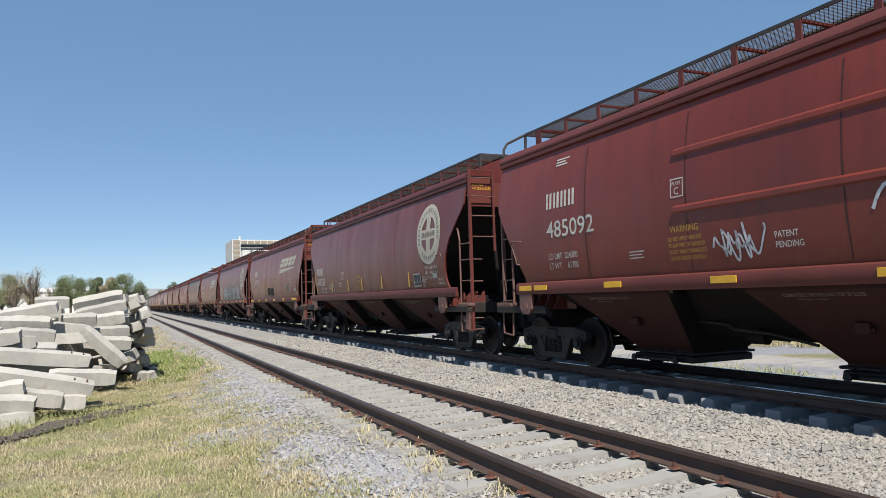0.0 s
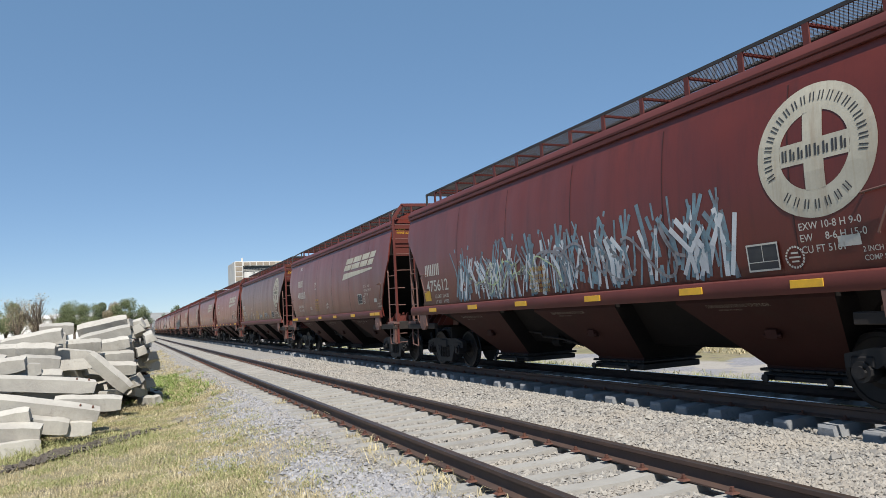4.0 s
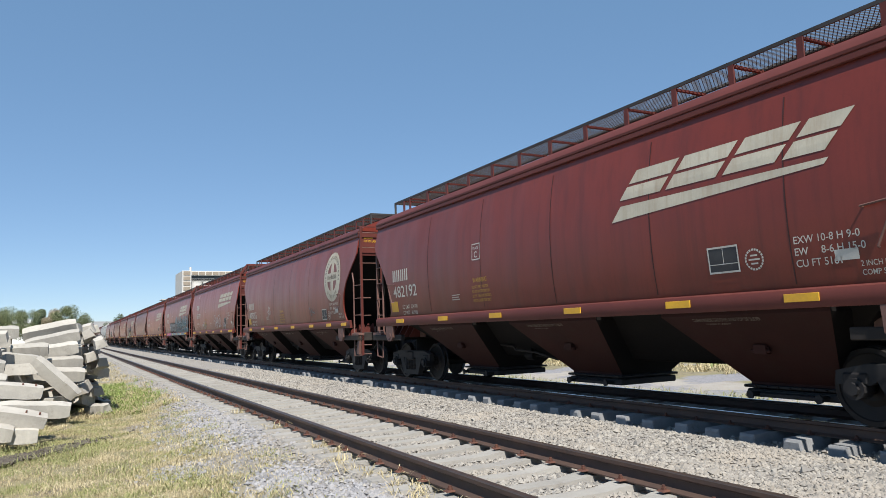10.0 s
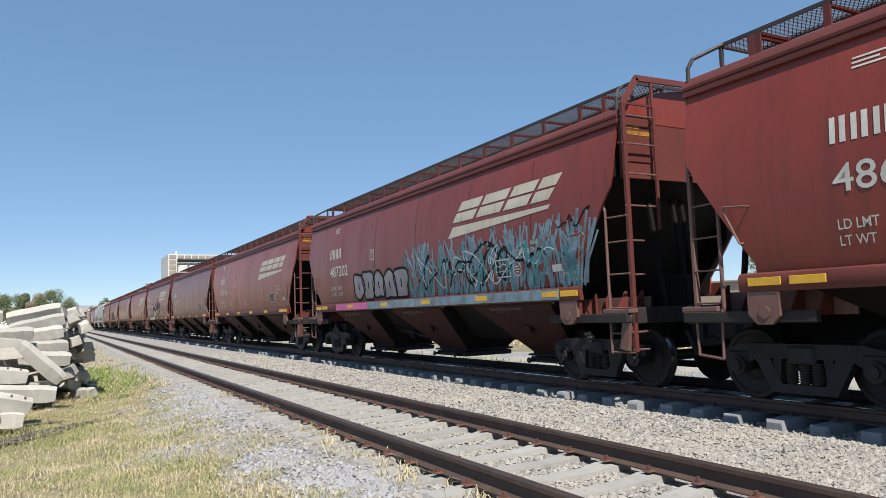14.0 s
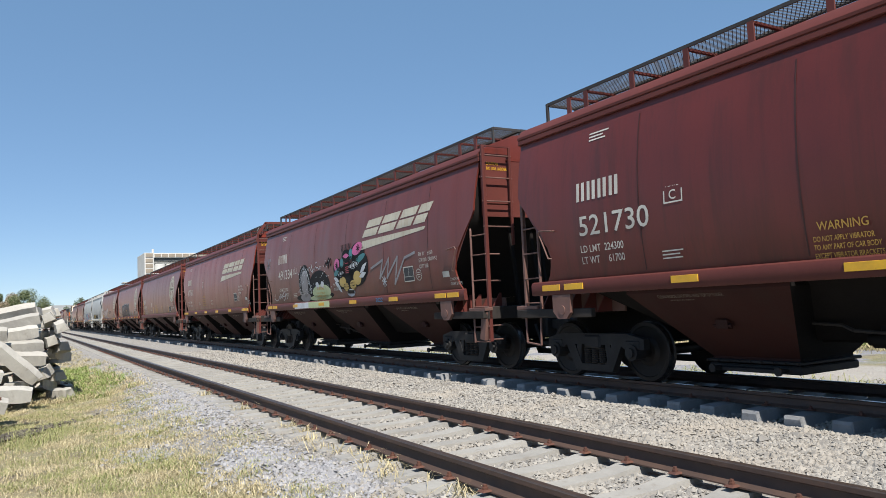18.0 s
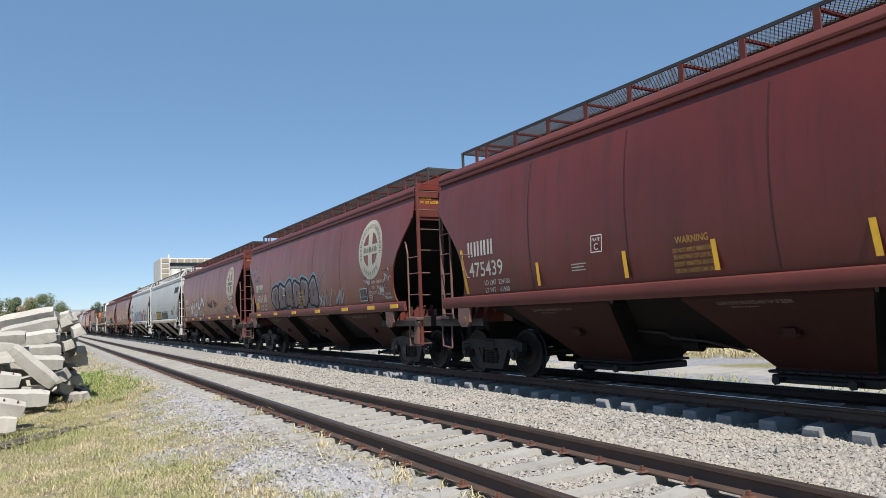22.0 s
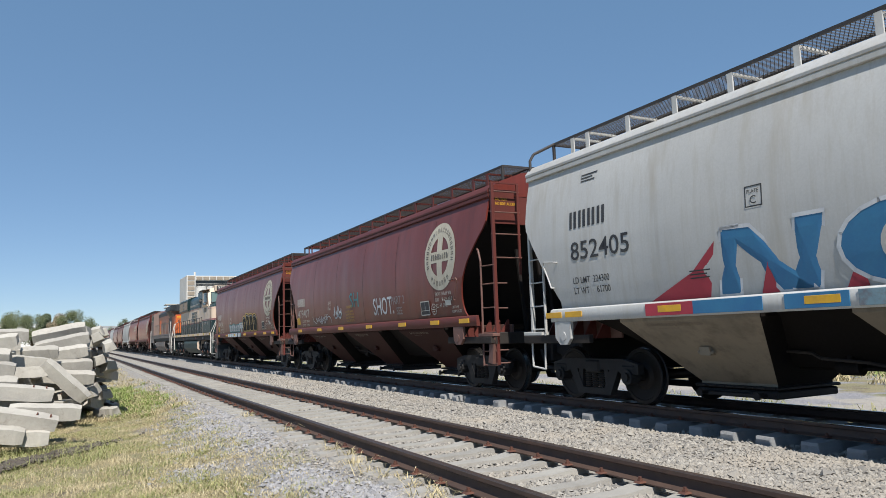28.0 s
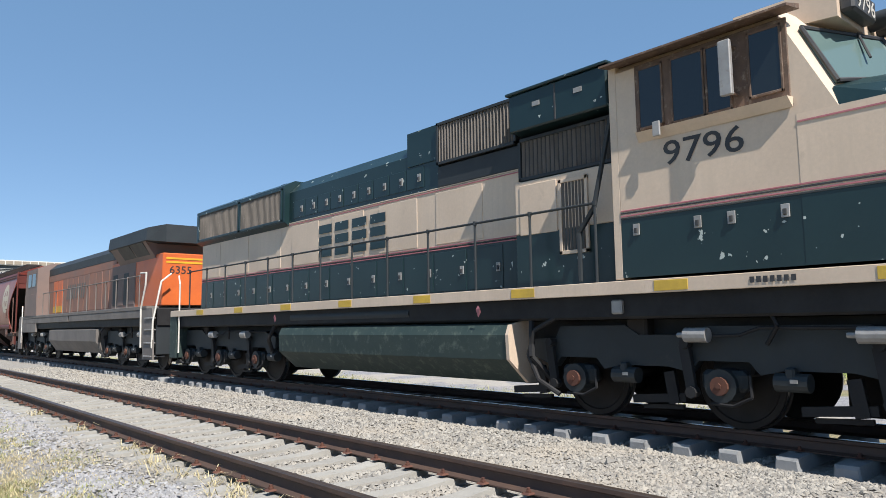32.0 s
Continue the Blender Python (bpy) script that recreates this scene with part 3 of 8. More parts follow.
def hopper_parts():
    """Meshes shared by all hopper cars; those of the ends are built with the end of the roof at y = 0 and the car behind it."""
    k = {size: car_shell(half) for size, half in SIZES.items()}
    k["outer_post"] = mesh_of("board_post", Geo().bar((-1.0, 0, 4.785), (-1.0, 0, 4.28), 0.045, 0.045), GRATE)
    k["inner_post"] = mesh_of("board_post", Geo().bar((-0.34, 0, 4.785), (-0.34, 0, 4.55), 0.04, 0.04), GRATE)
    g = Geo()
    g.cbox(-1.012, -0.988, -0.05, 0.05, 4.26, 4.765, 0.004)
    g.bar((-1.0, 0, 4.735), (-0.34, 0, 4.735), 0.05, 0.035)
    g.bar((-0.36, 0, 4.76), (-0.36, 0, 4.46), 0.04, 0.04)
    k["board_bracket"] = mesh_of("board_bracket", g, TRIM_RED)
    g = Geo().cbox(-0.27, 0.27, -1.55, 1.55, 4.74, 4.82, 0.03)
    k["hatch"] = mesh_of("hatch_cover", g, TRIM_RED)
    # discharge hopper: an upturned pyramid with a bolted flange and a gate under it
    g = Geo()
    top, bot = [(-1.58, -1.27), (1.58, -1.27), (1.58, 1.27), (-1.58, 1.27)], [(-0.58, -0.66), (0.58, -0.66), (0.58, 0.66), (-0.58, 0.66)]
    g.loft([[(x, y, 1.42) for x, y in top], [(x, y, 1.34) for x, y in top], [(x, y, 0.42) for x, y in bot], [(x, y, 0.34) for x, y in bot]])
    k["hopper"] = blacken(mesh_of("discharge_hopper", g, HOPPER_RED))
    g = Geo()
    g.cbox(-0.66, 0.66, -0.73, 0.73, 0.345, 0.385, 0.01)
    g.cbox(-0.64, 0.64, -0.70, 0.70, 0.22, 0.33, 0.02)
    g.cbox(-0.74, -0.63, -0.42, 0.42, 0.235, 0.29, 0.01)
    for q in (-1, 1):
        g.rod((-0.80, q * 0.5, 0.27), (-0.6, q * 0.5, 0.27), 0.032)
        g.rod((-0.83, q * 0.5, 0.27), (-0.80, q * 0.5, 0.27), 0.06, 6)
    k["gate"] = mesh_of("discharge_gate", g, TRUCK)
    k["flange_bolt"] = mesh_of("flange_bolt", Geo().rod((-0.67, 0, 0.365), (-0.69, 0, 0.365), 0.014, 6), DULLIRON)
    # vibrator bracket: a small boss on the slope of the hopper
    g = Geo().hull([(-1.13 + dx, y, 0.90 + dz) for dx, dz in ((0, 0.05), (-0.07, 0.05), (0.05, -0.07), (-0.05, -0.07)) for y in (-0.09, 0.09)])
    k["vibrator_bracket"] = mesh_of("vibrator_bracket", g.rod((-1.16, -0.14, 0.87), (-1.16, 0.14, 0.87), 0.025, 6), HOPPER_RED)
    for key, half in SIZES.items():
        g = Geo()
        g.cbox(-0.30, 0.30, -half - 0.1, half + 0.1, 0.62, 1.1, 0.02)
        g.cbox(-0.5, 0.5, -half + 0.5, -half + 1.2, 1.05, 1.3, 0.02).cbox(-0.5, 0.5, half - 1.2, half - 0.5, 1.05, 1.3, 0.02)
        # Filler between the hoppers, coloured black for the shade of that gap.
        g.hull([(x, y, 1.42) for x in (-1.3, 1.3) for y in (-half + 1.5, half - 1.5)] + [(x, y, 0.66) for x in (-0.45, 0.45) for y in (-half + 2.7, half - 2.7)])
        k[key]["centre_sill"] = mesh_of("centre_sill", g, SHADE_BLACK)
    # brake cylinder and its pipes under the hold
    g = Geo().rod((-0.62, -0.14, 0.68), (-0.62, 0.12, 0.68), 0.095, 14).rod((-0.62, 0.12, 0.68), (-0.62, 0.18, 0.68), 0.065, 12)
    g.rod((-0.62, -0.14, 0.68), (-0.62, -0.5, 0.66), 0.022, 6)
    g.cbox(-0.65, -0.59, -0.04, 0.04, 0.74, 1.2, 0.015)
    k["brake_cylinder"] = mesh_of("brake_cylinder", g, SHADE_BLACK, smooth=40)
    g = Geo().pipe([(-0.7, 1.1, 0.9), (-0.78, 0.4, 0.86), (-0.86, 0.22, 0.8), (-0.74, -0.3, 0.75), (-0.7, -1.0, 0.62)], 0.022)
    k["brake_pipe"] = mesh_of("brake_pipe", g, DULLIRON)
    # the end frame and its platform
    g = Geo()
    g.cbox(-1.5, 1.5, -0.17, -0.05, 1.0, 1.24, 0.012)
    for x in (-1.6, 1.5):
        g.cbox(x, x + 0.1, -0.15, 1.75, 1.02, 1.16, 0.012)
    g.cbox(-1.5, 1.5, -0.05, 0.85, 1.05, 1.09, 0.006)
    k["end_platform"] = mesh_of("end_platform", g, DULLIRON)
    k["corner_post"] = mesh_of("corner_post", Geo().cbox(-1.58, -1.40, -0.18, 0.40, 1.16, 1.225, 0.008), TRIM_RED)
    k["sill_step"] = mesh_of("sill_step", Geo().bar((-1.47, -0.08, 1.16), (-1.47, 0.02, 0.62), 0.14, 0.16), TRIM_RED)
    for ends, foot in PANEL_FOOT.items():
        line = [(x * 0.985, z - 0.01) for x, z in ROOF_LINE[1:-1]]
        out = [(-1.405, foot), *line, (1.405, foot)]
        k["end_panel_" + ends] = mesh_of("end_panel", Geo().loft([[(x, y, z) for x, z in out] for y in (-0.012, 0.03)]), TRIM_RED)
        k["ladder_backing_" + ends] = mesh_of("ladder_backing", Geo().cbox(-1.42, -0.76, -0.03, 0.0, foot + 0.25, 4.18, 0.006), TRIM_RED)
    g = Geo()
    g.cbox(-0.99, -0.95, 0.0, 1.85, 1.09, 1.40, 0.006)
    k["shear_plate"] = mesh_of("shear_plate", g, SILLDUST)
    k["gusset"] = mesh_of("gusset", Geo().hull([(x, y, z) for y in (-0.012, 0.012) for x, z in ((-1.30, 1.09), (-0.99, 1.09), (-0.99, 1.50), (-1.03, 1.50))]), TRIM_RED)
    # leading corner: a long corner stile shared by the end ladder and the side ladder
    g = Geo()
    g.cbox(-1.475, -1.405, -0.17, -0.10, 0.58, 4.34, 0.008)
    g.cbox(-0.84, -0.79, -0.16, -0.11, 2.42, 4.34, 0.008)
    g.bar((-1.47, -0.135, 4.34), (-0.79, -0.135, 4.34), 0.03, 0.03)
    for z in (4.1, 3.75):
        g.bar((-1.44, -0.13, z), (-1.44, 0.0, z), 0.03, 0.04)
        g.bar((-0.815, -0.13, z), (-0.815, 0.0, z), 0.03, 0.04)
    k["ladder"] = mesh_of("end_ladder", g, TRIM_RED)
    g = Geo().bar((-1.44, -0.135, 4.32), (-1.13, -0.135, 4.76), 0.05, 0.09).bar((-1.15, -0.135, 4.76), (1.0, -0.135, 4.80), 0.05, 0.09)
    g.bar((-0.83, -0.135, 4.32), (-0.83, -0.135, 4.74), 0.04, 0.04)
    k["end_handrail"] = mesh_of("end_handrail", g, TRIM_RED)
    k["rung"] = mesh_of("rung", Geo().rod((-1.49, -0.135, 0), (-0.77, -0.135, 0), 0.014, 6), TRIM_RED)
    k["short_rung"] = mesh_of("rung", Geo().rod((-1.49, -0.135, 0), (-1.16, -0.135, 0), 0.014, 6), TRIM_RED)
    g = Geo().pipe([(-1.53, 0.28, 0.56), (-1.53, 0.28, 2.72), (-1.53, 0.36, 2.96), (-1.50, 0.46, 3.02)], 0.022, 8)
    k["side_ladder"] = mesh_of("side_ladder", g, TRIM_RED)
    k["side_rung"] = mesh_of("rung", Geo().rod((-1.53, 0.30, 0), (-1.47, -0.15, 0), 0.013, 6), TRIM_RED)
    # trailing corner: two upright stiles with rungs, a stirrup under them
    g = Geo()
    g.cbox(-1.51, -1.44, -0.03, 0.03, 1.16, 3.45, 0.008)
    g.pipe([(-1.52, 0.46, 1.2), (-1.52, 0.46, 2.75), (-1.50, 0.42, 3.08)], 0.026, 8)
    k["rear_ladder"] = mesh_of("side_ladder", g, TRIM_RED)
    k["rear_rung"] = mesh_of("rung", Geo().rod((-1.50, -0.02, 0), (-1.53, 0.48, 0), 0.013, 6), TRIM_RED)
    k["stirrup"] = mesh_of("stirrup_step", Geo().pipe([(-1.53, 0.02, 1.2), (-1.54, 0.04, 0.6), (-1.54, 0.42, 0.56), (-1.53, 0.44, 1.2)], 0.02), TRIM_RED)
    g = Geo()
    g.pipe([(-1.60, 1.0, 2.42), (-1.67, 1.0, 2.42), (-1.67, 0.68, 2.45), (-1.66, 0.66, 2.40), (-1.65, 0.86, 1.98), (-1.60, 0.88, 1.98)], 0.013)
    k["grab_iron"] = mesh_of("grab_iron", g, TRIM_RED)
    g = Geo()
    for x in (-0.1, 0.1, -0.62):
        g.bar((x, 0.0, 1.1), (x, 0.28, 3.0), 0.07, 0.05)
    g.cbox(-0.3, 0.3, 0.25, 0.65, 1.2, 1.75, 0.03)
    k["end_strut"] = mesh_of("end_strut", g, SHADE_BLACK)
    g = Geo()
    g.cbox(-0.11, 0.11, -0.5, -0.05, 0.74, 0.94, 0.03)
    g.cbox(-0.17, 0.17, -0.74, -0.45, 0.7, 0.98, 0.05)
    g.pipe([(-0.4, -0.15, 0.85), (-0.42, -0.35, 0.5), (-0.3, -0.7, 0.45)], 0.03)
    g.cbox(-0.24, 0.24, -0.3, -0.05, 0.6, 1.08, 0.03)
    k["coupler"] = mesh_of("coupler", g, TRUCK)
    g = Geo()
    for a in range(16):
        t0, t1 = a * math.tau / 16, (a + 1) * math.tau / 16
        g.rod((0.5 + 0.28 * math.cos(t0), -0.2, 2.3 + 0.28 * math.sin(t0)), (0.5 + 0.28 * math.cos(t1), -0.2, 2.3 + 0.28 * math.sin(t1)), 0.016, 5)
    for a in range(4):
        g.rod((0.5, -0.2, 2.3), (0.5 + 0.28 * math.cos(a * math.pi / 2), -0.2, 2.3 + 0.28 * math.sin(a * math.pi / 2)), 0.012, 5)
    g.rod((0.5, 0.05, 2.3), (0.5, -0.22, 2.3), 0.03)
    k["brake_wheel"] = mesh_of("brake_wheel", g, GRATE)
    # jacking lug under the side sill
    g = Geo()
    g.prism([(-0.20, 1.385), (0.24, 1.385), (0.22, 1.1), (0.12, 1.0), (-0.08, 1.0), (-0.20, 1.12)], -1.66, -1.60)
    g.lathe([(-1.672, 0.03), (-1.672, 0.075), (-1.655, 0.075), (-1.655, 0.03)], n=12)
    for i, v in enumerate(g.v):
        if abs(v[1]) < 0.09 and abs(v[2]) < 0.09:
            g.v[i] = (v[0], v[1] + 0.03, v[2] + 1.14)
    k["lug"] = mesh_of("pull_lug", g, TRIM_RED)
    # truck
    g = Geo()
    x0, x1 = -1.09, -0.97
    g.prism([(-1.12, 0.50), (-1.12, 0.66), (-0.75, 0.74), (0.75, 0.74), (1.12, 0.66), (1.12, 0.50), (0.72, 0.50), (0.62, 0.56), (-0.62, 0.56), (-0.72, 0.50)], x0, x1)
    g.prism([(-0.66, 0.58), (-0.44, 0.58), (-0.28, 0.25), (0.28, 0.25), (0.44, 0.58), (0.66, 0.58), (0.42, 0.14), (-0.42, 0.14)], x0, x1)
    for q in (-1, 1):
        g.prism([(q * 0.42, 0.14), (q * 0.31, 0.26), (q * 0.27, 0.6), (q * 0.38, 0.6), (q * 0.44, 0.3)], x0 + 0.01, x1 - 0.01)
    k["side_frame"] = mesh_of("side_frame", g, TRUCK)
    g = Geo()
    g.loft([[(-1.03 + r * math.cos(q * math.tau / 10), r * math.sin(q * math.tau / 10), z) for q in range(10)] for z, r in [(0.26 + 0.017 * i, 0.075 if i % 2 else 0.058) for i in range(16)]])
    k["spring"] = mesh_of("coil_spring", g, DULLIRON)
    g = Geo()
    g.cbox(-1.12, 1.12, -0.19, 0.19, 0.50, 0.72, 0.03)
    g.cbox(-0.3, 0.3, -0.3, 0.3, 0.68, 0.78, 0.03)
    k["bolster"] = mesh_of("truck_bolster", g, TRUCK)
    g = Geo()
    g.rod((-1.14, 0, 0.457), (-0.94, 0, 0.457), 0.125, 12)
    g.rod((-1.18, 0, 0.457), (-1.13, 0, 0.457), 0.075, 8)
    g.cbox(-1.11, -0.95, -0.15, 0.15, 0.50, 0.64, 0.02)
    k["bearing"] = mesh_of("axle_bearing", g, TRUCK)
    k["wheelset"] = wheelset_mesh(0.457)
    return k


def wheelset_mesh(r):
    g = Geo()
    for s in (-1, 1):
        prof = [(-0.79, 0.10), (-0.80, 0.16), (-0.765, r * 0.5), (-0.79, r * 0.83), (-0.805, r * 0.86), (-0.805, r - 0.012), (-0.79, r), (-0.715, r + 0.002), (-0.70, r + 0.026), (-0.685, r + 0.02), (-0.68, r * 0.86), (-0.71, r * 0.5), (-0.69, 0.16), (-0.69, 0.10)]
        g.lathe([(-s * x if s > 0 else x, q) for x, q in prof], n=28)
    g.rod((-1.0, 0, 0), (1.0, 0, 0), 0.085, 12)
    me = mesh_of("wheelset", g, WHEEL, smooth=35)
    me.materials.append(TREAD)
    for p in me.polygons:
        c = p.center
        if math.hypot(c.y, c.z) > r - 0.004 and 0.71 < abs(c.x) < 0.79:
            p.material_index = 1
    return me


WHEELS = []


def add_wheelset(me, parent, y, r):
    w = part("wheelset", me, None, parent)
    w.matrix_parent_inverse = Matrix.Translation((0, y, r))
    WHEELS.append((w, r))
    return w


def add_truck(k, car, y):
    t = part("truck", k["bolster"], None, car, "black cast-steel freight truck")
    t.location = (0, y, 0)
    part("side_frame", k["side_frame"], None, t)
    part("side_frame", k["side_frame"], None, t).matrix_basis = FLIP
    for q in (-0.17, 0, 0.17):
        part("coil_spring", k["spring"], None, t).location = (0, q, 0)
    for q in (-0.89, 0.89):
        part("axle_bearing", k["bearing"], None, t).location = (0, q, 0)
        add_wheelset(k["wheelset"], t, q, 0.457)
    return t


KIT = hopper_parts()
MIRROR = Matrix.Diagonal((1, -1, 1, 1))


def common_car(name, label, paint, sill, hopper_paint, ends, size="LONG", far=False):
    """The steelwork of one hopper car, before its markings."""
    car = thing(name, label, "hopper car", "covered hopper cars of the train")
    half, shell = SIZES[size], KIT[size]
    rails = LADDER if sill is TRIM_RED else sill

    def add(nm, me, material=None, under=None, at=None):
        o = part(nm, me, None, under or car)
        if at is not None:
            o.matrix_basis = at
        if material:
            repaint(o, material)
        return o

    add("body", shell["body_" + ends], paint)
    for m in (Matrix.Identity(4), FLIP):
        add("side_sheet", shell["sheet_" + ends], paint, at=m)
        add("top_chord", shell["top_chord"], sill, at=m)
        add("side_sill", shell["side_sill_" + ends], sill, at=m)
    add("roof", shell["roof"], paint)
    board = part("running_board", shell["grating"], None, car, "dark open steel grating walkway")
    if not far:
        spots = [-half + 0.75]
        while spots[-1] < half - 1.5:
            spots.append(spots[-1] + (1.045 if len(spots) > 1 else 0.62))
        for y in spots + [half - 0.85]:
            add("board_bracket", KIT["board_bracket"], sill, board, Matrix.Translation((0, y, 0)))
        for y in (-half + 0.1, half - 0.27):
            add("board_post", KIT["outer_post"], None, board, Matrix.Translation((0, y, 0)))
            add("board_post", KIT["inner_post"], None, board, Matrix.Translation((0, y, 0)))
        add("crossover_board", shell["crossover"], None, board)
        if ends == "straight":
            for m in (Matrix.Identity(4), MIRROR):
                add("corner_rail", shell["corner_rail"], None, board, m)
    for y in (3.55, -0.4, -4.35) if size != "SHORT" else (3.3, -0.42, -4.1):
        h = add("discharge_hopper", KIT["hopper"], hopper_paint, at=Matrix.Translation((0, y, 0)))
        add("discharge_gate", KIT["gate"], None, h)
        if not far:
            add("vibrator_bracket", KIT["vibrator_bracket"], hopper_paint, h)
            for i in range(9):
                add("flange_bolt", KIT["flange_bolt"], None, h, Matrix.Translation((0, -0.68 + 0.17 * i, 0)))
            add("hatch_cover", KIT["hatch"], sill, at=Matrix.Translation((0, y * 1.2, 0)))
    if not far:
        add("brake_cylinder", KIT["brake_cylinder"], None, at=Matrix.Translation((0, 1.55, 0)))
        add("brake_pipe", KIT["brake_pipe"], None, at=Matrix.Translation((0, 1.55, 0)))
    add("centre_sill", shell["centre_sill"])
    for s in (1, -1):
        m = Matrix.Translation((0, -half * s, 0)) @ (Matrix.Identity(4) if s > 0 else MIRROR)
        for nm, material in (("end_platform", None), ("end_strut", None), ("coupler", None), ("shear_plate", None), ("grab_iron", rails), ("corner_post", rails)):
            add(nm, KIT[nm], material, at=m @ Matrix.Translation((0, 0.46, 0)) if nm == "grab_iron" and ends == "round" else m)
        add("end_panel", KIT["end_panel_" + ends], sill, at=m)
        add("ladder_backing", KIT["ladder_backing_" + ends], sill, at=m)
        add("pull_lug", KIT["lug"], rails, at=Matrix.Translation((0, -(half - 1.12) * s, 0)) @ (Matrix.Identity(4) if s > 0 else MIRROR))
        for i in range(0 if far else 5):
            add("gusset", KIT["gusset"], None, at=Matrix.Translation((0, -s * (half - 0.12 - 0.36 * i), 0)))
        if s > 0:
            l = add("end_ladder", KIT["ladder"], sill, at=m)
            if ends == "straight":
                add("end_handrail", KIT["end_handrail"], sill, at=m)
            q = add("side_ladder", KIT["side_ladder"], rails, at=m)
            add("sill_step", KIT["sill_step"], rails, at=m)
            for z in () if far else (4.16, 3.72, 3.26, 2.77):
                add("rung", KIT["rung"], rails, l, Matrix.Translation((0, 0, z)))
            for z in () if far else (2.24, 1.73, 0.88, 0.62):
                add("rung", KIT["short_rung"], rails, l, Matrix.Translation((0, 0, z)))
            for z in () if far else (2.62, 2.24, 1.75, 1.24, 0.86, 0.58):
                add("rung", KIT["side_rung"], rails, q, Matrix.Translation((0, 0, z)))
        else:
            q = add("side_ladder", KIT["rear_ladder"], rails, at=m)
            add("stirrup_step", KIT["stirrup"], rails, at=m)
            for z in () if far else (2.98, 2.55, 2.12, 1.69, 1.27):
                add("rung", KIT["rear_rung"], rails, q, Matrix.Translation((0, 0, z)))
    add("brake_wheel", KIT["brake_wheel"], at=Matrix.Translation((0, half, 0)) @ MIRROR)
    for y in (-half + 1.17, half - 1.17):
        add_truck(KIT, car, y)
    return car


# ---- markings ----
def reporting_mark(car, ink, y, z, h, n=4, gap=0.06):
    """Company initials as plain blocks, two strokes to a letter."""
    w = h * 0.62
    for i in range(n):
        y0 = y - i * (w + gap)
        first = part("initial_block", patch_on(Geo(), y0, z, y0 - w * 0.36, z + h), ink, car, "faded company initial as a plain block")
        part("block_stroke", patch_on(Geo(), y0 - w * 0.62, z, y0 - w, z + h), ink, first)


def tiny_lines(geo, y, z, widths, h=0.035, gap=0.035):
    for i, w in enumerate(widths):
        patch_on(geo, y, z - i * (h + gap) - h, y - w, z - i * (h + gap), n=1)
    return geo


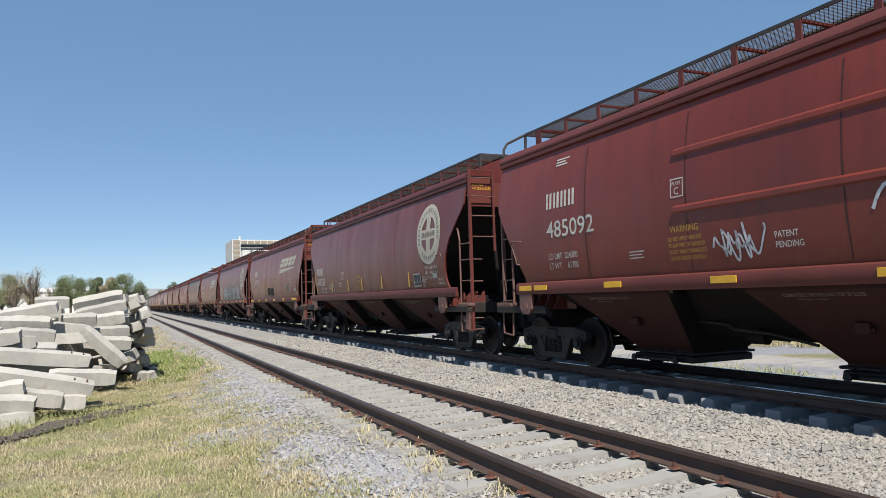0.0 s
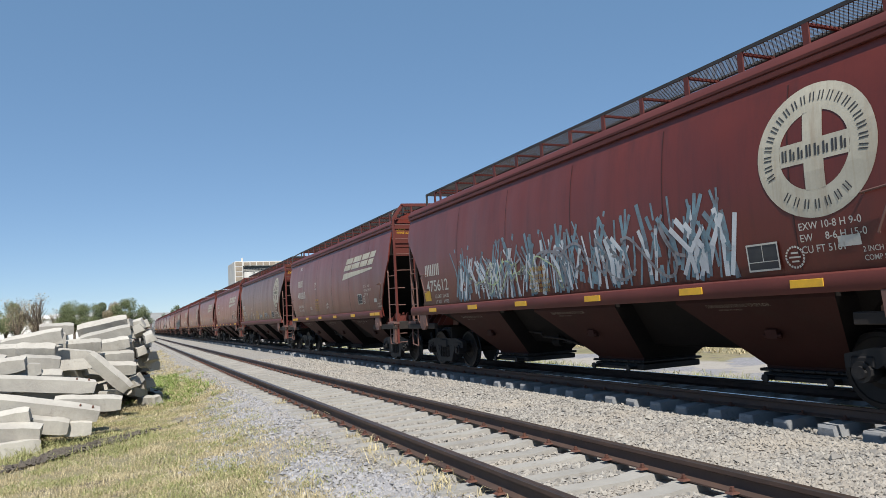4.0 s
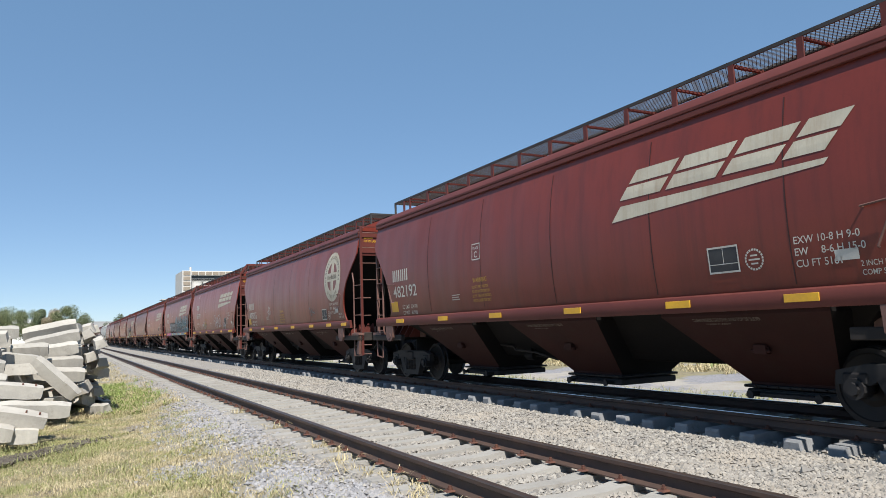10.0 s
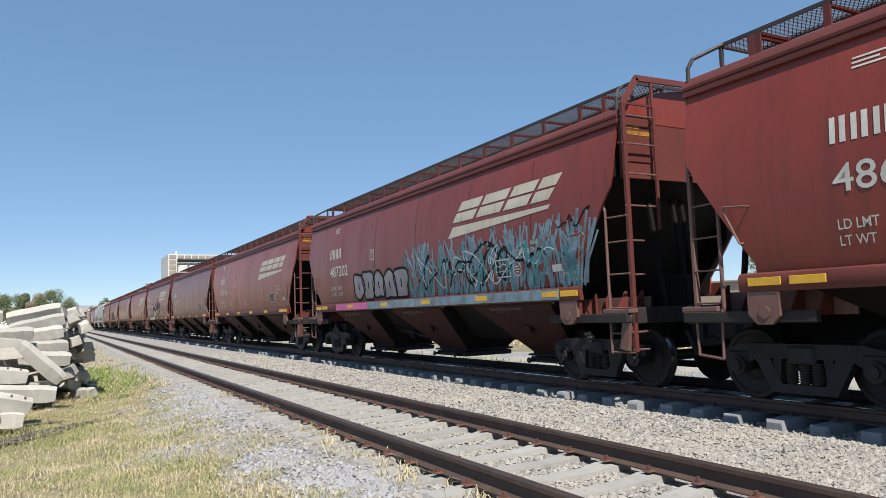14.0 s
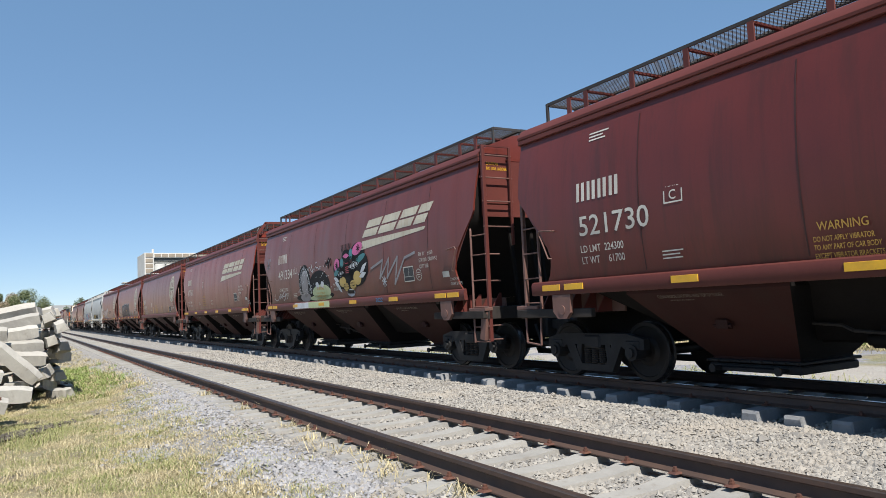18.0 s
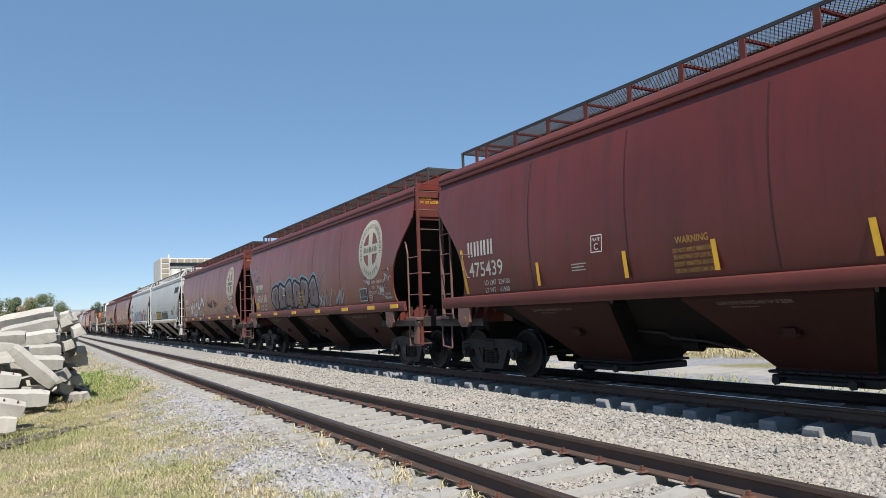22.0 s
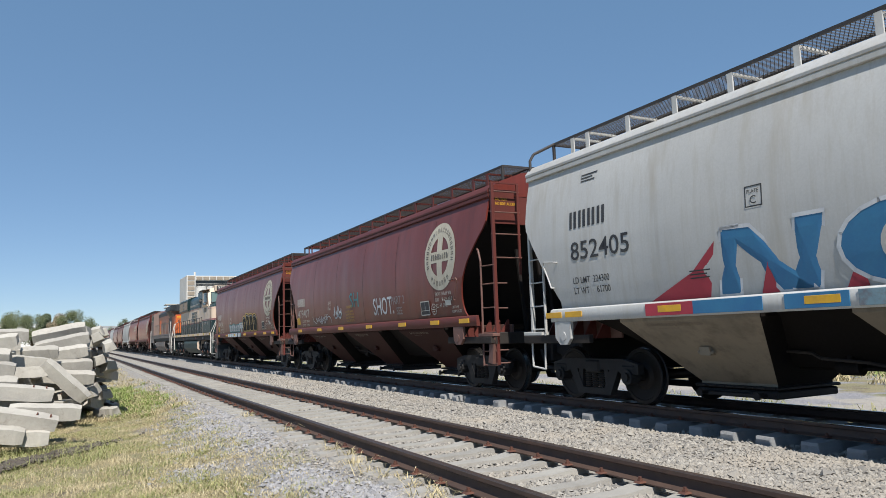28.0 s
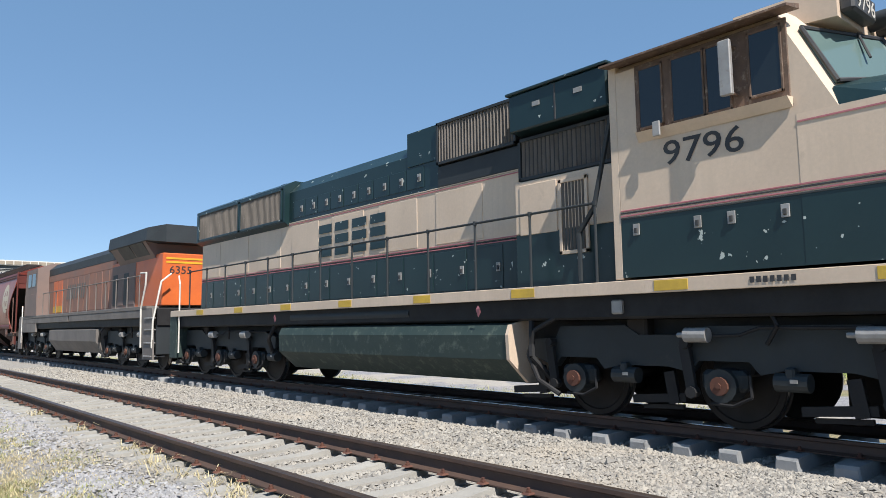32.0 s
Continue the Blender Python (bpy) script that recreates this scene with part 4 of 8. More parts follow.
def build_marks():
    k = {}
    # slanted wordmark: four leaning blocks, each split by a thin slot, over a tapering underline
    z = 3.12
    for i, (y0, y1) in enumerate(((-2.40, -3.24), (-3.34, -4.22), (-4.33, -5.10), (-5.20, -5.74))):
        for q, (z0, z1) in enumerate(((0.0, 0.185), (0.225, 0.41))):
            g = Geo()
            lean = 0.86 * z0
            patch_on(g, y0 - lean, z + z0, y1 - lean, z + z1, 0.86 * (z1 - z0))
            k["slant_block", i, q] = mesh_of("letter_block", g, CREAM)
    g = Geo()
    n = 14
    for i in range(n):
        ya, yb = -2.22 - 3.5 * i / n, -2.22 - 3.5 * (i + 1) / n
        ha, hb = 0.225 * (1 - 0.70 * i / n), 0.225 * (1 - 0.70 * (i + 1) / n)
        la, lb = 0.86 * ha, 0.86 * hb
        g.add([on_side(ya, z - 0.09 - ha), on_side(yb, z - 0.09 - hb), on_side(yb - lb, z - 0.09), on_side(ya - la, z - 0.09)], [(0, 1, 2, 3)])
    k["slant"] = mesh_of("wordmark", g, CREAM)
    # round emblem: a ring with a cross, the four dark quarters left open, short bars for its writing
    g = Geo()
    yc, zc, r = -5.55, 3.02, 0.78
    for a in range(48):
        t0, t1 = a * math.tau / 48, (a + 1) * math.tau / 48
        for r0, r1 in ((0.60, 0.69), (0.69, 0.78)):
            g.add([on_side(yc - q * math.cos(t), zc + q * math.sin(t)) for q, t in ((r0, t0), (r1, t0), (r1, t1), (r0, t1))], [(0, 1, 2, 3)])
        for r0, r1 in ((0.46, 0.60),):
            g.add([on_side(yc - q * math.cos(t), zc + q * math.sin(t)) for q, t in ((r0, t0), (r1, t0), (r1, t1), (r0, t1))], [(0, 1, 2, 3)])
    patch_on(g, yc + 0.13, zc - 0.46, yc - 0.13, zc - 0.13, n=3)
    patch_on(g, yc + 0.13, zc + 0.13, yc - 0.13, zc + 0.46, n=3)
    patch_on(g, yc + 0.455, zc - 0.13, yc - 0.455, zc + 0.13, n=2)
    k["emblem"] = mesh_of("round_emblem", g, CREAM)
    g = Geo()
    for a0, a1, n in ((200, -10, 20), (232, 308, 7)):
        for i in range(n):
            t = radians(a0 + (a1 - a0) * i / (n - 1))
            ct, st = math.cos(t), math.sin(t)
            for off in (-0.028, 0.018):
                pts = []
                for q, s in ((0.57, 0), (0.68, 0), (0.68, 0.016), (0.57, 0.016)):
                    s += off
                    pts.append(on_side(yc - (q * ct - s * st), zc + q * st + s * ct, 0.010))
                g.add(pts, [(0, 1, 2, 3)])
    for i in range(8):
        y0 = yc + 0.42 - i * 0.11
        patch_on(g, y0, zc - 0.07, y0 - 0.028, zc + 0.07, off=0.010, n=1)
        patch_on(g, y0 - 0.045, zc - 0.07, y0 - 0.07, zc + (0.07 if i in (0, 3, 6) else 0.03), off=0.010, n=1)
    k["emblem_bars"] = mesh_of("emblem_lettering", g, DARKLETTER)
    # small stencils
    def both(key, g):
        k[key] = mesh_of(key, g, LETTER)
        k["pale_" + key] = mesh_of(key, g, DARKLETTER)

    both("load_limit", lettering(Geo(), "LD LMT  224300\nLT WT     61700", 5.25, 2.01, 0.155, 0.86))
    both("load_limit_low", lettering(Geo(), "LD LMT  224100\nLT WT    61900", 5.75, 1.80, 0.13, 0.95))
    both("patent", lettering(Geo(), "PATENT\nPENDING", 0.36, 1.98, 0.11, 0.85))
    both("dimension_note", lettering(Geo(), "EW  9-1      H 15-0\nEXW 10-8   EXW H 9-2\nCU FT 5188", -4.77, 2.40, 0.12, 0.66))
    both("dimension_note_low", lettering(Geo(), "EXW 10-8 H 9-0\nEW     8-6 H 15-0\nCU FT 5161", -5.25, 2.12, 0.12, 0.95))
    both("brake_note", lettering(Geo(), "2 INCH HF\nCOMP SHOES", -6.0, 1.80, 0.085, 0.85))
    g = Geo()
    for y0, z0, y1, z1 in ((2.12, 2.66, 1.80, 2.68), (2.12, 2.98, 1.80, 3.0), (2.12, 2.68, 2.10, 2.98), (1.82, 2.68, 1.80, 2.98)):
        patch_on(g, y0, z0, y1, z1, n=1)
    lettering(g, "PLATE", 2.08, 2.88, 0.085, 0.95)
    lettering(g, "C", 2.03, 2.71, 0.18)
    both("plate_mark", g)
    both("small_note", tiny_lines(Geo(), 3.1, 2.0, (0.36, 0.3, 0.34), 0.018, 0.03))
    both("top_note", tiny_lines(Geo(), 5.0, 3.84, (0.42, 0.3, 0.36), 0.022, 0.03))
    g = Geo()
    for y0, z0, y1, z1 in ((-4.0, 1.87, -4.48, 1.893), (-4.0, 2.19, -4.48, 2.213), (-4.0, 1.893, -4.02, 2.19), (-4.46, 1.893, -4.48, 2.19), (-4.24, 1.99, -4.25, 2.19), (-4.02, 1.98, -4.46, 1.99)):
        patch_on(g, y0, z0, y1, z1, n=1, off=0.010)
    both("data_frame", g)
    g = Geo()
    for a in range(20):
        t0, t1 = a * math.tau / 20, (a + 0.7) * math.tau / 20
        g.add([on_side(-4.70 - q * math.cos(t), 2.0 + q * math.sin(t)) for q, t in ((0.11, t0), (0.135, t0), (0.135, t1), (0.11, t1))], [(0, 1, 2, 3)])
    for i, w in enumerate((0.1, 0.16, 0.1)):
        patch_on(g, -4.70 + w / 2, 2.04 - i * 0.05, -4.70 - w / 2, 2.06 - i * 0.05, n=1)
    both("test_ring", g)
    both("service_tag", patch_on(Geo(), -5.73, 1.88, -6.0, 2.0, n=1))
    g = Geo()
    patch_on(g, -4.0, 1.88, -4.48, 2.20, n=2, off=0.006)
    k["data_plate"] = mesh_of("consolidated_data_panel", g, DARKLETTER)
    g = Geo()
    for y0 in (2.2,):
        s = 1.0
        lettering(g, "WARNING", y0 - 0.06, 2.20, 0.135 * s, 0.85)
        lettering(g, "DO NOT APPLY VIBRATOR\nTO ANY PART OF CAR BODY\nEXCEPT VIBRATOR BRACKETS\nUSE ON LOADED CAR ONLY", y0, 2.08, 0.082 * s, 0.66)
    k["warning"] = mesh_of("warning_stencil", g, AMBER)
    g = Geo()
    lettering(g, "CLEAN INSIDE GROOVES AND TOP OF SLIDER\n            BEFORE CLOSING", 0.75, 1.26, 0.06, 0.85, place=hop_on)
    lettering(g, "SELF LOCK / UNLOCK\n   GEARS-GATE\n        OPEN", 0.35, 0.98, 0.075, 0.85, place=hop_on)
    lettering(g, "      A\n1550 CU FT", -0.35, 1.08, 0.07, 0.9, place=hop_on)
    k["hopper_stencil"] = mesh_of("hopper_stencil", g, DULLTEXT)
    g = Geo()
    g.cbox(-1.684, -1.670, -0.22, 0.22, 1.455, 1.55, 0.003)
    k["reflector"] = mesh_of("yellow_reflector", g, YELLOW)
    g = Geo()
    patch_on(g, 6.42, 1.74, 6.02, 2.0, n=2)
    k["end_tape"] = mesh_of("yellow_end_tape", patch_on(Geo(), 6.46, 1.66, 6.36, 2.55, n=6, slant=-0.10), YELLOW)
    k["number_flag"] = mesh_of("yellow_end_panel", g, YELLOW)
    g = Geo()
    vs, fs = text_shape("CAUTION\nNO SIDE LADDER")
    g.add([(-1.30 + u * 0.062, -0.036, 3.99 + v * 0.085) for u, v in vs], fs)
    k["end_stencil"] = mesh_of("end_stencil", g, YELLOW)
    g = Geo()
    patch_on(g, 0, 1.66, -0.018, 3.9, n=10, off=0.004)
    k["seams"] = mesh_of("weld_seam", g, SEAM)
    g = Geo()
    for y0 in (0.0,):
        g.add([(-side_x(2.0) - 0.012, y0 + 0.07, 2.10), (-side_x(2.0) - 0.012, y0 - 0.01, 2.10), (-side_x(2.0) - 0.012, y0 - 0.06, 1.70), (-side_x(2.0) - 0.012, y0 + 0.02, 1.70)], [(0, 1, 2, 3)])
    k["tape"] = mesh_of("yellow_upright_tape", g, YELLOW)
    return k


def hop_on(y, z, off=0.0):
    """A point on the sloping face of a discharge hopper."""
    f = (1.34 - z) / (1.34 - 0.42)
    return (-(1.58 + (0.52 - 1.58) * f) - 0.008, y, z)


SEAM = surface("rusty_weld_seam", (0.05, 0.016, 0.013), (0.038, 0.013, 0.011), 0.6, 0, 2, 30, 0.2, 0.003)
MARKS = build_marks()


def scrawl(rng, y, z, width, height, loops):
    """Running spray-can loops and hooks with no letters in them, as lists of points (y, z)."""
    out = []
    w = width / loops
    for part_of in range(2 if loops > 3 else 1):
        p1, p2, p3 = rng.random() * 6, rng.random() * 6, rng.random() * 6
        n = loops * 13
        pts = []
        for k in range(n):
            f = k / (n - 1)
            a = math.tau * loops * f * (0.75 if part_of else 0.55)
            swing = 0.6 + 0.4 * math.sin(a * 0.37 + p3)
            pts.append((y - width * (0.06 + 0.86 * f) - w * 0.62 * math.sin(a + p1) * swing, z + height * (0.5 + 0.44 * math.cos(a * 1.13 + p2) * swing + 0.06 * math.sin(a * 2.7 + p1))))
        out.append(pts if not part_of else pts[n // 4:-n // 5])
    return out


def tag(car, seed, y, z, width, height, letters, colour, w=0.028, label=""):
    rng = random.Random(seed)
    g = Geo()
    for pts in scrawl(rng, y, z, width, height, letters):
        stroke(g, pts, w)
    part("graffiti_tag", g, SPRAY[colour], car, label)


def bubbles(car, seed, y, z, width, height, letters, fill, outline, halo=None, label=""):
    """Rounded throw-up letters: filled shapes with thick outlines, and a halo behind."""
    rng = random.Random(seed)
    w = width / letters
    gf, go, gh, gi = Geo(), Geo(), Geo(), Geo()
    for i in range(letters):
        cy, cz = y - (i + 0.5) * w, z + height * (0.5 + rng.uniform(-0.04, 0.06))
        ry, rz = w * 0.56, height * 0.5 * (0.9 + 0.2 * rng.random())
        n, sh = 22, rng.uniform(2.2, 4.5)
        p0 = rng.random() * 6
        pts = []
        for k in range(n):
            a = k * math.tau / n
            q = 1 / ((abs(math.cos(a)) ** sh + abs(math.sin(a)) ** sh) ** (1 / sh))
            q *= 1 + 0.10 * math.sin(3 * a + p0) + 0.05 * math.sin(5 * a + 2 * p0)
            pts.append((cy - ry * q * math.cos(a), max(cz + rz * q * math.sin(a), 1.66)))
        blob(gf, pts, 0.008 + 0.001 * (i % 2))
        stroke(go, pts + pts[:1], 0.06, 0.012)
        stroke(gi, [(cy + (a - cy) * 0.74, cz + (b - cz) * 0.78) for a, b in pts[2:13]], 0.05, 0.011)
        stroke(go, [(cy, cz + rz * 0.22), (cy - ry * 0.02, cz - rz * 0.22)], 0.055, 0.012)
        if halo:
            blob(gh, [(cy + (a - cy) * 1.25, max(1.64, cz + (b - cz) * 1.22)) for a, b in pts], 0.004)
    if halo:
        part("graffiti_halo", gh, SPRAY[halo], car)
    f = part("graffiti_piece", gf, SPRAY[fill], car, label)
    part("graffiti_outline", go, SPRAY[outline], f)
    if fill in ("dusk", "black"):
        part("graffiti_shine", gi, SPRAY["silver"], f)


def spikes(car, seed, y, z, width, height, n, colour, label=""):
    """A wild field of crossing strokes."""
    rng = random.Random(seed)
    g = Geo()
    for i in range(n):
        y0 = y - width * rng.random()
        h = height * rng.uniform(0.45, 1.0)
        lean = rng.uniform(-0.5, 0.5)
        z0 = z + (height - h) * rng.random() * 0.5
        stroke(g, [(y0, z0), (y0 - lean * 0.3 - 0.05, z0 + h * 0.5), (y0 - lean, z0 + h)], rng.uniform(0.03, 0.09), 0.006 + 0.0004 * (i % 12))
    part("graffiti_spray", g, SPRAY[colour], car, label)


def add_wordmark(car, shift=0.0):
    w = part("wordmark", MARKS["slant"], None, car, "cream slanted wordmark as plain blocks")
    w.location = (0, shift, 0)
    for i in range(4):
        for q in range(2):
            part("letter_block", MARKS["slant_block", i, q], None, w)


def hopper_car(name, label, number, style, paint=None, pale=False, marks=4, logo=True, tape=False, num_y=5.12, low_mark=False, shift=0.0, ends="", size="", num_z=0.0, mark_shift=0.0, warned=True):
    rounded = style == "round"
    ends = ends or ("round" if rounded else "straight")
    size = size or {"round": "LONG", "straight": "MID", "curl": "SHORT"}[ends]
    half = SIZES[size]
    paint = paint or (MAROON if rounded else OXIDE)
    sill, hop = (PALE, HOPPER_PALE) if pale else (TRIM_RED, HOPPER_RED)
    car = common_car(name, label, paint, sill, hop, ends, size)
    ink = DARKLETTER if pale else LETTER
    low = rounded or low_mark
    if number:
        ny, nz, size, sq = (6.25 if tape else 6.22, 1.98, 0.40, 1.0 if tape else 1.16) if low else (num_y, 2.41, 0.43, 1.14)
        nz = num_z or nz
        part("car_number", lettering(Geo(), number, ny, nz, size, sq), ink, car)
        reporting_mark(car, ink, ny, nz + (0.40 if low else 0.53), 0.29, marks)
    pre = "pale_" if pale else ""
    slide = 0.0 if low else num_y - 5.25
    for key in (("load_limit_low", "dimension_note_low") if low else ("load_limit", "dimension_note", "patent", "top_note")) + ("brake_note", "plate_mark", "small_note", "data_frame", "test_ring", "service_tag"):
        o = part(key.replace("_low", ""), MARKS[pre + key], None, car)
        if key in ("load_limit", "top_note"):
            o.location = (0, slide, 0)
        if ends == "curl" and key == "plate_mark":
            o.location = (0, 1.62, -0.14)
        if ends == "curl" and key == "small_note":
            o.location = (0, 0.75, -0.1)
        if rounded and key == "plate_mark":
            o.location, o.scale = (-0.027, 0.85, 0), (1, 0.8, 0.8)
        if ends == "straight" and key == "plate_mark":
            o.location, o.scale = (0, 0.39, 0.57), (1, 0.8, 0.8)
        if rounded and key in ("data_frame", "test_ring"):
            o.location = (0, -0.46, -0.18)
    part("data_panel", MARKS["data_plate"], None, car).location = (0, -0.46, -0.18) if rounded else (0, 0, 0)
    if warned and not pale:
        part("warning_stencil", MARKS["warning"], None, car).location = (0, -0.5, -0.28) if ends == "curl" else (0, -1.25, -0.1) if rounded else (0, 0, 0)
    for h in [c for c in car.children if c.name.startswith("discharge_hopper")]:
        part("hopper_stencil", MARKS["hopper_stencil"], None, h)
    part("end_stencil", MARKS["end_stencil"], None, car).location = (0, -half, 0)
    if not pale:
        for y in (-5.2, -3.0, -0.6, 1.8, 4.2):
            part("weld_seam", MARKS["seams"], None, car).location = (0, y, 0)
    for y in () if tape else (5.7, 3.4, 1.2, -1.2, -3.5, -5.35, -6.75) if ends == "round" else (6.15, 5.6, 3.43, 1.12, -1.18, -3.56, -5.75, -6.25):
        o = part("yellow_reflector", MARKS["reflector"], None, car)
        o.location = (0, y, 0)
    if tape:
        part("yellow_end_tape", MARKS["end_tape"], None, car)
    elif ends == "round":
        part("yellow_end_panel", MARKS["number_flag"], None, car)
    if logo and style == "slant":
        add_wordmark(car, mark_shift)
    if logo and rounded:
        em = part("round_emblem", MARKS["emblem"], None, car, "cream round emblem with a cross")
        em.location = (0, shift, 0)
        part("emblem_lettering", MARKS["emblem_bars"], None, em)
    if tape:
        for y in (-4.07, -1.76, 0.25, 1.86, 3.98):
            part("yellow_upright_tape", MARKS["tape"], None, car).location = (0, y, 0)
    return car


# ---- the train: where each vehicle's middle stands along the line at the start ----
TRAIN = []
SPEED = 11.05
RED_LABEL = "oxide-red steel hopper car with {}"


def couple(ob, middle):
    TRAIN.append((ob, middle))


car = hopper_car("hopper_car", RED_LABEL.format("side ribs and a white tag"), "485092", "plain", logo=False, num_y=5.40)
g = Geo()
for z in (3.34, 2.52):
    g.loft([[(-side_x(z + d) - o, y, z + d) for d, o in ((-0.06, 0.0), (-0.03, 0.035), (0.03, 0.035), (0.06, 0.0))] for y in (2.02, 1.9, 0, -3, -6.4)])
part("side_rib", g, OXIDE, car)
tag(car, 5, 1.4, 1.72, 0.95, 0.5, 7, "white", 0.03)
tag(car, 6, -1.0, 1.75, 1.0, 0.85, 3, "white", 0.04)
couple(car, 5.85)
car = hopper_car("hopper_car", RED_LABEL.format("a faded round emblem"), "478257", "round", tape=True)
tag(car, 7, 4.6, 1.72, 0.8, 0.3, 4, "white", 0.022)
couple(car, 22.5)
car = hopper_car("hopper_car", RED_LABEL.format("a cream slanted wordmark"), "487755", "slant", DARKOXIDE, num_y=5.22)
for y0, z0, w in ((1.15, 1.78, 0.86), (0.22, 1.76, 0.84)):
    part("painted_out_patch", blob(Geo(), [(y0 - w / 2 - w / 2 * max(-1, min(1, 1.35 * math.cos(a * 0.35))) * (1 + 0.03 * math.sin(a * 2.3)), z0 + 0.19 + 0.2 * max(-1, min(1, 1.35 * math.sin(a * 0.35))) * (1 + 0.08 * math.cos(a * 1.7))) for a in range(18)]), SPRAY["black"], car, "black painted-out graffiti patch")
couple(car, 38.97)
car = hopper_car("hopper_car", "dark maroon covered hopper car with blue graffiti", "475612", "round", DARKOXIDE)
spikes(car, 11, 4.4, 1.66, 8.8, 1.25, 110, "blue", "pale blue spray-painted strokes")
spikes(car, 12, 4.2, 1.66, 8.6, 1.0, 60, "white")
tag(car, 13, 4.3, 1.7, 8.4, 0.9, 14, "silver", 0.05)
tag(car, 14, 4.0, 1.72, 4.4, 0.8, 8, "green", 0.03)
couple(car, 55.32)
car = hopper_car("hopper_car", RED_LABEL.format("a large slanted wordmark"), "488310", "slant", DARKOXIDE, num_y=5.34)
couple(car, 71.78)
car = hopper_car("hopper_car", "dark maroon covered hopper car with a white round emblem", "472754", "round", RUSTBROWN, tape=True, shift=-0.2)
for i, (y, w, h, colour) in enumerate(((3.5, 1.1, 0.45, "silver"), (2.1, 0.36, 0.45, "white"), (-0.2, 0.8, 0.42, "sky"), (-1.97, 0.82, 0.40, "sky"), (-2.87, 0.5, 0.3, "silver"), (-3.93, 0.4, 0.3, "silver"))):
    tag(car, 20 + i, y, 1.68, w, h, 4, colour, 0.024)
couple(car, 88.45)
car = hopper_car("hopper_car", RED_LABEL.format("a cream slanted wordmark"), "486048", "slant", num_y=5.3)
couple(car, 104.73)
car = hopper_car("hopper_car", "dusty dark red covered hopper car with a slanted wordmark", "482192", "slant", low_mark=True, ends="round", num_z=2.10, tape=False)
couple(car, 121.3)
car = hopper_car("hopper_car", RED_LABEL.format("a half-worn round emblem"), "479055", "round", OXIDE)
tag(car, 31, -3.0, 1.74, 0.7, 0.5, 3, "blue", 0.03)
tag(car, 32, 2.95, 1.85, 0.7, 0.55, 3, "white", 0.02)
couple(car, 137.9)
car = hopper_car("hopper_car", RED_LABEL.format("a slanted wordmark and white tags"), "486700", "slant", num_y=5.26)
tag(car, 33, -0.7, 1.64, 2.6, 0.85, 8, "white", 0.032, "sprawling white spray-painted tag")
tag(car, 34, 3.3, 1.66, 1.9, 0.5, 6, "white", 0.025)
tag(car, 38, 3.0, 1.7, 1.4, 0.4, 5, "gold", 0.025)
tag(car, 35, -3.46, 1.64, 0.95, 0.42, 5, "white", 0.03)
couple(car, 154.28)
car = hopper_car("hopper_car", RED_LABEL.format("a slanted wordmark and pale blue graffiti"), "487202", "slant", num_y=5.2)
spikes(car, 41, -0.2, 1.6, 6.4, 1.25, 120, "blue", "pale blue spray-painted strokes")
spikes(car, 44, -0.2, 1.6, 6.2, 1.1, 50, "teal")
bubbles(car, 42, 3.3, 1.64, 3.4, 0.75, 5, "silver", "black")
tag(car, 43, -0.3, 1.68, 5.8, 0.95, 9, "black", 0.05)
tag(car, 45, -0.35, 1.7, 5.8, 0.9, 9, "white", 0.025)
tag(car, 46, -6.0, 2.45, 0.8, 0.5, 3, "black", 0.03)
g = Geo()
for y0, y1, m in ((4.6, 2.2, "pink"), (2.2, -6.0, "blue")):
    part("graffiti_on_sill", Geo().cbox(-1.682, -1.673, y1, y0, 1.41, 1.585, 0.002), SPRAY[m], car)
couple(car, 170.3)
car = hopper_car("hopper_car", RED_LABEL.format("a cream slanted wordmark"), "488706", "slant", num_y=5.3)
couple(car, 186.5)
car = hopper_car("hopper_car", "plain dark maroon covered hopper car without an emblem", "521730", "plain", MAROON, logo=False, num_y=5.48, num_z=2.27, ends="curl")
couple(car, 202.02)
car = hopper_car("hopper_car", "oxide-red covered hopper car with a painted cat mural", "491334", "slant", DARKOXIDE, num_y=5.3, ends="curl", mark_shift=0.66)
MURAL = car
couple(car, 217.52)
car = hopper_car("hopper_car", RED_LABEL.format("a clean slanted wordmark"), "477601", "slant", num_y=5.72, size="SHORT", mark_shift=0.45)
couple(car, 233.04)
car = hopper_car("hopper_car", "dark maroon covered hopper car with upright yellow tape", "475439", "round", tape=True, shift=0.15)
couple(car, 249.2)
car = hopper_car("hopper_car", "maroon covered hopper car with silver bubble graffiti", "476118", "round", DARKOXIDE, shift=0.3)
bubbles(car, 51, 4.05, 1.66, 5.1, 0.88, 6, "dusk", "black", "blue", "silver bubble shapes outlined in black")
spikes(car, 52, -1.15, 1.66, 1.9, 0.5, 18, "silver")
tag(car, 58, -0.6, 2.2, 1.1, 0.6, 3, "silver", 0.03)
tag(car, 59, 6.9, 3.08, 0.75, 0.34, 4, "silver", 0.028)
tag(car, 60, 6.6, 2.72, 0.95, 0.34, 5, "silver", 0.028)
tag(car, 66, 6.2, 2.30, 1.1, 0.30, 5, "silver", 0.024)
for i, (y, z) in enumerate(((-4.75, 2.1), (-5.6, 1.75), (-6.0, 2.15), (-5.2, 2.5))):
    tag(car, 53 + i, y, z, 0.5, 0.2, 4, "white", 0.014)
couple(car, 265.62)
car = hopper_car("hopper_car", RED_LABEL.format("a faded emblem and white letters"), "478937", "round", DARKOXIDE)
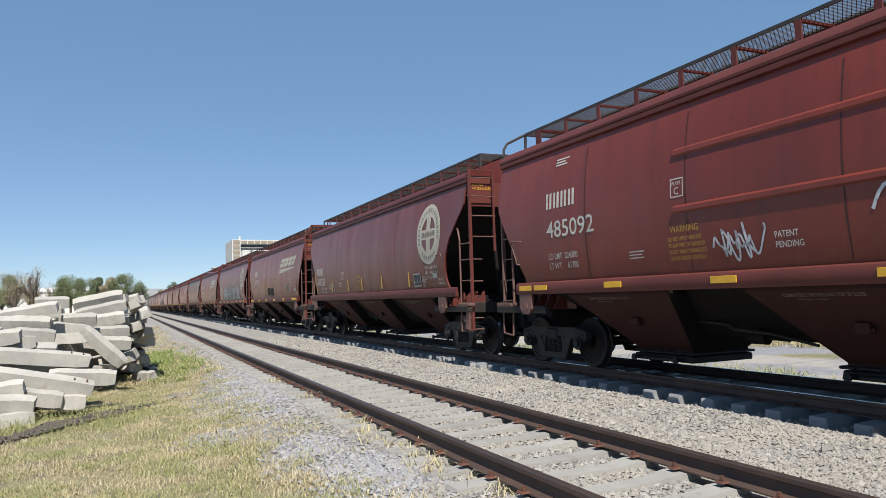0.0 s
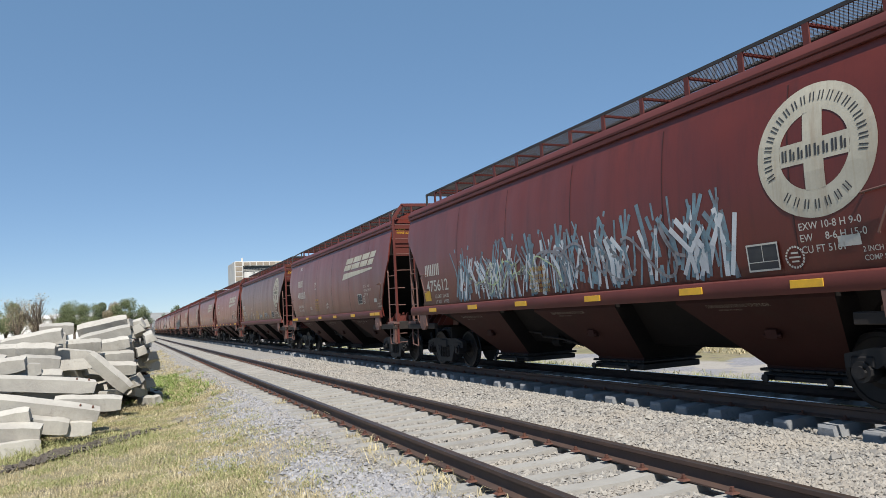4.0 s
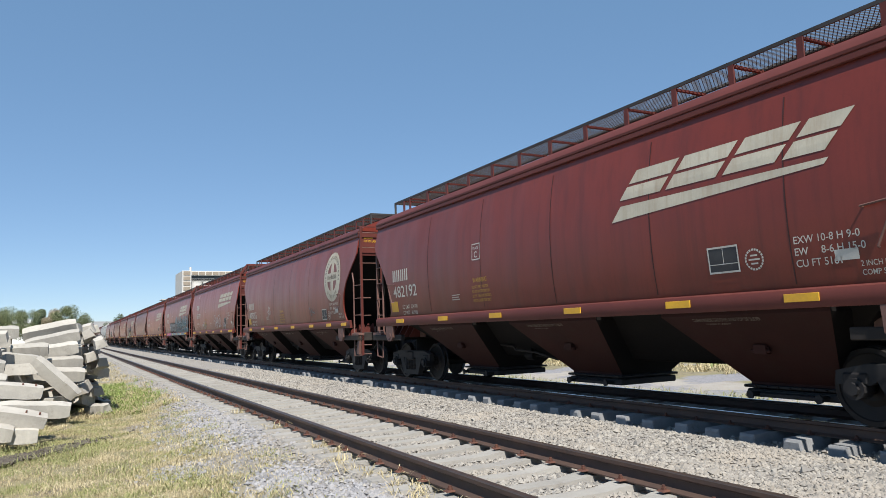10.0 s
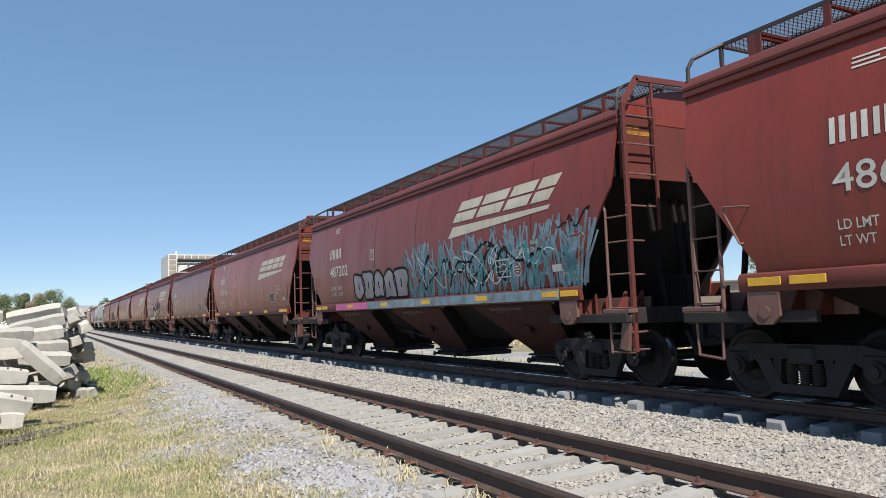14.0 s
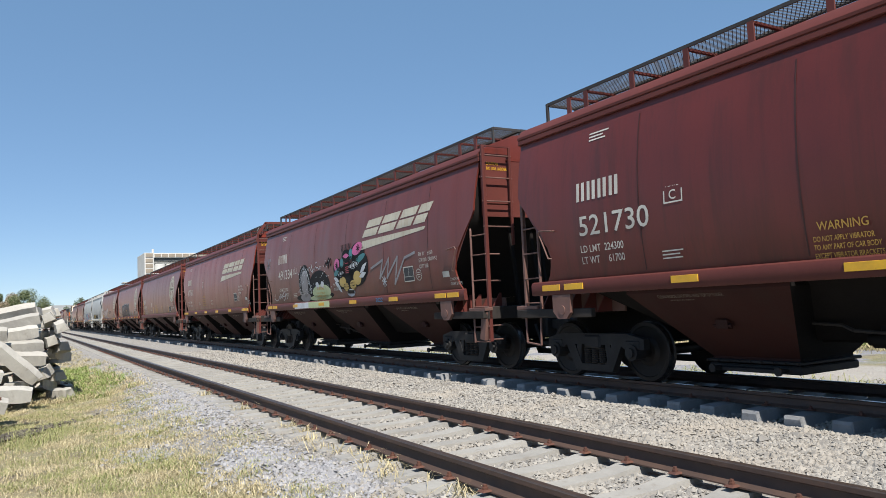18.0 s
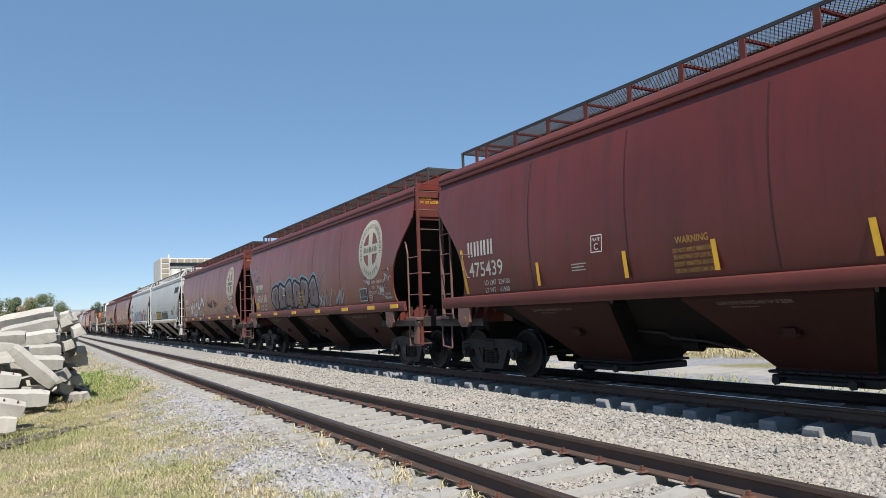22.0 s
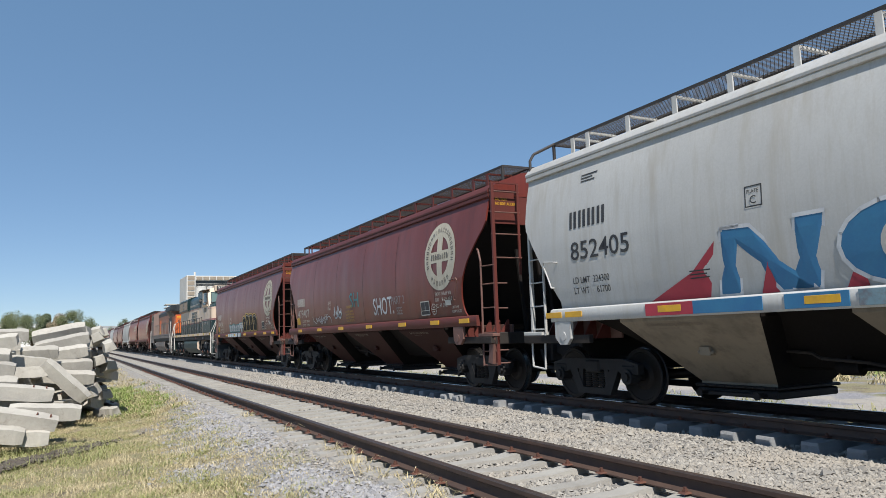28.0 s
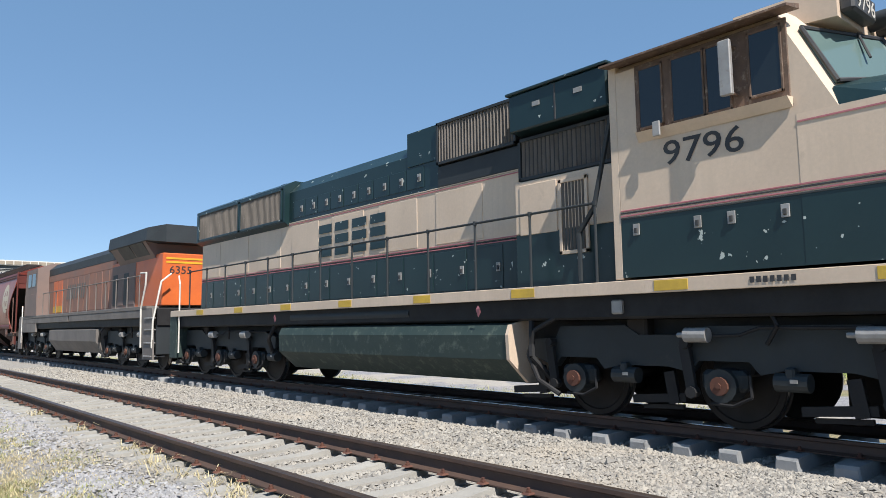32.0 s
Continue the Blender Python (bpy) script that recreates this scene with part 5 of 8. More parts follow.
for w, colour, off in ((0.27, "black", 0.007), (0.22, "silver", 0.009), (0.14, "white", 0.011)):
    g = Geo()
    for pts in ([(4.45, 1.70), (4.5, 2.35), (4.15, 1.85), (3.85, 2.40), (3.75, 1.68)], [(3.45, 2.40), (3.35, 1.72), (2.95, 1.70), (2.75, 2.42), (2.65, 1.70)], [(1.95, 2.48), (2.2, 2.05), (1.75, 2.1), (2.05, 1.66)], [(1.1, 1.62), (1.1, 2.6)], [(1.55, 2.2), (1.1, 2.62), (0.68, 2.2)]):
        stroke(g, pts, w, off)
    part("graffiti_piece", g, SPRAY[colour], car, "thick pale-edged spray-painted strokes")
tag(car, 64, -0.2, 2.0, 1.5, 0.42, 6, "black", 0.04)
tag(car, 65, -0.25, 2.02, 1.4, 0.38, 6, "silver", 0.018)
tag(car, 61, -1.6, 2.0, 1.2, 0.4, 5, "black", 0.025)
couple(car, 282.2)
car = hopper_car("hopper_car", "weathered white covered hopper car with rusty streaks", "", "plain", PALE, pale=True, logo=False, size="SHORT")
g = Geo()
for i in range(4):
    y0 = -5.1 - i * 0.40
    patch_on(g, y0, 3.28, y0 - 0.13, 3.66, 0.12)
    patch_on(g, y0 - 0.20, 3.28, y0 - 0.33, 3.66, 0.12)
part("company_mark", g, SPRAY["black"], car, "dark slate blocky company mark")
bubbles(car, 62, 3.4, 1.62, 2.6, 0.55, 5, "gold", "black")
bubbles(car, 63, 0.4, 1.62, 2.6, 0.55, 5, "black", "silver")
couple(car, 298.2)
car = hopper_car("hopper_car", "white covered hopper car with blue and red graffiti", "852405", "plain", PALE, pale=True, logo=False, num_y=5.67, size="SHORT")
NOK = car
couple(car, 313.68)
car = hopper_car("hopper_car", RED_LABEL.format("a round emblem and white tags"), "479407", "round", DARKOXIDE)
tag(car, 71, 4.56, 1.7, 2.2, 0.28, 11, "white", 0.03)
tag(car, 72, 2.2, 1.8, 1.0, 0.42, 5, "white", 0.06)
def words(car, body, y, z, size, sq, colour):
    part("graffiti_word", lettering(Geo(), body, y, z, size, sq, 0.009), SPRAY[colour], car)
words(car, "SH", 0.55, 2.12, 0.62, 1.1, "teal")
words(car, "SHOT.", -1.35, 1.82, 0.66, 0.78, "white")
words(car, "PART 2", -2.65, 2.05, 0.30, 0.9, "silver")
words(car, "SEE", -2.95, 1.78, 0.27, 0.95, "silver")
couple(car, 329.8)
car = hopper_car("hopper_car", RED_LABEL.format("white and yellow bubble graffiti"), "474034", "round", DARKOXIDE, shift=-0.05, warned=False)
bubbles(car, 81, 3.05, 1.60, 2.58, 0.44, 5, "white", "teal", None, "white bubble letters with teal edges")
for colour, grow, off in (("teal", 0.10, 0.007), ("white", 0.0, 0.010)):
    g = stroke(Geo(), [(0.42, 1.95), (-0.36, 1.97)], 0.26 + grow * 0.6, off)
    part("graffiti_piece", stroke(g, [(0.05, 1.92), (0.06, 1.62)], 0.30 + grow * 0.6, off + 0.001), SPRAY[colour], car)
for y0, y1, m in [(3.0 - 0.5 * i, 2.59 - 0.5 * i, "white") for i in range(5)] + [(2.59 - 0.5 * i, 2.54 - 0.5 * i, "teal") for i in range(5)] + [(0.40, 0.33, "teal"), (0.33, -0.22, "white"), (-0.22, -0.28, "teal")]:
    part("graffiti_on_sill", Geo().cbox(-1.682, -1.673, y1, y0, 1.41, 1.585, 0.002), SPRAY[m], car)
bubbles(car, 82, -0.45, 1.60, 3.0, 0.85, 4, "black", "gold", None, "black letters outlined in yellow")
couple(car, 346.38)
U_END = 396.2


def more_cars():
    """The cars behind the engines, seen from far off."""
    u = U_END
    kinds = [("round", OXIDE, False), ("slant", OXIDE, False), ("plain", PALE, True), ("slant", MAROON, False), ("round", MAROON, False), ("plain", PALE, True), ("slant", OXIDE, False), ("round", OXIDE, False), ("slant", OXIDE, False), ("round", MAROON, False), ("slant", OXIDE, False), ("round", OXIDE, False), ("slant", MAROON, False), ("plain", OXIDE, False)]
    for style, paint, pale in kinds:
        c = common_car("hopper_car", ("weathered white" if pale else "oxide-red") + " covered hopper car behind the engines", paint, PALE if pale else TRIM_RED, HOPPER_PALE if pale else HOPPER_RED, "round" if style == "round" else "straight", "LONG" if style == "round" else "MID", True)
        if style == "slant":
            add_wordmark(c)
        if style == "round":
            part("round_emblem", MARKS["emblem"], None, c)
        couple(c, u + 8.15)
        u += 16.3


more_cars()
# ---- painted murals ----
def oval(cy, cz, ry, rz, n=20, tilt=0.0, pinch=0.0):
    """An oval outline (y, z); pinch draws its ends out to points."""
    out = []
    for k in range(n):
        a = k * math.tau / n
        u, v = math.cos(a), math.sin(a) * (1 - pinch * abs(math.cos(a)) ** 1.5)
        out.append((cy - ry * (u * math.cos(tilt) - v * math.sin(tilt) * rz / ry), cz + rz * v * math.cos(tilt) + ry * u * math.sin(tilt)))
    return out


def paint(car, name, colour, shapes=(), lines=(), off=0.008, w=0.03, label=""):
    g = Geo()
    for s in shapes:
        blob(g, s, off)
    for pts in lines:
        stroke(g, pts, w, off + 0.0015)
    return part(name, g, SPRAY[colour], car, label)


def cat_mural(car):
    """A wide painted cat face: pink ears, teal brow, white eyes, gold muzzle."""
    def at(u, v):
        return (0.28 - 2.34 * u, 1.64 + 1.42 * v)

    def ov(u, v, ru, rv, **kw):
        return oval(*at(u, v), 2.34 * ru, 1.42 * rv, **kw)

    m = paint(car, "mural_ground", "black", [ov(0.16, 0.56, 0.15, 0.20), ov(0.74, 0.80, 0.20, 0.19), ov(0.44, 0.40, 0.16, 0.30), ov(0.66, 0.40, 0.30, 0.22), ov(0.27, 0.38, 0.22, 0.22), ov(0.42, 0.78, 0.14, 0.12), ov(0.90, 0.55, 0.12, 0.22)], off=0.006, label="painted cat face in pink, teal and gold")
    paint(m, "mural_ear", "pink", [ov(0.12, 0.64, 0.085, 0.12, tilt=0.5), ov(0.73, 0.87, 0.14, 0.11, tilt=0.2), ov(0.41, 0.78, 0.09, 0.045, pinch=0.6)], off=0.008)
    paint(m, "mural_brow", "teal", [ov(0.12, 0.50, 0.10, 0.06, tilt=0.3), ov(0.80, 0.68, 0.15, 0.06, tilt=0.25), ov(0.28, 0.66, 0.05, 0.09), ov(0.55, 0.80, 0.05, 0.10)], off=0.009)
    paint(m, "mural_cheek", "gold", [ov(0.27, 0.30, 0.10, 0.10), ov(0.70, 0.34, 0.11, 0.13), ov(0.36, 0.20, 0.075, 0.08), ov(0.56, 0.22, 0.085, 0.09)], off=0.0095)
    paint(m, "mural_fang", "white", [ov(0.11, 0.25, 0.09, 0.05, tilt=-0.5, pinch=0.7), ov(0.08, 0.36, 0.08, 0.045, tilt=-0.3, pinch=0.7), ov(0.88, 0.50, 0.11, 0.05, tilt=0.5, pinch=0.7), ov(0.85, 0.38, 0.10, 0.05, tilt=0.2, pinch=0.7), ov(0.16, 0.17, 0.07, 0.04, tilt=-0.6, pinch=0.7), ov(0.48, 0.08, 0.11, 0.07)], off=0.010)
    e = paint(m, "mural_eye", "white", [ov(0.24, 0.46, 0.10, 0.075, pinch=0.6, tilt=0.2), ov(0.625, 0.58, 0.145, 0.085, pinch=0.6, tilt=0.1)], off=0.011)
    rings = []
    for u, v, q in ((0.24, 0.46, 0.8), (0.625, 0.58, 1.0)):
        for r in (0.035, 0.06):
            o = ov(u, v, r * q, r * 1.5 * q)
            rings.append(o + o[:1])
        o = ov(u, v, 0.125 * q, 0.085 * q, pinch=0.6, tilt=0.15)
        rings.append(o + o[:1])
        for i in range(9):
            f = (i - 4) / 4.2
            rings.append([at(u + 0.11 * q * f, v + 0.085 * q), at(u + 0.15 * q * f, v + 0.17 * q)])
    for i in range(7):
        rings.append([at(0.30 + i * 0.035, 0.86), at(0.27 + i * 0.045, 1.0)])
    for i in range(5):
        rings.append([at(0.44 - 0.05, 0.08 + i * 0.022), at(0.44 + 0.13, 0.07 + i * 0.022)] if i < 3 else [at(0.37, 0.60), at(0.49, 0.61)])
    paint(e, "mural_eye_line", "black", (), rings, off=0.0125, w=0.032)
    n = paint(m, "mural_nose", "black", [ov(0.44, 0.36, 0.08, 0.075), ov(0.43, 0.52, 0.055, 0.16)], off=0.0105)
    spots = [ov(0.30 + 0.035 * (i % 4) + 0.01 * (i // 4), 0.15 + 0.05 * (i // 4), 0.009, 0.014, n=8) for i in range(12)] + [ov(0.51 + 0.035 * (i % 4) - 0.01 * (i // 4), 0.16 + 0.05 * (i // 4), 0.009, 0.014, n=8) for i in range(12)]
    paint(m, "mural_spot", "black", spots, off=0.0115)
    paint(n, "mural_nose_bar", "red", (), [[at(0.385, 0.46 + i * 0.035), at(0.475, 0.465 + i * 0.035)] for i in range(6)], off=0.012, w=0.022)
    star = lambda u, v, r: [[at(u - r * math.cos(a), v - r * 1.65 * math.sin(a)), at(u + r * math.cos(a), v + r * 1.65 * math.sin(a))] for a in (0.2, 1.0, 1.8, 2.6)]
    paint(m, "mural_star", "black", (), star(0.125, 0.63, 0.04) + star(0.76, 0.87, 0.05), off=0.0105, w=0.025)
    # zigzag and star beside it
    zig = [(-2.25, 2.30), (-2.95, 2.46), (-2.72, 2.02), (-3.3, 2.48), (-3.12, 2.02), (-3.75, 2.48), (-3.5, 1.86), (-4.1, 2.42), (-4.6, 2.50)]
    paint(car, "graffiti_zigzag", "silver", (), [zig], w=0.06)
    paint(car, "graffiti_star", "white", (), [[(-2.95 - 0.13 * math.cos(a), 1.95 - 0.13 * math.sin(a)), (-2.95 + 0.13 * math.cos(a), 1.95 + 0.13 * math.sin(a))] for a in (0.1, 0.9, 1.7, 2.5)], w=0.025)
    # grey figure and pale green monster
    f = paint(car, "mural_ground", "black", [oval(2.7, 2.2, 0.55, 0.55), oval(1.45, 2.05, 0.85, 0.45), oval(2.0, 1.75, 1.6, 0.14)], off=0.006, label="grey and pale green painted heads")
    paint(f, "mural_head", "silver", [oval(2.72, 2.16, 0.30, 0.42), oval(2.75, 1.75, 0.45, 0.14)], off=0.008)
    hair = [[(2.72 + 0.36 * math.cos(a), 2.25 + 0.42 * math.sin(a)), (2.72 + 0.5 * math.cos(a + 0.25), 2.2 + 0.55 * math.sin(a + 0.2) - 0.25), (2.72 + 0.55 * math.cos(a + 0.3), 1.85)] for a in [0.2 + i * 0.27 for i in range(10)]]
    paint(f, "mural_hair", "white", (), hair, off=0.009, w=0.022)
    paint(f, "mural_monster", "green", [oval(1.35, 1.86, 0.75, 0.22), oval(1.5, 1.7, 0.9, 0.08)], off=0.008)
    eyes = paint(f, "mural_eye", "white", [oval(1.62, 2.06, 0.15, 0.11, pinch=0.4, tilt=-0.3), oval(1.22, 2.06, 0.15, 0.11, pinch=0.4, tilt=0.3)], off=0.010)
    rng = random.Random(77)
    dots = [oval(rng.uniform(0.5, 3.5), rng.uniform(1.9, 2.75), 0.02, 0.02, n=6) for i in range(60)]
    paint(f, "mural_dot", "white", dots, off=0.009)
    tag(car, 91, 2.45, 2.42, 0.6, 0.3, 3, "white", 0.03)
    tag(car, 92, 1.8, 2.42, 0.5, 0.32, 2, "white", 0.03)
    tag(car, 93, 0.95, 2.5, 0.6, 0.3, 5, "black", 0.035)
    tag(car, 94, 5.9, 1.68, 1.6, 0.34, 4, "white", 0.025)
    tag(car, 96, 6.7, 2.7, 0.5, 0.6, 4, "silver", 0.02)
    for y0, y1, m2 in ((3.5, 2.2, "white"), (2.2, 0.5, "green")):
        part("graffiti_on_sill", Geo().cbox(-1.682, -1.673, y1, y0, 1.41, 1.585, 0.002), SPRAY[m2], car)
    part("graffiti_word", Geo().add(*[(lambda vs, fs: ([(-1.6765, -2.6 - u * 0.2, 1.46 + v * 0.14) for u, v in vs], [t[::-1] for t in fs]))(*text_shape("2022"))][0]), SPRAY["deepblue"], car)


def blue_letters(car):
    """Tall blue letters edged with red along the white car."""
    def poly(pts, off, g):
        return blob(g, pts, off)

    r, b, w = Geo(), Geo(), Geo()
    # red wedge on the trailing side, spikes between the letters and the heart at the end
    for pts in ([(3.9, 1.62), (2.8, 1.62), (2.62, 2.35), (3.05, 1.98)], [(2.0, 1.62), (1.75, 1.62), (1.85, 2.0)], [(0.9, 1.62), (0.65, 1.62), (0.72, 1.95)], [(-0.95, 1.62), (-1.4, 1.62), (-1.05, 2.2)]):
        poly(pts, 0.006, r)
    for c in ((-2.55, 2.12, 0.28), (-3.0, 2.14, 0.26)):
        blob(r, oval(c[0], c[1], c[2], 0.22), 0.006)
    poly([(-2.25, 2.05), (-3.3, 2.1), (-3.15, 1.9), (-2.75, 1.62), (-2.55, 1.62)], 0.0065, r)
    poly([(-1.2, 2.58), (-1.62, 2.62), (-1.75, 2.5), (-1.3, 2.15)], 0.0065, r)
    # strokes of the letters
    bars = [([(2.62, 1.62), (2.5, 2.5), (2.22, 2.5), (2.3, 1.62)]), ([(2.5, 2.5), (2.05, 2.48), (1.25, 1.62), (1.7, 1.62)]), ([(1.55, 1.62), (1.42, 2.5), (1.05, 2.5), (1.2, 1.62)]),
            ([(-0.75, 1.62), (-0.72, 2.5), (-1.12, 2.5), (-1.1, 1.62)]), ([(-1.0, 1.95), (-1.9, 2.48), (-2.05, 2.2), (-1.1, 1.8)]), ([(-1.15, 2.0), (-2.0, 1.62), (-2.6, 1.62), (-1.5, 2.15)])]
    for p in bars:
        poly(p, 0.008, b)
    blob(b, oval(0.2, 2.07, 0.72, 0.46), 0.008)
    blob(w, oval(0.2, 2.05, 0.26, 0.27), 0.010)
    part("graffiti_red", r, SPRAY["red"], car, "red sprayed wedges and a heart")
    l = part("graffiti_piece", b, SPRAY["deepblue"], car, "tall deep blue sprayed letters")
    part("letter_hole", w, PALE, l)
    edge = Geo()
    for p in bars:
        stroke(edge, p + p[:1], 0.05, 0.011)
    o = oval(0.2, 2.07, 0.72, 0.46)
    stroke(edge, o + o[:1], 0.05, 0.011)
    part("graffiti_edge", edge, SPRAY["white"], l)
    tag(car, 95, -3.75, 2.28, 1.0, 0.30, 4, "red", 0.07)
    tag(car, 97, -3.8, 1.98, 0.9, 0.2, 5, "red", 0.04)
    tag(car, 98, -3.8, 1.68, 1.1, 0.22, 5, "red", 0.045)
    tag(car, 99, -5.0, 1.95, 0.9, 0.22, 5, "red", 0.035)
    for y0, y1, m2 in ((3.9, 3.0, "red"), (3.0, 1.9, "deepblue"), (1.6, 0.8, "deepblue"), (0.7, -0.5, "blue"), (-0.9, -1.4, "red"), (-1.5, -2.4, "deepblue"), (-2.5, -3.3, "red")):
        part("graffiti_on_sill", Geo().cbox(-1.682, -1.673, y1, y0, 1.41, 1.585, 0.002), SPRAY[m2], car)


cat_mural(MURAL)
blue_letters(NOK)
# ---- engines ----
GREEN = surface("chipped_dark_green_enamel", (0.0105, 0.030, 0.033), (0.008, 0.024, 0.027), 0.36, 0, 0.8, 24, 0.12, 0.004, (0.020, 0.036, 0.036), 0.4, chips=(0.42, 0.46, 0.43))
TANKGREEN = surface("peeling_green_tank_paint", (0.018, 0.036, 0.034), (0.028, 0.046, 0.041), 0.65, 0, 1.8, 14, 0.25, 0.006, (0.13, 0.16, 0.125), 0.47)
BEIGE = surface("weathered_cream_enamel", (0.63, 0.50, 0.385), (0.55, 0.435, 0.335), 0.5, 0, 0.7, 24, 0.08, 0.003, (0.40, 0.31, 0.23), 0.36, 0, (0.54, 0.43, 0.33))
ORANGE = surface("bright_orange_enamel", (0.62, 0.135, 0.028), (0.52, 0.11, 0.03), 0.45, 0, 0.8, 24, 0.08, 0.003, (0.30, 0.12, 0.06), 0.34)
GRIMY = surface("grimy_orange_brown_paint", (0.21, 0.145, 0.125), (0.165, 0.125, 0.112), 0.7, 0, 0.6, 20, 0.15, 0.004, (0.30, 0.09, 0.03), 0.40)
FADED = surface("soot_filmed_orange_paint", (0.30, 0.135, 0.088), (0.21, 0.125, 0.10), 0.65, 0, 0.7, 20, 0.15, 0.004, (0.42, 0.13, 0.05), 0.38)
DUSTGREY = surface("dusty_grey_brown_steel", (0.19, 0.17, 0.155), (0.145, 0.13, 0.12), 0.75, 0.1, 1.6, 24, 0.2, 0.004)
ROOFGREY = surface("sooty_dark_roof_paint", (0.026, 0.032, 0.036), (0.018, 0.022, 0.026), 0.6, 0, 0.9, 24, 0.15, 0.004, (0.07, 0.06, 0.05), 0.4)
LOUVRE = surface("brown_grey_louvre_steel", (0.17, 0.148, 0.130), (0.12, 0.105, 0.092), 0.7, 0.1, 2, 24, 0.2, 0.004)
WHITERAIL = surface("white_handrail_paint", (0.70, 0.68, 0.62), (0.58, 0.55, 0.50), 0.5, 0, 3, 30, 0.1, 0.002, (0.35, 0.28, 0.2), 0.34)
PINKLINE = surface("faded_pink_stripe", (0.45, 0.16, 0.18), (0.36, 0.13, 0.15), 0.6, 0, 2, 30, 0.05, 0.002)
YELLOWPAINT = surface("dull_yellow_frame_paint", (0.62, 0.40, 0.05), (0.50, 0.33, 0.05), 0.6, 0, 2, 24, 0.1, 0.003, (0.3, 0.2, 0.08), 0.36)


TRUCKFRAME = surface("dark_grey_green_truck_casting", (0.022, 0.028, 0.031), (0.016, 0.020, 0.022), 0.62, 0, 1.2, 25, 0.3, 0.005, (0.055, 0.050, 0.045), 0.36)
RUSTEDGE = surface("rusty_window_frame_paint", (0.16, 0.10, 0.07), (0.09, 0.06, 0.045), 0.8, 0, 4, 25, 0.3, 0.003, (0.42, 0.34, 0.26), 0.45)


def glass_material():
    m, nt, bsdf = nodes_of("tinted_cab_glass")
    bsdf.inputs["Base Color"].default_value = (0.012, 0.016, 0.018, 1)
    bsdf.inputs["Roughness"].default_value = 0.06
    bsdf.inputs["Specular IOR Level"].default_value = 0.7
    return m


GLASS = glass_material()
m_, nt_, b_ = nodes_of("greenish_windscreen_glass")
b_.inputs["Base Color"].default_value = (0.10, 0.15, 0.145, 1)
b_.inputs["Roughness"].default_value = 0.08
WINDSCREEN = m_


def flat_at(x):
    return lambda y, z, off=0.006: (-x - off, y, z)


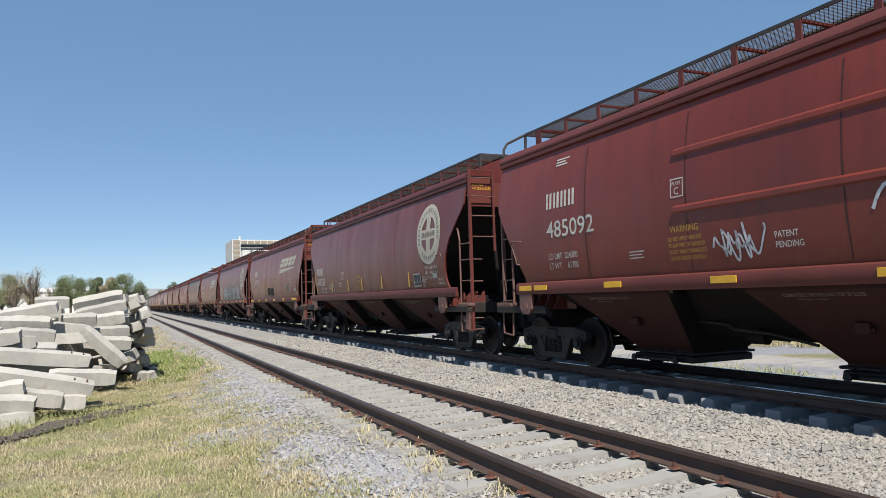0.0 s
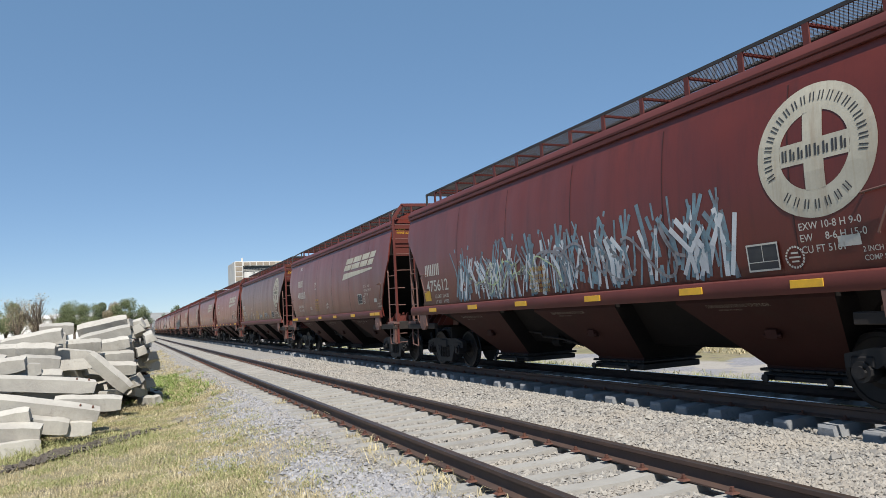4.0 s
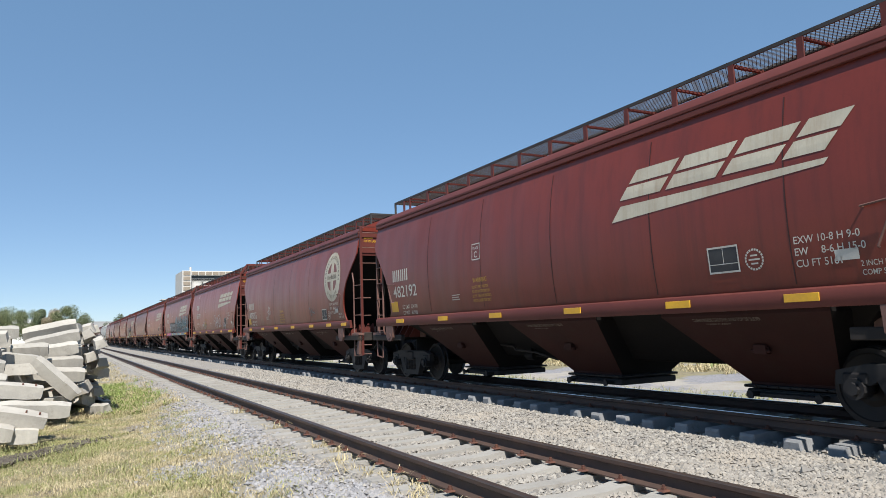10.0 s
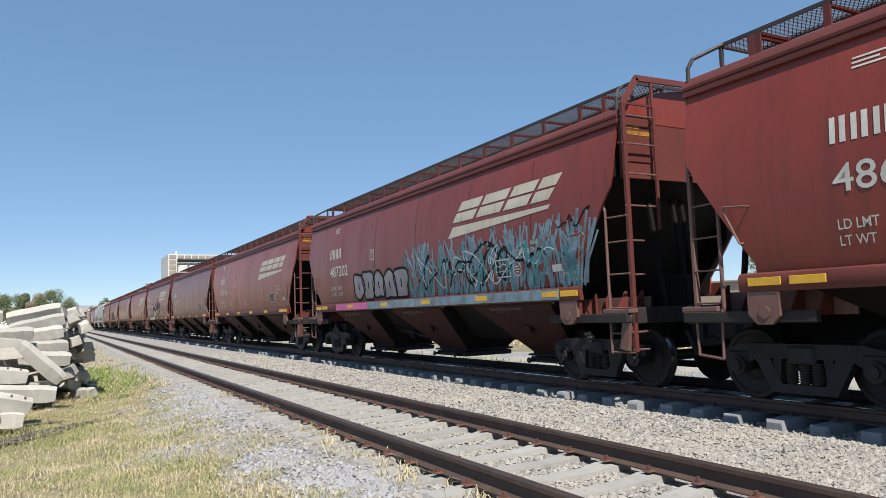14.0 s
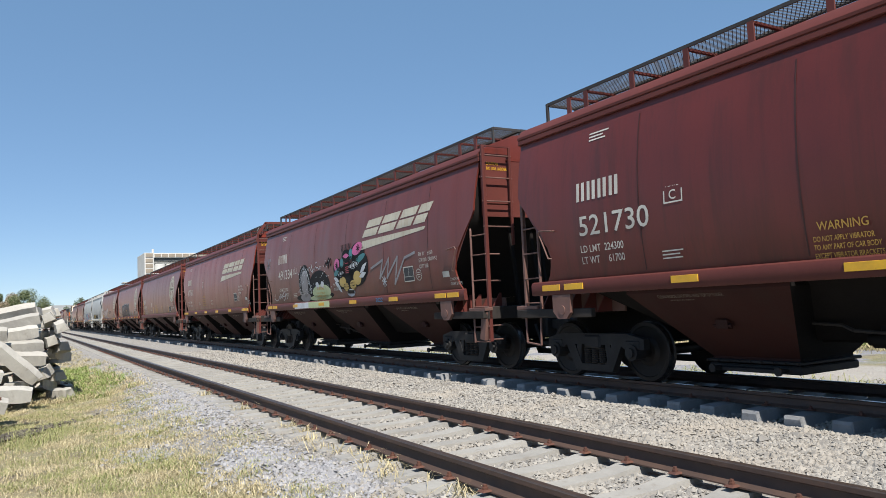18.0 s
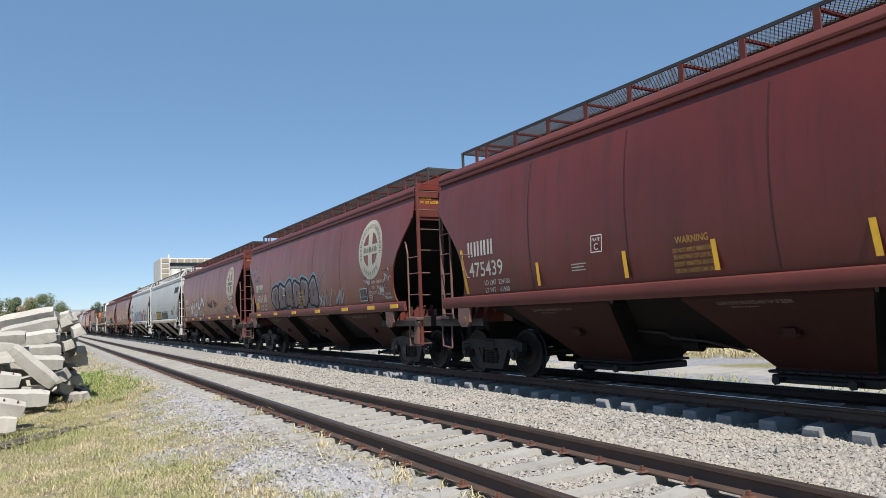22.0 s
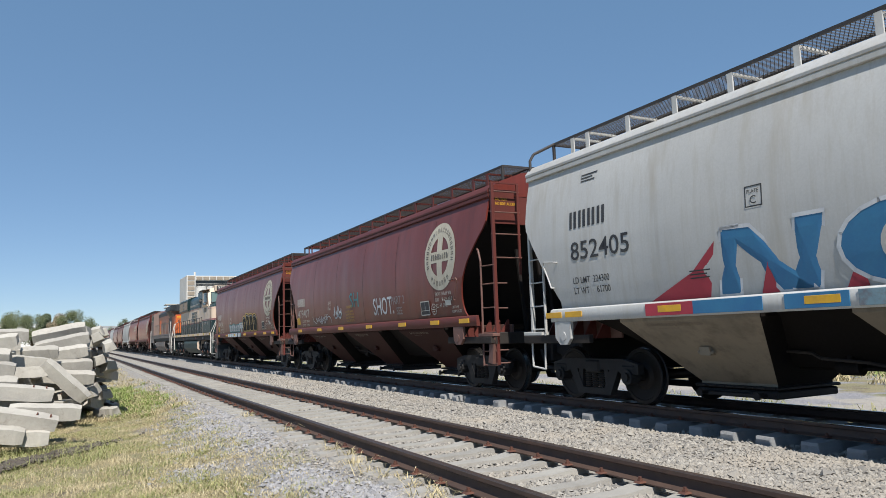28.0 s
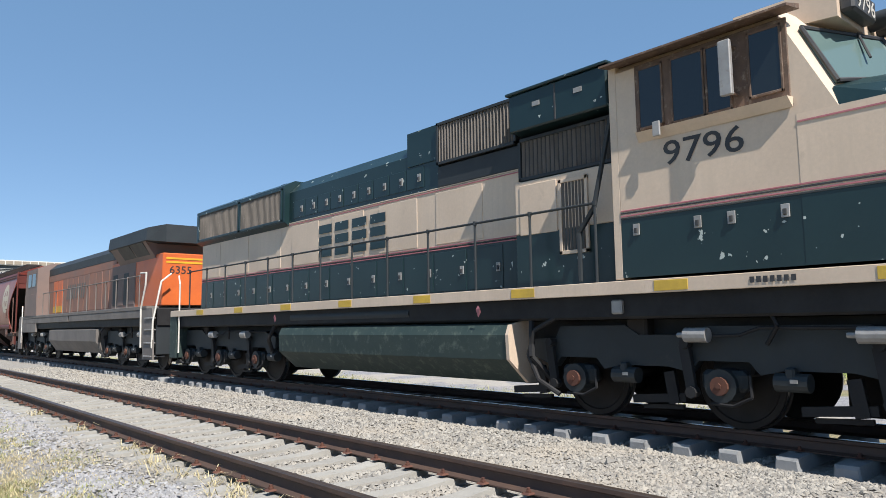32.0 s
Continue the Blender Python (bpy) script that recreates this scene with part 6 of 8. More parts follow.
def engine_truck(e, y, sign):
    """A six-wheel engine truck: cast frame, bearings, links, springs, brake gear and hoses."""
    t = part("engine_truck", Geo().cbox(-1.0, 1.0, y - 0.25, y + 0.25, 0.62, 0.98, 0.03), TRUCK, e, "dark greasy six-wheel engine truck")
    reach = 2.06
    for sx in (-1, 1):
        lower = []
        for q in (-reach, 0.0, reach):
            lower += [(y + q - 0.42, 0.66), (y + q - 0.30, 0.80), (y + q + 0.30, 0.80), (y + q + 0.42, 0.66)]
            if q < reach:
                lower += [(y + q + 0.70, 0.72), (y + q + reach - 0.70, 0.72)]
        out = [(y - 2.85, 1.04), (y - 2.85, 0.80)] + lower + [(y + 2.85, 0.80), (y + 2.85, 1.04), (y + 2.45, 1.06), (y + 2.35, 1.22), (y + 1.3, 1.22), (y + 1.1, 1.10), (y + 0.35, 1.10), (y + 0.2, 1.20), (y - 1.5, 1.20), (y - 1.7, 1.12), (y - 2.3, 1.18)]
        part("truck_frame", Geo().prism(out, sx * 1.06, sx * 1.20), TRUCKFRAME, t, "dark grey-green cast truck frame")
    for q in (-reach, 0.0, reach):
        add_wheelset(ENGINE_WHEEL, t, y + q, 0.53)
        part("traction_motor", Geo().cbox(-0.62, 0.62, y + q + 0.12, y + q + 1.0, 0.22, 0.88, 0.06), SHADE_BLACK, t)
        g = Geo().rod((-1.30, y + q, 0.53), (-1.02, y + q, 0.53), 0.19, 16)
        g.cbox(-1.24, -1.06, y + q - 0.27, y + q + 0.27, 0.46, 0.70, 0.05)
        box = part("axle_box", g, TRUCKFRAME, t)
        part("axle_cap", Geo().rod((-1.34, y + q, 0.53), (-1.295, y + q, 0.53), 0.105, 12).rod((-1.355, y + q, 0.53), (-1.335, y + q, 0.53), 0.035, 6), CLIP, box, "rust-brown bearing cap")
        g = Geo().bar((-1.26, y + q + 0.44, 0.98), (-1.26, y + q + 0.36, 0.42), 0.06, 0.12)
        g.rod((-1.32, y + q + 0.42, 1.0), (-1.2, y + q + 0.42, 1.0), 0.06, 8).rod((-1.32, y + q + 0.36, 0.44), (-1.2, y + q + 0.36, 0.44), 0.07, 8)
        part("frame_link", g, TRUCK, t)
        part("guide_chain", Geo().pipe([(-1.28, y + q - 0.34, 0.66), (-1.30, y + q - 0.36, 0.42), (-1.30, y + q - 0.15, 0.32), (-1.30, y + q + 0.12, 0.33)], 0.018), TRUCK, box)
        g = Geo().bar((-1.12, y + q + 0.52, 0.36), (-1.12, y + q + 1.25, 0.30), 0.07, 0.10).bar((-1.05, y + q + 0.60, 0.24), (-1.05, y + q + 1.15, 0.21), 0.06, 0.05)
        g.bar((-1.14, y + q + 0.66, 0.28), (-1.14, y + q + 0.72, 0.66), 0.06, 0.14)
        part("brake_rigging", g, TRUCK, t)
        g = Geo().rod((-1.22, y + q - 0.95, 0.60), (-1.22, y + q - 0.6, 0.60), 0.10, 12).cbox(-1.30, -1.14, y + q - 0.82, y + q - 0.72, 0.52, 0.76, 0.02)
        damper = part("damper", g, TRUCKFRAME, t)
        part("tag_plate", Geo().cbox(-1.325, -1.315, y + q - 0.86, y + q - 0.78, 0.60, 0.64, 0.002), GREYMETAL, damper)
    for q in (0.22, -1.62):
        g = Geo().rod((-1.36, y + q - 0.14, 1.10), (-1.36, y + q + 0.14, 1.10), 0.085, 14).rod((-1.36, y + q + 0.14, 1.10), (-1.36, y + q + 0.24, 1.10), 0.03, 8)
        part("brake_cylinder", g, GREYMETAL, t, "pale grey brake cylinder")
    part("air_pipe", Geo().pipe([(-1.30, y - 2.6, 1.16), (-1.32, y - 0.5, 1.18), (-1.34, y - 0.28, 1.10), (-1.34, y + 0.02, 1.09)], 0.02), TRUCK, t)
    part("traction_hose", Geo().pipe([(-1.30, y + 1.4, 1.42), (-1.36, y + 2.2, 1.38), (-1.40, y + 2.66, 1.16), (-1.40, y + 2.78, 0.82), (-1.38, y + 2.62, 0.48), (-1.30, y + 2.32, 0.30)], 0.035, 8), TRUCK, t)
    part("sand_hose", Geo().pipe([(-1.25, y - 0.3, 1.45), (-1.34, y - 0.62, 1.38), (-1.34, y - 0.7, 1.2), (-1.28, y - 0.55, 1.0)], 0.026), TRUCK, t)
    part("spring_pocket", Geo().cbox(-1.18, -0.9, y + 1.0, y + 1.3, 1.05, 1.32, 0.03), DULLIRON, t)
    return t


ENGINE_WHEEL = wheelset_mesh(0.53)


def louvres(e, name, x, y0, y1, z0, z1, n, frame_mat, slat_mat, label=""):
    """A framed opening with upright slats."""
    p = part(name, Geo().cbox(-x + 0.03, -x + 0.1, y0, y1, z0, z1, 0.005), DARKLETTER, e, label)
    g = Geo()
    for a, b, c, d in ((y0, y1, z1 - 0.05, z1), (y0, y1, z0, z0 + 0.05), (y0, y0 + 0.05, z0, z1), (y1 - 0.05, y1, z0, z1)):
        g.cbox(-x - 0.012, -x + 0.05, a, b, c, d, 0.004)
    part("louvre_frame", g, frame_mat, p)
    me = mesh_of("slat", Geo().add([(-x - 0.005, 0.012, z0 + 0.04), (-x - 0.005, 0.012, z1 - 0.04), (-x + 0.035, -0.02, z1 - 0.04), (-x + 0.035, -0.02, z0 + 0.04), (-x + 0.005, 0.022, z0 + 0.04), (-x + 0.005, 0.022, z1 - 0.04), (-x + 0.045, -0.01, z1 - 0.04), (-x + 0.045, -0.01, z0 + 0.04)], [(0, 1, 2, 3), (4, 7, 6, 5), (0, 4, 5, 1), (2, 6, 7, 3), (0, 3, 7, 4), (1, 5, 6, 2)]), slat_mat)
    for i in range(n):
        o = part("slat", me, None, p)
        o.location = (0, y0 + 0.05 + (y1 - y0 - 0.1) * (i + 0.5) / n, 0)


def latch(e, x, y, z):
    g = Geo().cbox(-x - 0.012, -x + 0.005, y - 0.045, y + 0.045, z - 0.07, z + 0.07, 0.004)
    p = part("latch_plate", g, GREYMETAL, e)
    part("latch", Geo().cbox(-x - 0.03, -x - 0.01, y - 0.02, y + 0.02, z - 0.045, z + 0.02, 0.004), DARKLETTER, p)


def handrail(e, x, ys, z0, z1, mat):
    for y in ys:
        g = Geo().rod((-x, y, z0), (-x, y, z1), 0.02)
        g.rod((-x, y, z1 - 0.03), (-x, y, z1 + 0.03), 0.032, 6)
        part("handrail_post", g, mat, e)
    part("handrail", Geo().pipe([(-x, y, z1) for y in ys], 0.018), mat, e)


def build_green_engine():
    e = thing("diesel_engine", "dark green and cream diesel engine with chipped paint", "locomotive", "engines of the train")
    # frame with its cream and yellow edge strip
    part("frame", Geo().cbox(-1.40, 1.40, -9.7, 9.6, 1.30, 1.72, 0.03), TRUCK, e)
    part("walkway", Geo().cbox(-1.49, 1.49, -8.95, 9.6, 1.70, 1.76, 0.01), ROOFGREY, e)
    part("underframe", Geo().cbox(-1.0, 1.0, -9.4, 9.4, 0.92, 1.31, 0.02), TRUCK, e)
    for s in (-1, 1):
        strip = part("frame_edge", Geo().cbox(s * 1.49, s * 1.525, -8.95, 9.6, 1.60, 1.765, 0.006), BEIGE, e, "cream painted frame edge with yellow blocks")
        if s < 0:
            for y in (-8.66, -6.28, -3.95, -1.7, 0.6, 2.9, 5.2, 7.5):
                part("yellow_block", Geo().cbox(-1.532, -1.524, y - 0.22, y + 0.22, 1.62, 1.745, 0.003), YELLOWPAINT, strip)
    g = Geo()
    for i, w in enumerate((0.05, 0.05, 0.05, 0.05, 0.05, 0.05, 0.05)):
        y = -7.22 - i * 0.072
        g.add([(-1.531, y, 1.655), (-1.531, y - w, 1.655), (-1.531, y - w, 1.72), (-1.531, y, 1.72)], [(0, 1, 2, 3)])
    part("model_plate", g, DARKLETTER, e)
    # long hood in bands of colour
    part("hood_skirt", Geo().cbox(-1.04, 1.04, -3.6, 8.6, 1.76, 2.56, 0.01), GREEN, e)
    part("hood_band", Geo().cbox(-1.04, 1.04, -3.6, 8.6, 2.56, 3.60, 0.01), BEIGE, e)
    part("hood_top", Geo().hull([(s * 1.04, y, 3.62) for s in (-1, 1) for y in (-1.6, 3.65)] + [(s * 1.04, y, 4.32) for s in (-1, 1) for y in (-1.6, 3.65)] + [(s * 0.78, y, 4.58) for s in (-1, 1) for y in (-1.6, 3.65)]), GREEN, e)
    part("hood_roof", Geo().hull([(s * 1.06, y, 4.12) for s in (-1, 1) for y in (-3.6, -0.75)] + [(s * 1.06, y, 4.74) for s in (-1, 1) for y in (-3.6, -0.75)] + [(s * 0.7, y, 4.82) for s in (-1, 1) for y in (-3.6, -0.75)]), GREEN, e)
    for z, m in ((2.53, PINKLINE), (2.56, DARKLETTER), (2.585, PINKLINE), (3.56, PINKLINE), (3.60, BEIGE)):
        part("pinstripe", Geo().cbox(-1.05, -1.03, -3.6, 8.6, z, z + 0.018, 0.002), m, e)
    louvres(e, "brake_grille", 1.10, -3.5, -1.62, 4.0, 4.74, 24, ROOFGREY, LOUVRE, "upright slatted dynamic brake grille")
    part("grille_recess", Geo().cbox(-1.06, 1.06, -3.58, -1.6, 3.62, 3.98, 0.01), ROOFGREY, e)
    # doors along the hood
    for i in range(9):
        y = 3.2 - i * 0.52
        d = part("hood_door", Geo().cbox(-1.052, -1.03, y - 0.24, y + 0.24, 3.70, 4.08, 0.004), GREEN, e)
        latch(e, 1.055, y - 0.12, 3.88)
    for i in range(14):
        y = 8.2 - i * 0.84
        part("hood_door", Geo().cbox(-1.052, -1.03, y - 0.39, y + 0.39, 1.82, 2.49, 0.005), GREEN, e)
        latch(e, 1.055, y - 0.3, 2.15)
        if i % 2 == 0:
            part("hood_panel", Geo().cbox(-1.05, -1.03, y - 0.8, y + 0.36, 2.63, 3.53, 0.005), BEIGE, e)
    # wordmark on the hood as plain dark blocks with slab ends
    g = Geo()
    pl = flat_at(1.056)
    for i in range(4):
        y = 2.32 - i * 0.63
        for z0, z1 in ((2.72, 2.90), (2.97, 3.15), (3.22, 3.40)):
            patch_on(g, y, z0, y - 0.50, z1, place=pl, n=1)
    part("wordmark", g, GREEN, e, "dark green wordmark as plain blocks")
    # radiators at the rear, flared out
    part("radiator_box", Geo().hull([(s * 1.17, y, z) for s in (-1, 1) for y in (3.66, 8.72) for z in (3.64, 4.48)] + [(s * 1.04, y, 3.55) for s in (-1, 1) for y in (3.66, 8.72)] + [(s * 0.9, y, 4.62) for s in (-1, 1) for y in (3.66, 8.6)]), GREEN, e)
    for y0, y1 in ((3.75, 5.95), (6.0, 8.55)):
        louvres(e, "radiator_grille", 1.185, y0, y1, 3.66, 4.43, 34, GREEN, LOUVRE, "slatted radiator grille")
    for y in (4.8, 6.2, 7.6):
        part("roof_fan", Geo().rod((0, y, 4.62), (0, y, 4.76), 0.6, 20), ROOFGREY, e, smooth=40)
    # equipment boxes and the air intake behind the cab
    part("equipment_box", Geo().cbox(-1.42, 1.42, -5.42, -3.66, 4.06, 4.62, 0.02), GREEN, e)
    part("box_roof", Geo().cbox(-1.46, 1.46, -5.46, -3.62, 4.62, 4.66, 0.01), GREEN, e)
    part("box_seam", Geo().cbox(-1.426, -1.41, -4.56, -4.53, 4.08, 4.60, 0.003), DARKLETTER, e)
    part("box_duct", Geo().cbox(-1.40, 1.40, -5.62, -5.43, 3.40, 4.56, 0.012), GREEN, e)
    for y in (-4.2, -4.95):
        part("box_plate", Geo().cbox(-1.43, -1.415, y - 0.07, y + 0.07, 4.36, 4.43, 0.003), GREYMETAL, e)
    louvres(e, "air_intake", 1.22, -5.5, -3.65, 3.36, 4.0, 22, ROOFGREY, LOUVRE, "dark slatted air intake")
    part("intake_body", Geo().cbox(-1.12, 1.12, -5.55, -3.6, 3.3, 4.02, 0.01), ROOFGREY, e)
    part("cabinet_top", Geo().cbox(-1.26, 1.26, -5.5, -3.6, 2.56, 3.34, 0.012), BEIGE, e)
    part("cabinet_skirt", Geo().cbox(-1.26, 1.26, -5.5, -3.6, 1.76, 2.56, 0.012), GREEN, e)
    louvres(e, "cabinet_louvre", 1.28, -4.95, -4.45, 2.2, 3.25, 7, BEIGE, LOUVRE, "tall louvred cabinet door")
    part("cabinet_door", Geo().cbox(-1.272, -1.25, -4.4, -3.7, 2.54, 3.28, 0.005), BEIGE, e)
    part("exhaust_pipe", Geo().pipe([(-1.4, -5.45, 3.9), (-1.42, -5.15, 2.75), (-1.42, -4.9, 2.45), (-1.42, -4.9, 1.8)], 0.035), ROOFGREY, e)
    # cab
    part("cab_skirt", Geo().hull([(s * 1.5, y, z) for s in (-1, 1) for y in (-8.74, -5.62) for z in (1.80, 2.54)]), GREEN, e)
    shell = [(s * x, y, z) for s in (-1, 1) for x, y, z in ((1.5, -8.62, 2.54), (1.5, -5.62, 2.54), (1.5, -8.12, 3.46), (1.5, -7.68, 4.40), (1.5, -5.62, 4.40), (0.08, -8.55, 3.70), (0.08, -8.16, 4.44), (1.32, -7.6, 4.58), (1.32, -5.62, 4.58), (0.8, -7.6, 4.72), (0.8, -5.62, 4.72))]
    cab = part("cab", Geo().hull(shell), BEIGE, e)
    part("cab_eave", Geo().hull([(x, y, z) for y in (-7.86, -5.52) for x, z in ((-1.72, 4.45), (-1.72, 4.475), (-1.40, 4.56), (-1.40, 4.50))]), RUSTEDGE, cab, "rust-edged eave over the cab windows")
    part("cab_rear_wall", Geo().cbox(-1.5, 1.5, -5.62, -5.5, 1.78, 4.5, 0.01), BEIGE, cab)
    fr = part("side_window", Geo().cbox(-1.512, -1.49, -7.76, -5.90, 3.55, 4.42, 0.008), RUSTEDGE, cab, "dark sliding cab window in a rusty frame")
    for y0, y1, z0 in ((-6.27, -5.97, 3.62), (-6.80, -6.42, 3.60), (-7.12, -6.86, 3.60), (-7.68, -7.36, 3.66)):
        part("pane", Geo().cbox(-1.520, -1.508, y0, y1, z0, 4.34, 0.003), GLASS, fr)
        for a, b, c, d in ((y0 - 0.025, y1 + 0.025, 4.34, 4.37), (y0 - 0.025, y1 + 0.025, z0 - 0.03, z0), (y0 - 0.025, y0, z0 - 0.03, 4.37), (y1, y1 + 0.025, z0 - 0.03, 4.37)):
            part("window_frame", Geo().cbox(-1.53, -1.505, a, b, c, d, 0.004), RUSTEDGE, fr)
    part("window_ledge", Geo().hull([(-1.5, -5.92, 3.55), (-1.60, -5.94, 3.55), (-1.60, -7.76, 3.55), (-1.5, -7.78, 3.55), (-1.5, -5.92, 3.44), (-1.52, -7.78, 3.44)]), BEIGE, cab)
    part("wind_deflector", Geo().cbox(-1.72, -1.66, -7.24, -7.10, 3.68, 4.30, 0.01), GREYMETAL, cab, "pale grey wind deflector")
    part("deflector_arm", Geo().rod((-1.50, -7.20, 3.72), (-1.68, -7.18, 3.72), 0.015).rod((-1.50, -7.20, 4.25), (-1.68, -7.18, 4.25), 0.015), RUSTEDGE, cab)
    part("mirror", Geo().cbox(-1.64, -1.61, -6.30, -6.20, 3.44, 3.62, 0.008), GREYMETAL, cab)
    g = Geo()
    lettering(g, "9796", -6.24, 3.10, 0.415, 1.22, place=flat_at(1.5))
    part("road_number", g, DARKLETTER, e, "dark painted road number")
    for y in (-5.84, -6.65, -7.05, -7.63):
        latch(e, 1.505, y, 2.38)
    for z, m in ((2.525, DARKLETTER), (2.555, PINKLINE), (2.59, DARKLETTER), (2.62, PINKLINE)):
        part("pinstripe", Geo().cbox(-1.51, -1.49, -8.74, -5.62, z, z + 0.018, 0.002), m, e)
    # nose, tapering to a blunt front
    NOSE = ((1.504, -7.80), (1.504, -8.70), (1.42, -8.97), (1.02, -9.24), (0.5, -9.40))

    def nose(z0, z1):
        return Geo().hull([(s * x, y, z) for s in (-1, 1) for x, y in NOSE for z in (z0, z1)])

    part("nose_skirt", nose(1.80, 2.54), GREEN, e)
    n = part("nose", nose(2.54, 3.36), BEIGE, e)
    part("nose_cap", Geo().hull([(s * x, y, 3.36) for s in (-1, 1) for x, y in ((1.49, -8.05),) + NOSE[1:]] + [(s * x, y, z) for s in (-1, 1) for x, y, z in ((1.42, -8.14, 3.58), (1.30, -8.85, 3.50), (0.9, -9.12, 3.60), (0.45, -9.25, 3.66), (0.3, -8.5, 3.90), (1.0, -8.3, 3.72))]), GREEN, n)
    for z, m in ((2.525, DARKLETTER), (2.555, PINKLINE), (2.59, DARKLETTER), (2.62, PINKLINE), (3.27, PINKLINE)):
        part("pinstripe", Geo().hull([(s * x, y, zz) for s in (-1, 1) for x, y in ((x + 0.008, y - 0.008) for x, y in NOSE) for zz in (z, z + 0.018)]), m, n)
    d = part("nose_door", Geo().cbox(-0.42, 0.42, -9.415, -9.39, 1.85, 3.22, 0.008), BEIGE, n)
    part("nose_door_window", Geo().cbox(-0.36, -0.02, -9.425, -9.41, 2.98, 3.30, 0.03), GLASS, d)
    part("nose_seam", Geo().cbox(-1.508, -1.49, -8.75, -8.72, 1.80, 3.42, 0.003), DARKLETTER, n)
    # windscreen: two sloping panes that meet in a prow
    for s in (-1, 1):
        pts = [(s * x, y, z) for x, y, z in ((0.13, -8.46, 3.84), (1.34, -8.14, 3.64), (1.30, -7.80, 4.32), (0.13, -8.20, 4.36))]
        up = (Vector(pts[1]) - Vector(pts[0])).cross(Vector(pts[3]) - Vector(pts[0])).normalized()
        up = up if up.y < 0 else -up
        g = Geo().hull([tuple(Vector(p) + up * o) for p in pts for o in (-0.02, 0.03)])
        ws = part("windscreen", g, WINDSCREEN, cab, "sloping greenish windscreen pane")
        c = sum((Vector(p) for p in pts), Vector()) / 4
        for a, b in zip(pts, pts[1:] + pts[:1]):
            part("windscreen_seal", Geo().rod(tuple(Vector(a) + up * 0.035), tuple(Vector(b) + up * 0.035), 0.024, 6), DARKLETTER, ws)
        part("wiper", Geo().pipe([tuple(Vector((s * 0.5, -8.06, 4.36)) + up * 0.06), tuple(Vector((s * 0.7, -8.22, 3.98)) + up * 0.07)], 0.014), DARKLETTER, ws)
        # number boards over the windscreen
        b = part("number_board", Geo().cbox(s * 0.36, s * 1.02, -8.26, -8.10, 4.48, 4.74, 0.03), DARKLETTER, cab)
        g = Geo()
        vs, fs = text_shape("9796")
        g.add([(min(s * 0.36, s * 1.02) + 0.07 + u * 0.27, -8.266, 4.525 + v * 0.25) for u, v in vs], fs)
        part("board_number", g, LETTER, b)
    part("headlight", Geo().rod((-0.14, -8.42, 4.60), (-0.14, -8.1, 4.60), 0.11, 14).rod((0.14, -8.42, 4.60), (0.14, -8.1, 4.60), 0.11, 14), ROOFGREY, cab, smooth=40)
    part("roof_front", Geo().hull([(s * 1.1, y, z) for s in (-1, 1) for y, z in ((-8.12, 4.42), (-8.12, 4.78), (-7.0, 4.78), (-7.0, 4.5))]), BEIGE, cab)
    part("roof_rail", Geo().pipe([(-0.95, -8.0, 4.78), (-0.95, -8.0, 4.86), (-0.3, -8.0, 4.86), (-0.3, -8.0, 4.78)], 0.014), ROOFGREY, cab)
    # front steps, pilot and plough
    part("step_side", Geo().prism([(-8.95, 1.72), (-9.55, 1.72), (-9.75, 1.0), (-9.72, 0.42), (-9.0, 0.42)], -1.5, -1.46), GREEN, e)
    for z in (0.45, 0.85, 1.25):
        part("step", Geo().cbox(-1.52, -1.05, -9.74, -9.2, z - 0.02, z + 0.02, 0.006), GREYMETAL, e)
    part("pilot", Geo().cbox(-1.4, 1.4, -9.78, -9.66, 0.55, 1.74, 0.02), ROOFGREY, e)
    part("plough", Geo().hull([(s * 1.35, -9.75, z) for s in (-1, 1) for z in (0.18, 0.75)] + [(0, -10.1, 0.18), (0, -9.95, 0.75)]), ROOFGREY, e)
    part("step_light", Geo().rod((-1.52, -9.25, 1.4), (-1.49, -9.25, 1.4), 0.1, 16), GREYMETAL, e, "pale round reflector")
    part("handrail_front", Geo().pipe([(-1.52, -8.98, 0.5), (-1.52, -8.98, 1.75), (-1.25, -9.42, 2.5), (-1.10, -9.33, 2.62), (-1.08, -9.28, 3.35)], 0.024), WHITERAIL, e, "white grab rail by the steps")
    part("handrail_front", Geo().pipe([(-1.5, -9.75, 1.1), (-1.5, -9.75, 1.75), (-1.3, -9.98, 2.5), (-1.0, -10.0, 2.7)], 0.024), WHITERAIL, e, "white grab rail by the steps")
    part("end_rail", Geo().pipe([(-1.0, -9.95, 1.8), (-1.0, -9.98, 2.7), (1.0, -9.98, 2.7), (1.0, -9.95, 1.8)], 0.024), ROOFGREY, e)
    for s in (-1, 1):
        part("ditch_light", Geo().rod((s * 0.85, -10.0, 1.95), (s * 0.85, -9.72, 1.95), 0.12, 14), ROOFGREY, e, smooth=40)
        part("coupler", Geo().cbox(-0.15, 0.15, s * 9.6, s * 10.3, 0.72, 0.96, 0.04), TRUCK, e)
    # fuel tank
    sec = [(1.18, 1.30), (1.46, 1.24), (1.52, 1.1), (1.5, 0.75), (1.1, 0.40), (0.0, 0.38)]
    ring = [(-x, z) for x, z in sec] + [(x, z) for x, z in reversed(sec[:-1])]
    tank = part("fuel_tank", Geo().loft([[(x, y, z) for x, z in ring] for y in (-3.6, -3.5, 3.1, 3.2)]), TANKGREEN, e, "peeling dark green fuel tank")
    part("tank_end_edge", Geo().loft([[(x * 1.012, y, 0.8 + (z - 0.8) * 1.015) for x, z in ring] for y in (-3.66, -3.6)]), BEIGE, tank)
